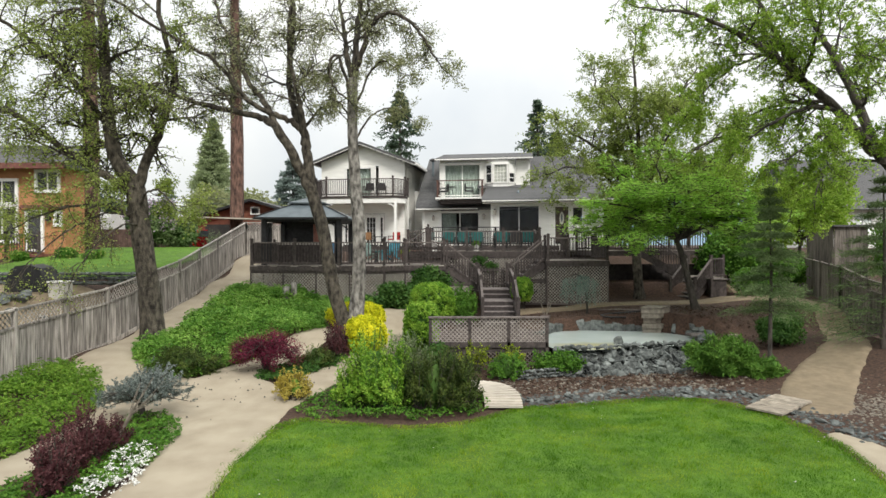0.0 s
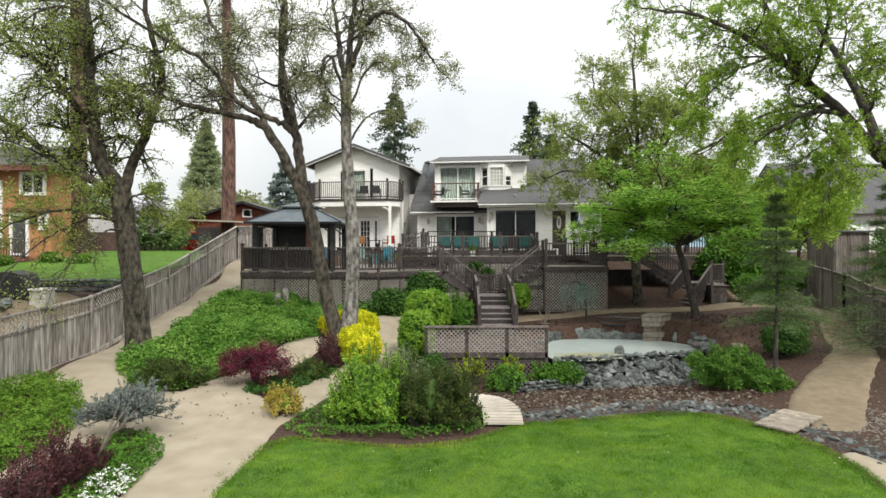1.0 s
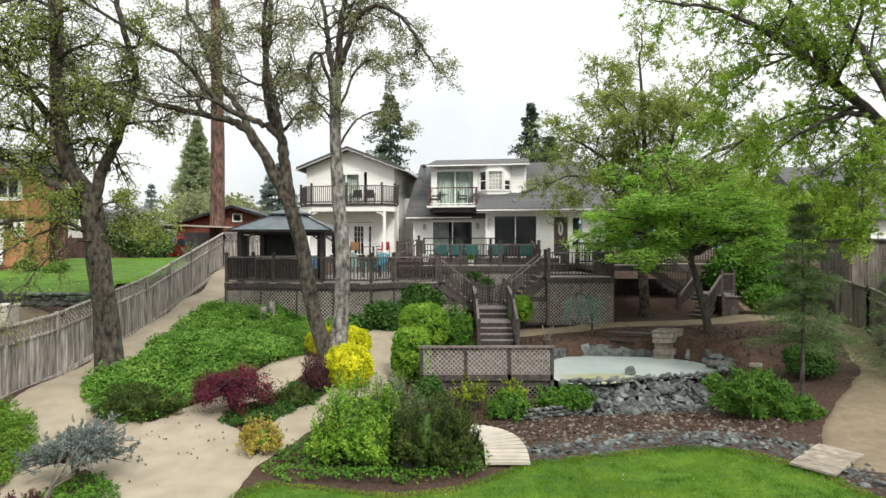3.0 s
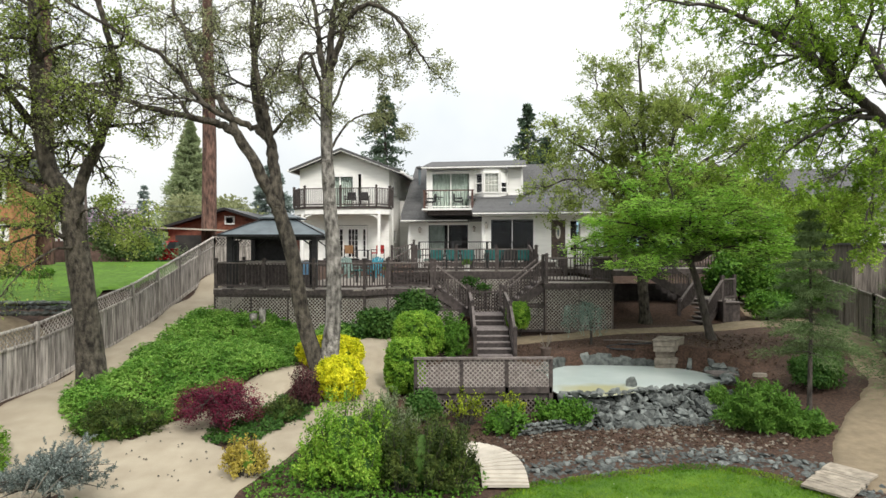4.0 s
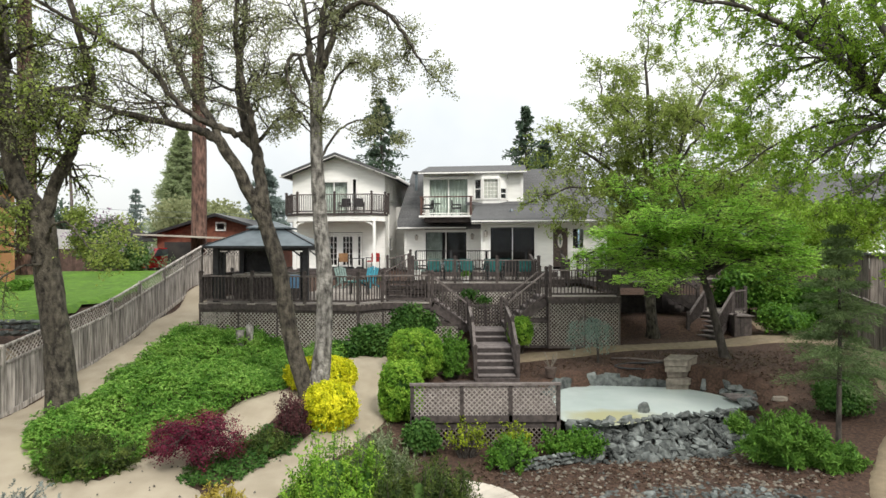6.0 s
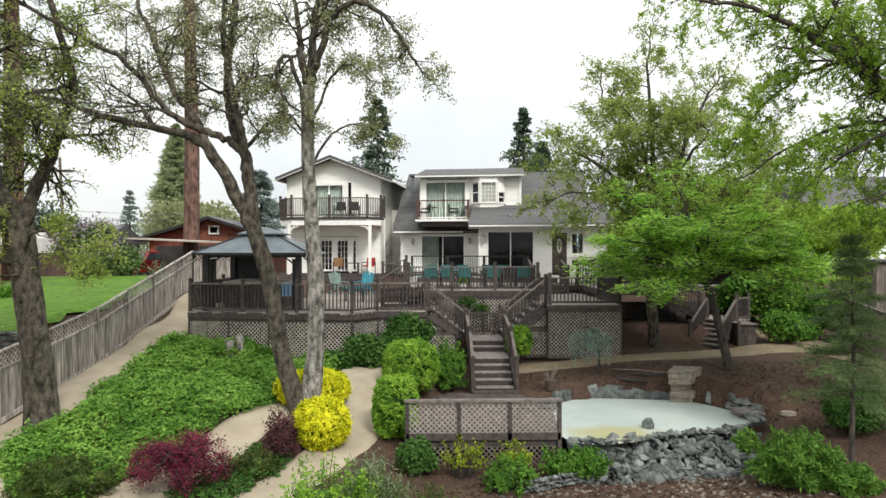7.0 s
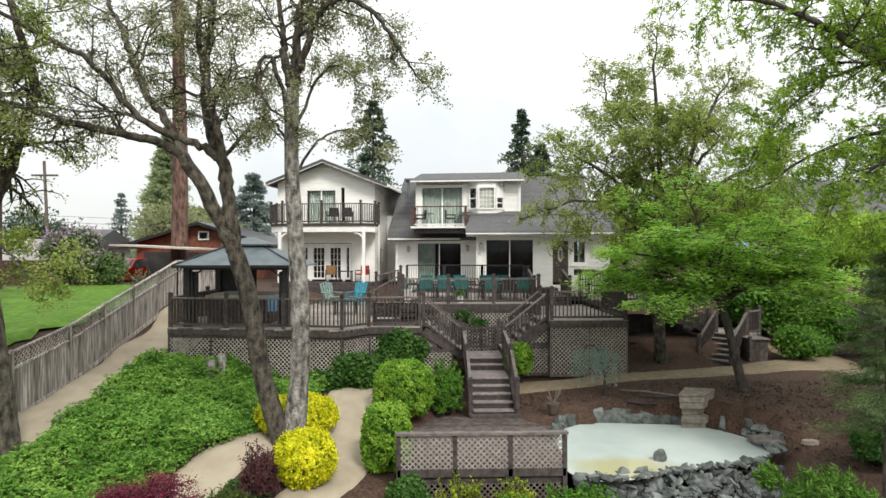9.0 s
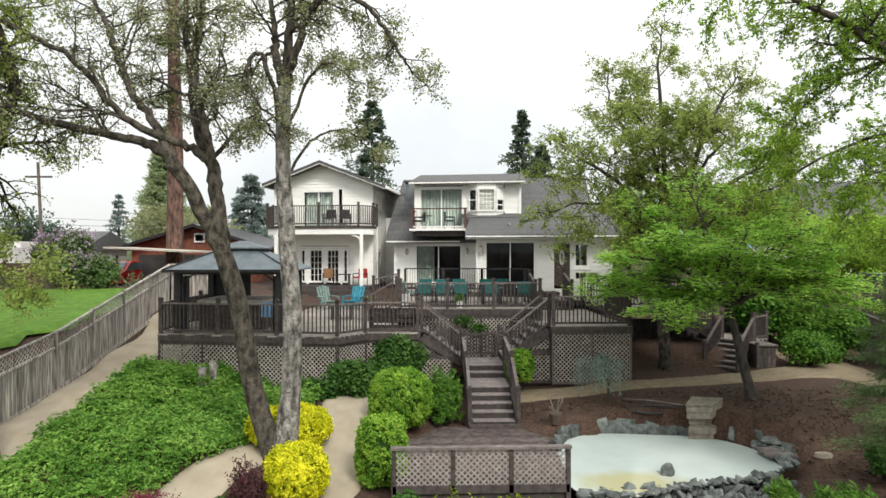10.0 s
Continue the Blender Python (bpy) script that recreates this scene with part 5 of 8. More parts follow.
# dry creek along the lawn
ck = thing("creek_stones", (5, 15, -0.1), "grey stones lining the dry creek bed beside the lawn", "stones")
CREEK = smooth_line([(1.9, 14.1), (2.9, 14.35), (4.3, 14.75), (5.6, 14.85), (6.7, 14.4), (7.4, 13.4), (7.75, 12.1), (7.9, 10.5), (7.8, 8.5)], 8)
for i in range(190):
    k = random.randrange(len(CREEK))
    x, y = CREEK[k][0] + random.gauss(0, 0.3), CREEK[k][1] + random.gauss(0, 0.22)
    stone(ck, x, y, gz(x, y) + 0.02, random.uniform(0.08, 0.28))
pv, pf = [], []
def pebbles(count, place, lo, hi):
    for i in range(count):
        x, y = place()
        s = random.uniform(lo, hi)
        z = gz(x, y) + s * 0.15
        b = len(pv)
        a0 = random.uniform(0, 6.28)
        for j in range(5):
            a = a0 + j * 1.2566
            pv.append((x + s * math.cos(a) * random.uniform(0.7, 1.1), y + s * math.sin(a) * random.uniform(0.7, 1.1), z))
        pv.append((x + random.uniform(-0.2, 0.2) * s, y, z + s * random.uniform(0.4, 0.8)))
        for j in range(5):
            pf.append((b + j, b + (j + 1) % 5, b + 5))
def near_creek():
    k = random.randrange(len(CREEK))
    return CREEK[k][0] + random.gauss(0, 0.4), CREEK[k][1] + random.gauss(0, 0.35)
pebbles(1500, near_creek, 0.02, 0.06)
pebbles(700, lambda: (random.uniform(1.5, 8.0), random.uniform(14.8, 17.2)), 0.02, 0.07)
pebbles(900, lambda: (random.gauss(9.6, 0.9), random.gauss(13.0, 0.8)), 0.015, 0.05)
half = len(pf) // 2 // 5 * 5
tagged(bulk("gravel", pv, pf[half:], "tanstone"), "pale tan gravel mixed into the creek bed", "gravel", kind="stuff")
tagged(bulk("pebbles", pv, pf[:half], "rock"), "grey pebbles and gravel in the dry creek bed", "gravel", kind="stuff")
# low stacked wall before the screen
lw = thing("stone_wall", (3, 16.6, 0), "low dry-stacked grey stone wall", "wall")
for i in range(26):
    for r in range(3):
        u = (i + (r % 2) * 0.5) / 26
        x, y = 2.1 + 2.2 * u, 16.3 + 0.9 * u
        stone(lw, x, y, gz(x, y) + 0.05 + 0.09 * r, random.uniform(0.16, 0.24), 0.15)

# wooden stack that feeds the pond
wf = thing("wooden_spillway", (7.85, 21.5, 0.5), "stacked weathered timber box spilling into the pond", "spillway")
def spill_course(name, z0, z1, grow, ahead):
    """One course of the skewed timber box; ahead pushes its front out over the water."""
    q = [(7.1 - grow, 21.1 - grow - ahead), (7.73 + grow, 21.05 - grow - ahead), (8.3 + grow, 21.6 + grow), (7.65 - grow, 21.8 + grow)]
    bm = prism(bmesh.new(), q, "z", z0, z1)
    bmesh.ops.bevel(bm, geom=bm.edges[:], offset=0.008, segments=1)
    part(name, bm, "plank", wf)
for i, (g, ahead) in enumerate(((0.0, 0.1), (0.03, 0.12), (-0.1, 0.0), (0.0, 0.0), (0.02, 0.0))):
    spill_course("timber", 0.47 + i * 0.175, 0.47 + i * 0.175 + 0.16, g, ahead)
spill_course("lid", 1.345, 1.395, 0.06, 0.0)
spill_course("foot", -0.1, 0.465, -0.1, 0.0)
pd = thing("plank_step", (8.65, 19.6, 0.6), "low weathered plank step at the pond edge", "step")
for i in range(5):
    bm = beam(bmesh.new(), (8.2, 19.86 - i * 0.13, 0.62), (8.82, 19.7 - i * 0.13, 0.65), 0.12, 0.05)
    part("plank", bm, "railcap", pd)
fs = thing("stone_slab", (9.55, 19.35, 0.6), "small flat pale stone on the bank", "stone")
bm = bmesh.new()
bmesh.ops.create_cone(bm, cap_ends=True, segments=9, radius1=0.2, radius2=0.17, depth=0.09, matrix=Matrix.Translation((9.55, 19.35, gz(9.55, 19.35) + 0.03)) @ Matrix.Diagonal((1.2, 0.7, 1, 1)))
part("slab", bm, "tanstone", fs)
bd = thing("boulder", (5.52, 18.6, 0.4), "upright grey boulder standing in the shallow water", "stone")
bm = bmesh.new()
for i in range(26):
    u = Vector((random.gauss(0, 1), random.gauss(0, 1), random.gauss(0, 1))).normalized()
    bm.verts.new(Vector((5.52, 18.6, 0.55)) + Vector((u.x * 0.17, u.y * 0.13, u.z * 0.24)) * random.uniform(0.9, 1.05))
bmesh.ops.convex_hull(bm, input=bm.verts[:])
bmesh.ops.bevel(bm, geom=bm.edges[:], offset=0.02, segments=1)
part("rock", bm, "rock", bd)
pt = thing("flower_pot", (3.75, 21.6, 0.75), "small terracotta pot with dry stems beside the stairs", "pot")
bm = bmesh.new()
bmesh.ops.create_cone(bm, cap_ends=True, segments=16, radius1=0.13, radius2=0.19, depth=0.3, matrix=Matrix.Translation((3.75, 21.6, 0.9)))
part("pot", bm, "darkpot", pt)
bm = bmesh.new()
for i in range(14):
    a = random.uniform(0, 6.28)
    beam(bm, (3.75, 21.6, 1.0), (3.75 + 0.2 * math.cos(a), 21.6 + 0.2 * math.sin(a), 1.25 + random.uniform(0, 0.3)), 0.012, 0.012)
part("stems", bm, "plank", pt)

# curved footbridge of pale boards from the lawn
fb = thing("footbridge", (1.3, 14, 0.05), "pale curved plank footbridge from the lawn", "bridge")
mid = smooth_line([(1.32, 12.9), (1.3, 13.7), (0.95, 14.4), (0.3, 14.95)], 6)
for i in range(len(mid) - 1):
    (xa, ya), (xb, yb) = mid[i], mid[i + 1]
    dx, dy = xb - xa, yb - ya
    L = math.hypot(dx, dy)
    z = 0.06 + 0.15 * math.sin(math.pi * (i + 0.5) / (len(mid) - 1))
    bm = bmesh.new()
    beam(bm, ((xa + xb) / 2 - dy / L * 0.42, (ya + yb) / 2 + dx / L * 0.42, z), ((xa + xb) / 2 + dy / L * 0.42, (ya + yb) / 2 - dx / L * 0.42, z), L * 0.995, 0.05)
    part("plank", bm, "concrete", fb)
pb = thing("plank_bridge", (7.6, 13.1, 0.08), "short weathered plank bridge over the dry creek", "bridge")
for i in range(12):
    t = (i + 0.5) / 12
    bm = bmesh.new()
    up_ = Vector((random.uniform(-0.02, 0.02), random.uniform(-0.02, 0.02), random.uniform(-0.003, 0.003)))
    a = Vector((6.6, 12.8, 0.08)).lerp(Vector((7.8, 13.85, 0.1)), t) + up_
    b = Vector((7.05, 12.2, 0.08)).lerp(Vector((8.25, 13.2, 0.1)), t) + up_
    beam(bm, a, b, 0.128, 0.04)
    part("plank", bm, "bridgewood", pb)
for a, b in (((6.7, 12.7, 0.03), (7.8, 13.7, 0.05)), ((7.0, 12.32, 0.03), (8.15, 13.3, 0.05))):
    part("bearer", beam(bmesh.new(), a, b, 0.09, 0.09), "deck", pb)

# ---- foliage ----
G1 = leaf_mat("bright groundcover leaves", (0.04, 0.12, 0.018), (0.145, 0.315, 0.045), (0.37, 0.56, 0.13), patch_scale=1.6, gain=1.3)
M["groundcover"] = G1
M["box"] = leaf_mat("light green box leaves", (0.04, 0.12, 0.014), (0.17, 0.34, 0.034), (0.43, 0.6, 0.09), patch_scale=2.5, gain=1.3)
M["yellow"] = leaf_mat("golden leaves", (0.17, 0.27, 0.012), (0.66, 0.65, 0.02), (0.95, 0.9, 0.06), patch_scale=3.0, gain=1.3)
M["maroon"] = leaf_mat("maroon leaves", (0.06, 0.009, 0.022), (0.155, 0.019, 0.045), (0.29, 0.055, 0.095))
M["darkmaroon"] = leaf_mat("dark purple leaves", (0.035, 0.012, 0.015), (0.085, 0.03, 0.034), (0.19, 0.085, 0.085))
M["spruce"] = leaf_mat("blue grey needles", (0.03, 0.042, 0.038), (0.14, 0.17, 0.155), (0.42, 0.47, 0.44), 0.15)
M["shrub"] = leaf_mat("mid green shrub leaves", (0.033, 0.10, 0.016), (0.09, 0.215, 0.026), (0.205, 0.37, 0.056))
M["juniper"] = leaf_mat("dark olive foliage", (0.018, 0.034, 0.01), (0.055, 0.088, 0.02), (0.17, 0.22, 0.05), patch_scale=4.0, gain=1.5)
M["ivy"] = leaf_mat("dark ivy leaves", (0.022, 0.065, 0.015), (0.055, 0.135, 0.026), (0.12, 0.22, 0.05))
M["lime"] = leaf_mat("yellow-green leaves", (0.10, 0.17, 0.012), (0.24, 0.32, 0.02), (0.42, 0.46, 0.04))
M["oakleaf"] = leaf_mat("young olive oak leaves", (0.17, 0.19, 0.085), (0.3, 0.325, 0.165), (0.47, 0.49, 0.28), 0.55)
M["oaklime"] = leaf_mat("fresh yellow-green oak leaves", (0.075, 0.17, 0.018), (0.29, 0.46, 0.055), (0.57, 0.7, 0.16), 0.54)
M["oakolive"] = leaf_mat("olive spring oak leaves", (0.11, 0.165, 0.033), (0.285, 0.365, 0.085), (0.5, 0.57, 0.18), 0.53)
M["mapleleaf"] = leaf_mat("bright green maple leaves", (0.13, 0.31, 0.04), (0.36, 0.61, 0.1), (0.62, 0.79, 0.22), 0.66)
M["needle"] = leaf_mat("dark conifer needles", (0.022, 0.05, 0.022), (0.045, 0.085, 0.036), (0.08, 0.13, 0.055), 0.1)
# needles lightened in colour to stand in for distance haze
M["farneedle"] = leaf_mat("far conifer needles with painted haze", (0.05, 0.085, 0.055), (0.085, 0.13, 0.085), (0.14, 0.19, 0.12), 0.25)
M["whiteflower"] = leaf_mat("white petals", (0.55, 0.55, 0.52), (0.75, 0.75, 0.72), (0.85, 0.85, 0.83), 0.2)
M["lilac"] = leaf_mat("pale lilac blossom", (0.24, 0.17, 0.24), (0.35, 0.27, 0.35), (0.48, 0.40, 0.47), 0.2)
M["grass"] = leaf_mat("grass blades", (0.042, 0.125, 0.005), (0.105, 0.235, 0.012), (0.3, 0.39, 0.04), 0.3, 0.55, 0.8, 2.1)
rng = np.random.default_rng(5)


def unit(v):
    return v / np.maximum(np.linalg.norm(v, axis=-1, keepdims=True), 1e-9)


def leaf_quads(P, D, size, width=0.38, jitter=0.3, N=None, wild=0.7):
    """Four-cornered leaves at P pointing along D; N is the way that their upper sides face."""
    n = len(P)
    D = unit(D)
    if N is None:
        S = unit(np.cross(D, rng.normal(size=(n, 3))))
        N = np.cross(D, S)
    else:
        N = unit(N + rng.normal(size=(n, 3)) * wild)
        D = unit(D - N * (D * N).sum(1)[:, None])
        S = np.cross(N, D)
    s = (size * rng.uniform(1 - jitter, 1 + jitter, n))[:, None]
    mid = P + D * s * 0.5 + N * s * 0.08
    V = np.stack([P, mid + S * s * width, P + D * s, mid - S * s * width], 1).reshape(-1, 3)
    F = np.arange(4 * n).reshape(n, 4)
    return V, F


def join(chunks):
    V, F, b = [], [], 0
    for v, f in chunks:
        V.append(v)
        F.append(f + b)
        b += len(v)
    return np.concatenate(V), np.concatenate(F)


def ball_points(n, c, r, shell=0.55, low=-0.5, seed=0, rough=0.22):
    """Points in the outer part of a lumpy ellipsoid, with outward directions."""
    u = unit(rng.normal(size=(n, 3)))
    u = u[u[:, 2] > low]
    bump = np.array([noise.noise(Vector(x * 2.3) + Vector((seed, c[0], c[1]))) for x in u])
    bump2 = np.array([noise.noise(Vector(x * 5.5) + Vector((seed, c[1], 3))) for x in u])
    k = (1 + rough * bump + rough * 0.6 * bump2) * (shell + (1 - shell) * rng.random(len(u)) ** 0.5)
    return np.array(c) + u * np.array(r) * k[:, None], u


def core(bm, c, r, s=0.82, low=-0.5, seed=0, rough=0.22):
    vs = bmesh.ops.create_icosphere(bm, subdivisions=2, radius=1)["verts"]
    for v in vs:
        b = noise.noise(v.co * 2.3 + Vector((seed, c[0], c[1])))
        q = v.co * s * (1 + rough * b)
        q.z = max(q.z, low)
        v.co = Vector(c) + Vector((q.x * r[0], q.y * r[1], q.z * r[2]))
    return bm


def lumpy(x, y, z, rx, ry, rz, k=8, s=0.5, seed=1):
    """One main mass with smaller lobes breaking its outline."""
    g = np.random.default_rng(int(abs(x * 97 + y * 131) + seed))
    out = [(x, y, z, rx * 0.86, ry * 0.86, rz * 0.86)]
    for i in range(k):
        a, e = g.uniform(0, 6.28), g.uniform(-0.35, 1.3)
        q = g.uniform(0.5, 0.68)
        f = s * g.uniform(0.75, 1.2)
        out.append((x + rx * q * math.cos(a) * math.cos(e), y + ry * q * math.sin(a) * math.cos(e), z + rz * q * math.sin(e), rx * f, ry * f, rz * f))
    return out


def shrub(name, blobs, n, size, material, label, category="shrub", group="", width=0.38, shell=0.6, inner="ivy", up=0.3, rough=0.22, cored=True, low=-0.6, stem=True, lobes=8, wild=0.75):
    """A bush: lumpy leaf masses over solid cores, mostly darker to paint the shade inside; blobs are (x, y, z, rx, ry,
    rz).
    """
    x, y, z, rx, ry, rz = blobs[0]
    base = gz(x, y)
    ob = thing(name, (x, y, base), label, category, group)
    if lobes:
        blobs = [q for b in blobs for q in lumpy(*b, lobes)]
    tot = sum(b[3] * b[4] for b in blobs)
    PP, UU = [], []
    inside = bmesh.new()
    for i, (bx, by, bz, brx, bry, brz) in enumerate(blobs):
        m = max(20, int(n * 1.5 * brx * bry / tot))
        P, U = ball_points(m, (bx, by, bz), (brx, bry, brz), shell, low, i * 3.1, rough)
        PP.append(P)
        UU.append(U)
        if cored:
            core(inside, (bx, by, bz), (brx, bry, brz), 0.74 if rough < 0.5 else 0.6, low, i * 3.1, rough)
    P, U = np.concatenate(PP), np.concatenate(UU)
    keep = P[:, 2] > base + 0.02
    P, U = P[keep], U[keep]
    D = rng.normal(size=U.shape) * 0.8 + U * 0.5 + np.array((0, 0, up))
    bulk("foliage", *leaf_quads(P, D, size, width, 0.35, U + np.array((0, 0, 0.55)), wild), material, ob)
    # solid core, usually in a darker leaf colour, stands in for inner shade
    if cored:
        part("inner_foliage", inside, inner, ob, smooth=True)
    else:
        inside.free()
    if stem:
        for k in range(3):
            bm = bmesh.new()
            beam(bm, (x + rng.uniform(-0.1, 0.1), y + rng.uniform(-0.1, 0.1), base - 0.05), (x + rng.uniform(-0.2, 0.2), y, z), 0.05, 0.05)
            part("stem", bm, "darkbark", ob)
    return ob


def clipped(name, x, y, rx, ry, h, tufts, leaf, material, label, group, square=3.0, inner="ivy", lift=0.02, uneven=0.07):
    """A shorn bush: short leafy shoots standing out all over a squared-off rounded body; its darker core paints the
    shade in the gaps between them.
    """
    base = gz(x, y)
    ob = thing(name, (x, y, base), label, "shrub", group)
    c, r = np.array((x, y, base + lift + h * 0.5)), np.array((rx, ry, h * 0.5))
    U = unit(rng.normal(size=(int(tufts * 1.25), 3)))
    U = U[U[:, 2] > -0.92]
    S = U / (np.abs(U) ** square).sum(1)[:, None] ** (1 / square)
    k = np.array([1 + uneven * noise.noise(Vector(u * 2.1) + Vector((x, y, 0))) + uneven * 0.8 * noise.noise(Vector(u * 5.0) + Vector((y, x, 2))) for u in U])
    A = unit(U + np.array((0, 0, 0.3)) + rng.normal(size=U.shape) * 0.3)
    B = c + S * r * (k * rng.uniform(0.86, 0.97, len(U)))[:, None]
    per = 26
    t = rng.random((len(U), per, 1))
    L = rng.uniform(0.06, 0.13, (len(U), 1, 1))
    P = B[:, None] + A[:, None] * L * t + rng.normal(size=(len(U), per, 3)) * 0.02
    D = A[:, None] * 0.6 + rng.normal(size=P.shape) * 0.7
    N = A[:, None] * 0.9 + rng.normal(size=P.shape) * 0.1
    P, D, N = P.reshape(-1, 3), D.reshape(-1, 3), N.reshape(-1, 3)
    keep = P[:, 2] > base + 0.02
    bulk("foliage", *leaf_quads(P[keep], D[keep], leaf, 0.36, 0.35, N[keep], 0.55), material, ob)
    # smooth darker core stands in for the shade between the shoots
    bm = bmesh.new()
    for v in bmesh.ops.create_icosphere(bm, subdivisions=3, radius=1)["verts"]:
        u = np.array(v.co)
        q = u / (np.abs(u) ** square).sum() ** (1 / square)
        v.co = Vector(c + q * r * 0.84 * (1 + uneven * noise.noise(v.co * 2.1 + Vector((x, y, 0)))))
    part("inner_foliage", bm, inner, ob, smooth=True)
    for q in range(3):
        part("stem", beam(bmesh.new(), (x + 0.08 * (q - 1), y + 0.05 * (q % 2), base - 0.05), (x + 0.12 * (q - 1), y, base + h * 0.5), 0.05, 0.05), "darkbark", ob)
    return ob


def spray_shrub(name, blobs, stems, per, leaf, material, label, category="shrub", group="", width=0.3, inner="ivy", core_s=0.55, reach=0.6, loose=0.05, low=-0.35, up=0.3, rough=0.5, lean=0.12):
    """An airy bush of many arching sprays that rise from the base, with leaves along their outer part."""
    x, y = blobs[0][:2]
    base = gz(x, y)
    ob = thing(name, (x, y, base), label, category, group)
    tot = sum(b[3] * b[4] for b in blobs)
    inside = bmesh.new()
    PP, DD, UU, W = [], [], [], []
    for i, (bx, by, bz, rx, ry, rz) in enumerate(blobs):
        m = max(12, int(stems * rx * ry / tot))
        E, U = ball_points(int(m * 1.5), (bx, by, bz), (rx, ry, rz), 0.72, low, i * 2.3 + bx, rough)
        R = np.column_stack([bx + 0.35 * (E[:, 0] - bx), by + 0.35 * (E[:, 1] - by), np.full(len(E), base)])
        K = R * 0.45 + E * 0.55 + np.array((0, 0, lean)) * rz + rng.normal(size=E.shape) * 0.03
        t = (1 - reach) + reach * rng.random((len(E), per, 1)) ** 0.8
        B = R[:, None] * (1 - t) ** 2 + 2 * K[:, None] * t * (1 - t) + E[:, None] * t * t
        T = unit(2 * (K - R)[:, None] * (1 - t) + 2 * (E - K)[:, None] * t)
        PP.append((B + rng.normal(size=B.shape) * loose * (1.25 - t)).reshape(-1, 3))
        DD.append((T * 0.75 + rng.normal(size=T.shape) * 0.6 + np.array((0, 0, up))).reshape(-1, 3))
        UU.append(np.repeat(U[:, None], per, 1).reshape(-1, 3))
        for q in range(0, len(E), max(1, len(E) // 45)):
            W.append(tube([R[q], R[q] * 0.3 + K[q] * 0.5 + E[q] * 0.2, E[q]], [0.012, 0.008, 0.003], 4))
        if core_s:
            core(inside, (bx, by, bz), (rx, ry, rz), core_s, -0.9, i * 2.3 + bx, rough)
    P, D, U = np.concatenate(PP), np.concatenate(DD), np.concatenate(UU)
    keep = P[:, 2] > base + 0.03
    P, D, U = P[keep], D[keep], U[keep]
    bulk("foliage", *leaf_quads(P, D, leaf, width, 0.35, U + np.array((0, 0, 0.5)), 0.9), material, ob)
    bulk("twigs", *join(W), "darkbark", ob, True)["kind"] = "stuff"
    # solid core fills the bush, usually darker to paint the shade inside
    if core_s:
        part("inner_foliage", inside, inner, ob, smooth=True)
    else:
        inside.free()
    return ob


def cover(name, outline, n, size, material, label, height=0.25, lumps=1.2, sheet="ivy", width=0.42, category="groundcover", lift=0.06):
    """A bed of low leafy plants inside an outline."""
    pts = np.array(smooth_line(outline, 6, True))
    lo, hi = pts.min(0), pts.max(0)
    inside, P = 0, []
    nxt = np.roll(pts, -1, 0)
    while len(P) < n:
        q = rng.uniform(lo, hi, (4 * n, 2))
        c = np.zeros(len(q), bool)
        for (xa, ya), (xb, yb) in zip(pts, nxt):
            cr = ((ya > q[:, 1]) != (yb > q[:, 1]))
            c ^= cr & (q[:, 0] < (xb - xa) * (q[:, 1] - ya) / ((yb - ya) or 1e-9) + xa)
        P.extend(q[c])
    P = np.array(P[:n])
    Z = np.array([gz(x, y) + height * (0.55 + 0.75 * noise.noise((x * lumps, y * lumps, 1)) + 0.5 * noise.noise((x * 2.3, y * 2.3, 2)) + 0.25 * noise.noise((x * 5, y * 5, 2))) for x, y in P])
    Z = Z * 1.0 + rng.uniform(-0.5, 0.25, n) * height * 0.6 + lift
    D = rng.normal(size=(n, 3))
    Q = np.column_stack([P, Z])
    m = int(n * 0.35)
    flat = leaf_quads(Q[:m], D[:m], size, width, 0.45, np.tile((0.0, -0.1, 1.0), (m, 1)), 0.8)
    # rosettes: leaves fanning out of shared crowns at uneven heights
    k = (n - m) // 11
    heads = Q[m:m + k].copy()
    heads[:, 2] += height * rng.uniform(-0.25, 0.55, k)
    R = np.repeat(heads, 11, 0)
    fan = rng.normal(size=R.shape) * np.array((1, 1, 0.35)) + np.array((0, 0, 0.45))
    scale = np.repeat(rng.uniform(0.7, 1.5, k), 11)
    tall = leaf_quads(R + rng.normal(size=R.shape) * 0.01, fan, size * 1.15 * scale, width * 0.55, 0.35, np.tile((0.0, 0.0, 1.0), (len(R), 1)) + fan * 0.3, 0.35)
    return tagged(bulk(name, *join([flat, tall]), material), label, category, kind="stuff")


def tube(path, r, sides=7, lump=0.0):
    """A tapered tube along a path; r is one radius for each point."""
    path, r = np.asarray(path, float), np.asarray(r, float)
    n = len(path)
    T = unit(np.gradient(path, axis=0))
    ref = np.array((0.31, 0.92, 0.24))
    A = unit(np.cross(T, ref))
    B = np.cross(T, A)
    a = np.arange(sides) * 2 * math.pi / sides
    rad = r[:, None] * (1 + lump * rng.normal(size=(n, sides)))
    V = path[:, None, :] + rad[..., None] * (np.cos(a)[None, :, None] * A[:, None, :] + np.sin(a)[None, :, None] * B[:, None, :])
    i, j = np.meshgrid(np.arange(n - 1), np.arange(sides), indexing="ij")
    k = (j + 1) % sides
    F = np.stack([i * sides + j, i * sides + k, (i + 1) * sides + k, (i + 1) * sides + j], -1).reshape(-1, 4)
    return V.reshape(-1, 3), F


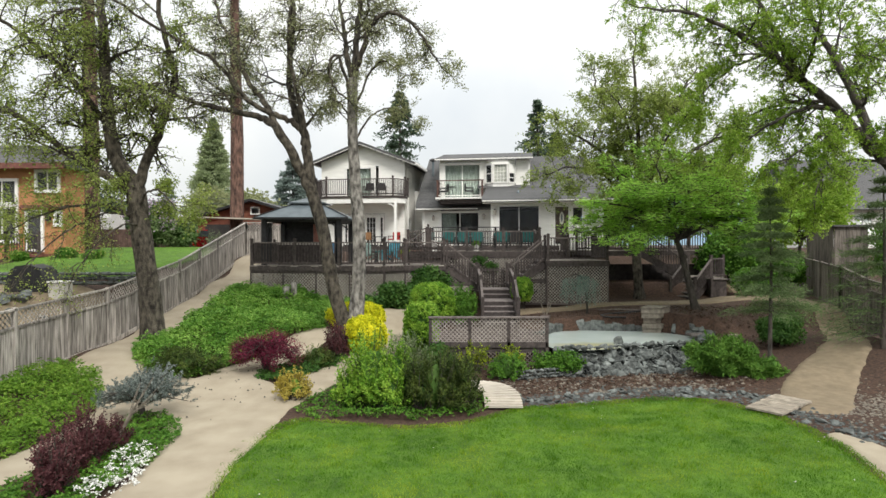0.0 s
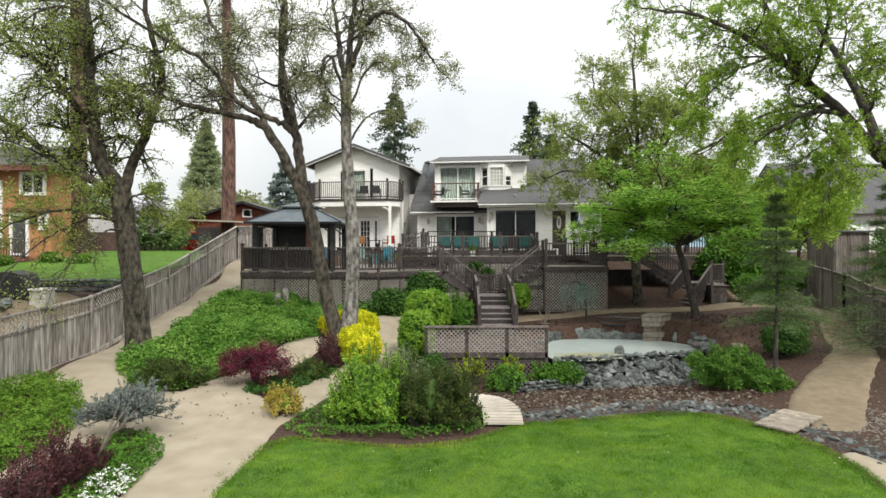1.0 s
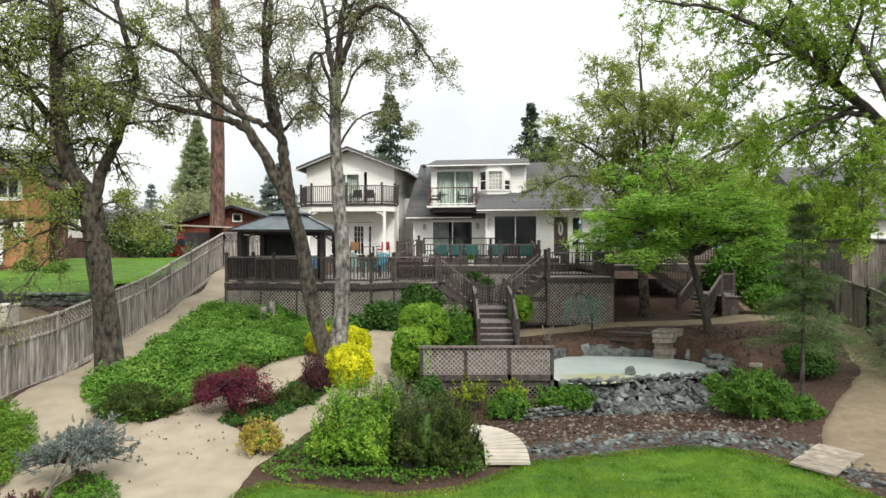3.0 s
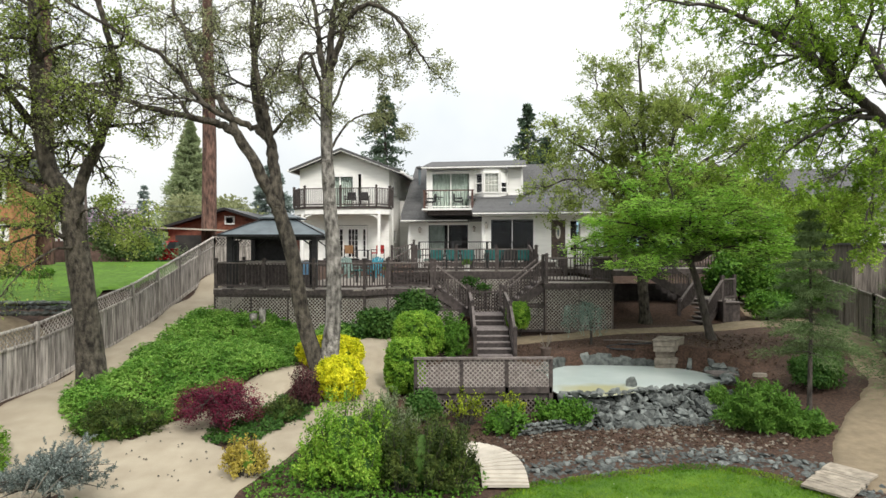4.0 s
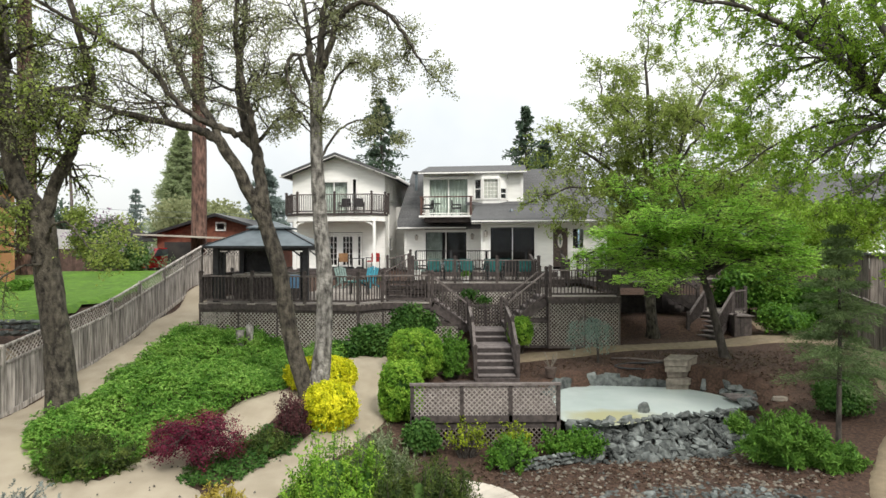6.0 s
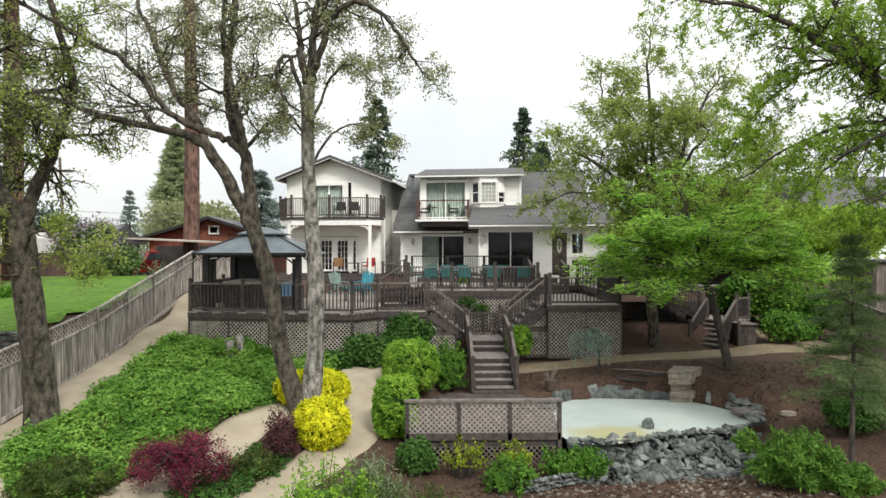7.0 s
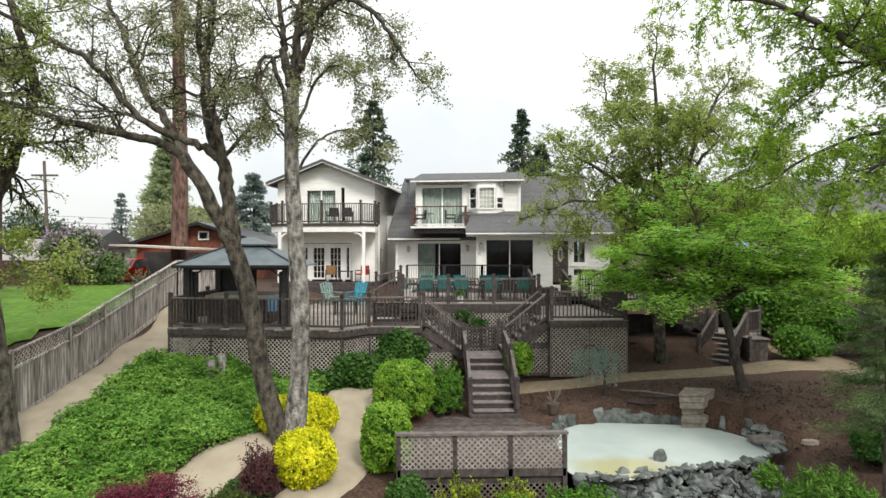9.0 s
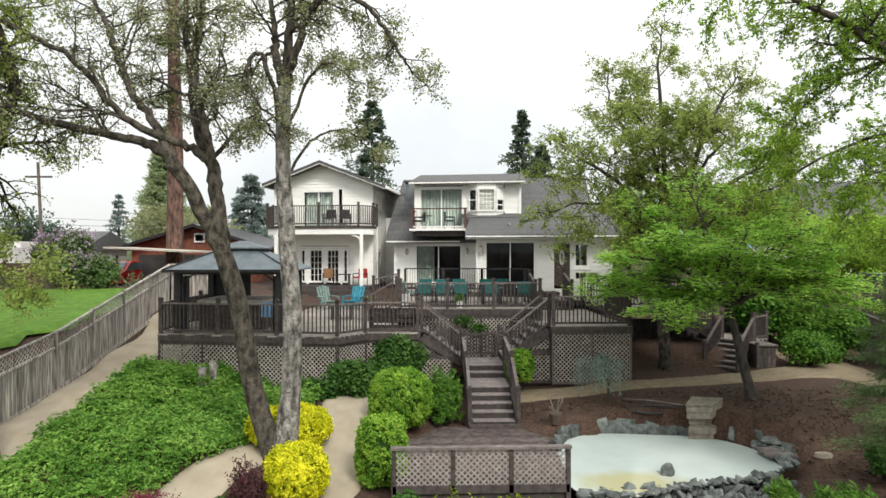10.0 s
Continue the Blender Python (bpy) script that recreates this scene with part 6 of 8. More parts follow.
class Growth:
    """Branches and leaves of one tree, gathered and then linked as parts."""

    def __init__(self, spread=0.55, droop=0.0, up=0.15, twist=0.35, leaf=0.09, per_twig=7, levels=3, ratio=0.55, kids=(6, 5, 4), leaf_spread=0.16, minlen=0.25, thin=0.45, stout=1.0, tuft=1, flat=1.0):
        self.stout, self.tuft, self.level_out = stout, tuft, np.array((1, 1, flat))
        self.spread, self.droop, self.up, self.twist = spread, droop, up, twist
        self.leaf, self.per_twig, self.levels, self.ratio, self.kids = leaf, per_twig, levels, ratio, kids
        self.leaf_spread, self.minlen, self.thin = leaf_spread, minlen, thin
        self.wood, self.limbs, self.P, self.D = [], [], [], []

    def limb(self, pts, r0, r1, sides=9, sprout=(0.35, 1.0), length=2.0, count=None, level=0):
        line = np.array(smooth_line(pts, 6))
        n = len(line)
        line[1:-1] += rng.normal(size=(n - 2, 3)) * 0.02
        r = (r0 + (r1 - r0) * (np.arange(n) / (n - 1)) ** 0.8) * self.stout
        self.wood.append(tube(line, r, sides, 0.05))
        k = self.kids[0] if count is None else count
        for i in range(k):
            t = sprout[0] + (sprout[1] - sprout[0]) * (i + rng.random()) / max(1, k)
            q = min(n - 2, int(t * (n - 1)))
            d = unit(line[q + 1] - line[q])
            self.grow(line[q], d, length * rng.uniform(0.6, 1.15), max(0.012, r[q] * 0.45), 1)
        if k:
            self.grow(line[-1], unit(line[-1] - line[-2]), length * 0.8, r1, 1, 0.15)
        self.limbs.append(self.wood)
        self.wood = []

    def grow(self, p, d, length, r, level, spread=None):
        s = self.spread if spread is None else spread
        side = unit(rng.normal(size=3) * self.level_out)
        side = unit(side - d * (side @ d))
        d = unit(d * (1 - s) + side * s + np.array((0, 0, self.up)))
        n = 6 if level < 2 else 4
        pts = [np.array(p)]
        for i in range(n):
            d = unit(d * (self.level_out if level > 1 else 1) + rng.normal(size=3) * self.level_out * self.twist * 0.5 + np.array((0, 0, -self.droop * (i + 1) / n)))
            pts.append(pts[-1] + d * length / n)
        pts = np.array(pts)
        rad = r * (1 - (1 - self.thin * 0.6) * np.arange(n + 1) / n)
        self.wood.append(tube(pts, rad, 5 if level < 2 else 3))
        last = level >= self.levels
        if level >= self.levels - 1:
            m = self.per_twig if last else max(2, self.per_twig // 2)
            t = rng.random(m) ** 0.7 * n
            i = np.minimum(t.astype(int), n - 1)
            base = pts[i] + (pts[i + 1] - pts[i]) * (t - i)[:, None]
            if self.tuft > 1:
                base = base[np.arange(m) // self.tuft * self.tuft]
            self.P.append(base + rng.normal(size=(m, 3)) * self.leaf_spread * 0.5)
            self.D.append(rng.normal(size=(m, 3)) * 0.8 + d * 0.5 + np.array((0, 0, 0.1 - self.droop)))
        if not last:
            k = self.kids[min(level, len(self.kids) - 1)]
            for j in range(k):
                t = 0.25 + 0.75 * (j + rng.random()) / k
                q = min(n - 1, int(t * n))
                self.grow(pts[q], unit(pts[q + 1] - pts[q]), length * self.ratio * rng.uniform(0.7, 1.2), max(0.006, r * 0.5), level + 1)

    def finish(self, ob, bark, leafmat, leaf_width=0.4, wild=1.1, palmate=False):
        for wood in self.limbs:
            bulk("limb", *join(wood), bark, ob, True)
        if self.P:
            P, D = np.concatenate(self.P), np.concatenate(self.D)
            up = np.tile((0.0, 0.0, 1.0), (len(P), 1))
            if palmate:
                # three pointed lobes fanning from one stalk
                D = unit(D * np.array((1, 1, 0.35)))
                side = unit(np.cross(D, up))
                lobes = [leaf_quads(P, D + side * f, self.leaf * g, leaf_width, 0.25, up, wild) for f, g in ((-1.1, 0.8), (0.0, 1.0), (1.1, 0.8))]
                bulk("crown", *join(lobes), leafmat, ob)
            else:
                bulk("crown", *leaf_quads(P, D, self.leaf, leaf_width, 0.35, up, wild), leafmat, ob)
        return ob


def trunk(ob, pts, r, bark, sides=14):
    """The main stem as a part of its own, flared at the root."""
    line = np.array(smooth_line(pts, 16))
    n = len(line)
    t = np.arange(n) / (n - 1)
    rad = r[0] + (r[1] - r[0]) * t + r[0] * 0.55 * np.exp(-t * 14)
    line[0, 2] -= 0.3
    V, F = tube(line, rad, 26, 0.012)
    C = np.repeat(line, 26, 0)
    out = V - C
    A = np.arctan2(out[:, 1], out[:, 0])
    k = np.array([0.07 * noise.noise((2.6 * math.cos(a), 2.6 * math.sin(a), 0.5 * c[2])) + 0.05 * noise.noise((6 * math.cos(a), 6 * math.sin(a), 1.3 * c[2])) + 0.06 * noise.noise((c[0], c[1], 1.5 * c[2])) for a, c in zip(A, C)])
    return bulk("trunk", C + out * (1 + k[:, None]), F, bark, ob, True)


# ---- trees ----
# twin-stemmed oak
t1 = thing("oak_tree", (-3.1, 19.3, gz(-3.1, 19.3)), "twin-stemmed oak with grey bark and sparse young leaves", "tree")
trunk(t1, [(-3.1, 19.3, 0.6), (-3.6, 19.3, 2.15), (-3.95, 19.3, 4.1), (-4.3, 19.3, 5.3)], (0.23, 0.19), "mossbark")
trunk(t1, [(-2.98, 19.27, 0.6), (-2.8, 19.3, 2.15), (-2.78, 19.35, 4.0), (-2.89, 19.35, 5.5), (-2.98, 19.3, 7.5), (-2.95, 19.3, 9.1)], (0.24, 0.15), "bark")
tg = Growth(spread=0.55, up=0.03, droop=0.10, stout=1.25, leaf=0.058, per_twig=12, levels=3, kids=(9, 7, 4), leaf_spread=0.13, twist=0.5)
tg.limb([(-4.3, 19.3, 5.3), (-4.9, 19.2, 6.58), (-5.5, 19.1, 7.57)], 0.15, 0.11, count=0)
tg.limb([(-5.5, 19.1, 7.57), (-6.0, 19.0, 7.8), (-6.7, 18.8, 7.92), (-7.8, 18.7, 8.16), (-9.0, 18.6, 8.54), (-10.1, 18.5, 8.83)], 0.10, 0.04, length=1.7, count=9)
tg.limb([(-5.5, 19.1, 7.57), (-5.8, 19.2, 8.25), (-6.4, 19.4, 9.0), (-6.86, 19.7, 9.92), (-7.23, 20, 10.67), (-7.7, 20.3, 11.4), (-8.0, 20.5, 12.6)], 0.09, 0.035, length=1.8)
tg.limb([(-4.7, 19.42, 7.5), (-5.2, 19.2, 7.8), (-5.95, 18.9, 8.05), (-6.48, 18.7, 8.55), (-7.16, 18.5, 9.4), (-8.5, 18.1, 10.15), (-10.0, 17.6, 11.1)], 0.09, 0.03, length=1.9, count=9)
tg.limb([(-4.3, 19.3, 5.3), (-4.44, 19.35, 6.28), (-4.56, 19.4, 7.2), (-4.9, 19.5, 8.03), (-5.12, 19.7, 9.0), (-5.2, 20, 10.1), (-5.12, 20.2, 11.4), (-5.2, 20.3, 12.8)], 0.155, 0.05, length=1.8, count=9)
tg.limb([(-4.56, 19.4, 6.9), (-4.6, 19.2, 7.8), (-4.75, 19.0, 8.7), (-4.9, 18.7, 9.8), (-4.7, 18.3, 11.2)], 0.09, 0.04, length=1.6)
tg.limb([(-2.95, 19.3, 9.0), (-3.2, 19.5, 9.95), (-3.3, 19.8, 10.7), (-3.53, 20.0, 12.0)], 0.10, 0.04, length=1.6)
tg.limb([(-2.95, 19.3, 9.0), (-2.62, 19.1, 9.95), (-2.32, 19.0, 10.7), (-1.7, 18.9, 11.1), (-1.0, 18.8, 10.7), (-0.5, 18.7, 10.0), (-0.2, 18.7, 9.5)], 0.085, 0.025, length=1.15, count=9)
tg.limb([(-2.95, 19.3, 9.0), (-2.85, 19.3, 10.3), (-2.77, 19.4, 11.3), (-2.62, 19.5, 12.6)], 0.10, 0.05, length=1.5)
tg.limb([(-2.95, 19.3, 7.6), (-3.3, 19.0, 9.6), (-3.65, 18.9, 9.5), (-3.55, 18.9, 8.8), (-3.1, 18.9, 8.35)], 0.05, 0.02, length=1.0, count=5, sprout=(0.4, 1))
tg.limb([(-2.9, 19.3, 8.2), (-2.4, 19.2, 9.2), (-1.9, 19.1, 9.6), (-1.4, 19.1, 9.2)], 0.035, 0.012, length=0.9, count=6, sprout=(0.3, 1))
tg.limb([(-2.95, 19.3, 7.4), (-3.3, 19.5, 8.2), (-3.7, 19.6, 8.5), (-4.0, 19.7, 8.3)], 0.03, 0.012, length=0.8, count=4, sprout=(0.3, 1))
tg.limb([(-2.9, 19.3, 7.0), (-2.4, 19.4, 7.9), (-1.7, 19.5, 8.2), (-1.1, 19.5, 7.8)], 0.03, 0.012, length=0.7, count=3, sprout=(0.2, 1))
tg.finish(t1, "mossbark", "oakleaf")

# oak by the fence
t2 = thing("oak_tree", (-9.4, 18.9, gz(-9.4, 18.9)), "forked oak with dark mossy limbs and sparse olive leaves", "tree")
trunk(t2, [(-9.35, 18.9, 0.42), (-9.5, 18.9, 2.46), (-9.78, 18.9, 4.46), (-9.9, 18.9, 5.55)], (0.34, 0.27), "mossbark")
tg = Growth(spread=0.58, up=0.0, droop=0.16, stout=1.15, leaf=0.066, per_twig=16, levels=3, kids=(9, 8, 5), twist=0.55, leaf_spread=0.14)
tg.limb([(-9.9, 18.9, 5.4), (-10.6, 18.9, 6.8), (-10.83, 18.9, 8.64), (-10.97, 19, 10.27), (-11.14, 19, 12.2)], 0.24, 0.1, length=2.2, count=12, sprout=(0.15, 1))
tg.limb([(-9.85, 18.9, 5.4), (-9.44, 18.9, 6.55), (-8.89, 18.8, 7.82), (-8.52, 18.7, 9.0), (-8.79, 18.5, 10.4), (-8.9, 18.4, 11.8)], 0.16, 0.05, length=1.9, count=10, sprout=(0.25, 1))
tg.limb([(-9.9, 18.9, 5.3), (-10.8, 18.7, 5.9), (-11.9, 18.5, 6.65), (-13.2, 18.3, 7.65), (-14.3, 18.2, 7.95)], 0.13, 0.05, length=2.0, count=10, sprout=(0.2, 1))
tg.limb([(-9.8, 18.8, 4.5), (-10.5, 18.3, 4.9), (-11.4, 17.8, 4.8), (-12.3, 17.4, 4.4)], 0.06, 0.02, length=1.6, count=8, sprout=(0.2, 1))
tg.limb([(-9.7, 18.8, 4.8), (-9.3, 18.4, 5.3), (-8.7, 18.1, 5.3), (-8.2, 17.9, 4.8)], 0.04, 0.015, length=1.0, count=3, sprout=(0.2, 1))
tg.limb([(-10.7, 18.9, 7.4), (-11.6, 18.4, 8.8), (-12.6, 18.0, 9.9), (-13.6, 17.6, 10.6)], 0.10, 0.04, length=2.1, count=9, sprout=(0.2, 1))
tg.finish(t2, "mossbark", "oakolive")
tg = Growth(spread=0.5, up=-0.05, droop=0.3, leaf=0.058, per_twig=3, levels=3, kids=(7, 6, 4), twist=0.4, leaf_spread=0.2)
tg.limb([(-9.8, 18.8, 4.6), (-10.4, 18.0, 4.6), (-11.2, 17.3, 4.0), (-12.0, 16.8, 3.0)], 0.045, 0.015, 7, (0.25, 1), 1.1, 5)
tg.limb([(-9.7, 18.7, 4.3), (-9.9, 17.9, 4.2), (-10.3, 17.2, 3.5), (-10.6, 16.7, 2.6)], 0.04, 0.012, 7, (0.35, 1), 1.0, 5)
tg.finish(t2, "mossbark", "oakolive")

# bright maple beside the pond
t3 = thing("maple_tree", (9.66, 22.5, gz(9.66, 22.5)), "slender leaning maple with a layered bright green crown", "tree")
trunk(t3, [(9.66, 22.5, 1.1), (9.35, 22.5, 2.3), (9.1, 22.5, 3.3), (8.75, 22.6, 4.3)], (0.13, 0.09), "darkbark", 10)
tg = Growth(spread=0.6, up=0.0, droop=0.12, leaf=0.115, per_twig=5, levels=3, kids=(6, 6, 5), twist=0.3, leaf_spread=0.14, ratio=0.6, flat=0.3)
for e in ((7.6, 22.2, 5.6), (6.3, 22.4, 5.2), (7.0, 23.6, 6.6), (8.4, 23.4, 6.9), (9.6, 22.4, 6.2), (10.4, 23.0, 5.2), (8.4, 21.4, 5.2), (6.4, 23.4, 4.4), (8.0, 21.9, 4.2), (11.2, 22.3, 4.6), (10.6, 22.0, 5.8), (5.7, 22.8, 4.7), (11.7, 22.4, 5.4), (12.2, 22.7, 4.5), (11.3, 21.5, 4.1), (6.9, 21.6, 3.9)):
    m = Vector((8.9, 22.55, 3.9)).lerp(Vector(e), 0.5) + Vector((0, 0, 0.35))
    tg.limb([(8.95, 22.55, 3.8), tuple(m), e], 0.06, 0.025, 7, (0.3, 1.0), 1.3, 7)
tg.finish(t3, "darkbark", "mapleleaf", 0.24, 0.28, True)

# big oak behind it
t4 = thing("oak_tree", (8.8, 26.4, gz(8.8, 26.4)), "spreading oak with olive green spring leaves", "tree")
trunk(t4, [(8.8, 26.4, 1.3), (8.7, 26.5, 3.2), (8.9, 26.6, 5.2)], (0.2, 0.18), "mossbark")
tg = Growth(spread=0.58, up=0.03, droop=0.10, leaf=0.085, per_twig=20, levels=3, kids=(9, 8, 5), twist=0.55, leaf_spread=0.1, ratio=0.56, tuft=4)
for e, r in (((5.6, 26.0, 8.6), 0.12), ((7.0, 27.2, 11.0), 0.12), ((8.6, 26.6, 12.3), 0.14), ((11.2, 26.8, 11.2), 0.13), ((12.8, 26.2, 8.6), 0.13), ((10.2, 25.2, 9.0), 0.1), ((7.6, 25.0, 9.4), 0.1), ((5.2, 25.6, 7.0), 0.08), ((11.8, 25.2, 6.6), 0.09)):
    m = Vector((8.9, 26.6, 5.6)).lerp(Vector(e), 0.5) + Vector((0, 0, 0.5))
    tg.limb([(8.9, 26.6, 4.8), tuple(m), e], r, 0.04, 7, (0.25, 1.0), 1.9, 9)
tg.finish(t4, "darkbark", "oakolive", 0.32)

# oak reaching in from the east
t5 = thing("oak_tree", (15.4, 17.5, gz(15.4, 17.5)), "large oak leaning over the garden with fresh yellow-green leaves", "tree")
trunk(t5, [(15.4, 17.5, 0.8), (15.2, 17.5, 2.8), (14.4, 17.4, 4.6), (13.4, 17.3, 5.7), (12.6, 17.2, 6.4)], (0.32, 0.16), "darkbark")
tg = Growth(spread=0.55, up=0.0, droop=0.12, leaf=0.064, per_twig=20, levels=3, kids=(9, 7, 5), twist=0.6, leaf_spread=0.05, ratio=0.54, tuft=4)
tg.limb([(12.6, 17.2, 6.3), (11.42, 17.2, 7.63), (10.42, 17.2, 8.43), (9.42, 17.0, 9.14), (8.36, 16.9, 9.71), (7.15, 16.8, 10.2), (6.0, 16.8, 10.35)], 0.17, 0.03, length=1.6, count=20, sprout=(0.15, 1))
tg.limb([(11.6, 17.2, 7.5), (10.64, 17.0, 7.6), (9.5, 16.8, 7.15), (8.5, 16.7, 6.5)], 0.08, 0.02, length=1.4, count=11, sprout=(0.2, 1))
tg.limb([(10.42, 17.2, 8.43), (9.88, 17.4, 9.74), (9.4, 17.6, 10.9), (8.9, 17.8, 11.9)], 0.1, 0.03, length=1.6, count=10, sprout=(0.2, 1))
tg.limb([(11.9, 17.1, 7.1), (10.7, 16.4, 6.6), (10.3, 16.0, 5.7), (9.9, 15.7, 4.9)], 0.05, 0.015, length=1.1, count=8, sprout=(0.3, 1))
tg.limb([(12.6, 17.2, 6.4), (12.3, 17.8, 8.4), (11.7, 18.4, 10.3), (11.3, 18.9, 12.0)], 0.16, 0.05, length=2.0, count=11, sprout=(0.2, 1))
tg.limb([(12.8, 17.2, 6.0), (12.6, 16.4, 7.8), (12.0, 15.6, 9.2), (11.2, 15.0, 10.2)], 0.12, 0.04, length=1.8, count=11, sprout=(0.2, 1))
tg.limb([(11.42, 17.2, 7.63), (10.6, 18.2, 8.0), (9.7, 19.2, 7.7), (8.9, 20.0, 7.0)], 0.07, 0.02, length=1.5, count=10, sprout=(0.2, 1))
tg.limb([(12.6, 17.2, 6.4), (11.6, 16.6, 6.9), (10.4, 16.3, 6.6), (9.4, 16.2, 5.9)], 0.06, 0.015, length=1.4, count=11, sprout=(0.25, 1))
tg.limb([(13.0, 17.2, 6.0), (12.3, 17.9, 6.2), (11.5, 18.4, 5.6), (11.0, 18.6, 4.7)], 0.05, 0.012, length=1.2, count=5, sprout=(0.25, 1))
tg.limb([(9.42, 17.0, 9.14), (8.6, 17.4, 8.9), (7.8, 17.6, 8.2), (7.3, 17.7, 7.5)], 0.05, 0.012, length=1.2, count=9, sprout=(0.2, 1))
tg.limb([(10.42, 17.2, 8.43), (10.3, 16.2, 9.4), (9.8, 15.4, 10.0), (8.9, 14.8, 10.2)], 0.06, 0.015, length=1.4, count=10, sprout=(0.2, 1))
tg.finish(t5, "darkbark", "oaklime", 0.3)

# ---- garden plants ----
M["wickerleaf"] = leaf_mat("dry brown leaves", (0.04, 0.025, 0.017), (0.08, 0.05, 0.035), (0.16, 0.115, 0.08), 0.1)
M["clump"] = leaf_mat("deep green strap leaves", (0.035, 0.1, 0.018), (0.1, 0.22, 0.032), (0.22, 0.38, 0.07))
M["sage"] = leaf_mat("grey green sage leaves", (0.09, 0.13, 0.06), (0.17, 0.22, 0.11), (0.29, 0.33, 0.20), 0.2)
M["bluegreen"] = leaf_mat("blue green drooping needles", (0.10, 0.15, 0.125), (0.19, 0.26, 0.215), (0.31, 0.38, 0.32), 0.3)
M["lowgreen"] = leaf_mat("yellowish low leaves", (0.045, 0.11, 0.012), (0.13, 0.26, 0.028), (0.29, 0.42, 0.065))
cover("groundcover", [(-8.6, 16.3), (-7.4, 15.2), (-6.5, 15.3), (-6.05, 16.2), (-5.15, 18.1), (-4.42, 19.1), (-3.75, 20.1), (-3.1, 21.6), (-2.8, 23.4), (-5.0, 24.1), (-8.0, 24.6), (-9.0, 25.6), (-8.95, 22), (-8.75, 19.6), (-9.1, 17.6)],
      150000, 0.058, "groundcover", "thick bright green leafy groundcover on the slope", 0.34, 1.1)
cover("groundcover", [(-8.2, 14.1), (-7.4, 12.3), (-7.35, 9.9), (-8.2, 6.5), (-10.4, 8), (-10.4, 15.0), (-9.6, 15.3)], 60000, 0.046, "lowgreen", "bright green leafy groundcover beside the fence", 0.3, 1.3)
cover("groundcover", [(-6.25, 12.3), (-5.3, 11.75), (-4.85, 10.4), (-4.95, 8.3), (-5.4, 6.5), (-6.5, 7.5), (-6.45, 9.6), (-6.6, 11.2)], 17000, 0.045, "shrub", "low green groundcover round the dwarf spruce", 0.12, 1.5)
cover("groundcover", [(-3.15, 12.45), (-1, 12.05), (0.3, 12.25), (1.0, 12.85), (0.7, 14.0), (0, 14.6), (-2.2, 14.9), (-2.9, 13.8)], 8500, 0.05, "shrub", "ivy groundcover under the shrubs beside the lawn", 0.12, 1.6)
cover("groundcover", [(-4.9, 15.2), (-3.9, 14.7), (-3.3, 15.9), (-2.9, 16.9), (-3.4, 17.9), (-4.3, 17.2)], 4500, 0.06, "ivy", "dark low groundcover under the red maple", 0.1, 1.6)
cover("groundcover", [(1.6, 26.0), (0.2, 24.4), (-2.2, 23.3), (-2.6, 23.8), (-1.5, 24.6)], 3000, 0.1, "ivy", "dark ivy under the deck edge", 0.2, 1.3)
cover("flowers", [(-5.25, 10.1), (-4.95, 10.15), (-4.7, 9.2), (-4.55, 8.4), (-5.15, 8.1), (-5.3, 9.0)], 1300, 0.034, "whiteflower", "patch of small white flowers", 0.16, 2.0, category="flowers", lift=0.1)
cover("fallen_leaves", [(2.0, 15.2), (4.5, 15.5), (7.0, 15.8), (7.2, 17.0), (3.5, 16.8), (1.8, 16.2)], 700, 0.05, "wickerleaf", "dry fallen leaves on the mulch", 0.02, 2.0, category="leaves", lift=0.01)

clipped("hedge_shrub", -0.72, 18.85, 0.48, 0.46, 1.4, 850, 0.05, "box", "clipped upright box shrub beside the platform", "box shrubs", 4.0)
clipped("hedge_shrub", -0.42, 21.6, 0.77, 0.7, 1.38, 1300, 0.05, "box", "large clipped box shrub beside the stairs", "box shrubs", 2.9)
clipped("hedge_shrub", 3.24, 24.35, 0.37, 0.36, 0.86, 400, 0.052, "box", "small clipped box shrub at the stair foot", "box shrubs", 3.2, lift=0.42)
spray_shrub("shrub", [(0.75, 22.4, 1.15, 0.55, 0.5, 0.95)], 260, 34, 0.085, "shrub", "loose dark green shrub beside the stairs", width=0.2, core_s=0.6)
clipped("golden_shrub", -2.38, 17.9, 0.6, 0.58, 1.02, 800, 0.05, "yellow", "rounded brilliant yellow shrub beside the path", "golden shrubs", 2.3, "lime")
clipped("golden_shrub", -3.0, 20.1, 0.95, 0.62, 0.88, 1150, 0.05, "yellow", "wide brilliant yellow shrub behind the oak", "golden shrubs", 2.4, "lime")
spray_shrub("barberry", [(-3.15, 17.25, 0.75, 0.42, 0.4, 0.7)], 130, 26, 0.05, "darkmaroon", "upright dark purple barberry", inner="darkmaroon", core_s=0.4)
spray_shrub("barberry", [(-5.85, 9.55, 0.4, 0.42, 0.5, 0.72), (-5.85, 8.95, 0.4, 0.36, 0.48, 0.62), (-5.65, 8.45, 0.32, 0.28, 0.38, 0.5), (-5.85, 10.3, 0.3, 0.33, 0.4, 0.4)], 400, 32, 0.042, "darkmaroon", "spreading dark purple barberry beside white flowers", inner="darkmaroon", core_s=0.35)
spray_shrub("juniper", [(-6.95, 15.7, 0.42, 0.9, 0.72, 0.6)], 330, 34, 0.075, "juniper", "low dusky green juniper at the bed corner", width=0.14)
spray_shrub("juniper", [(-3.55, 16.6, 0.36, 0.52, 0.44, 0.4)], 150, 26, 0.07, "juniper", "low dusky green shrub under the maple", width=0.14)
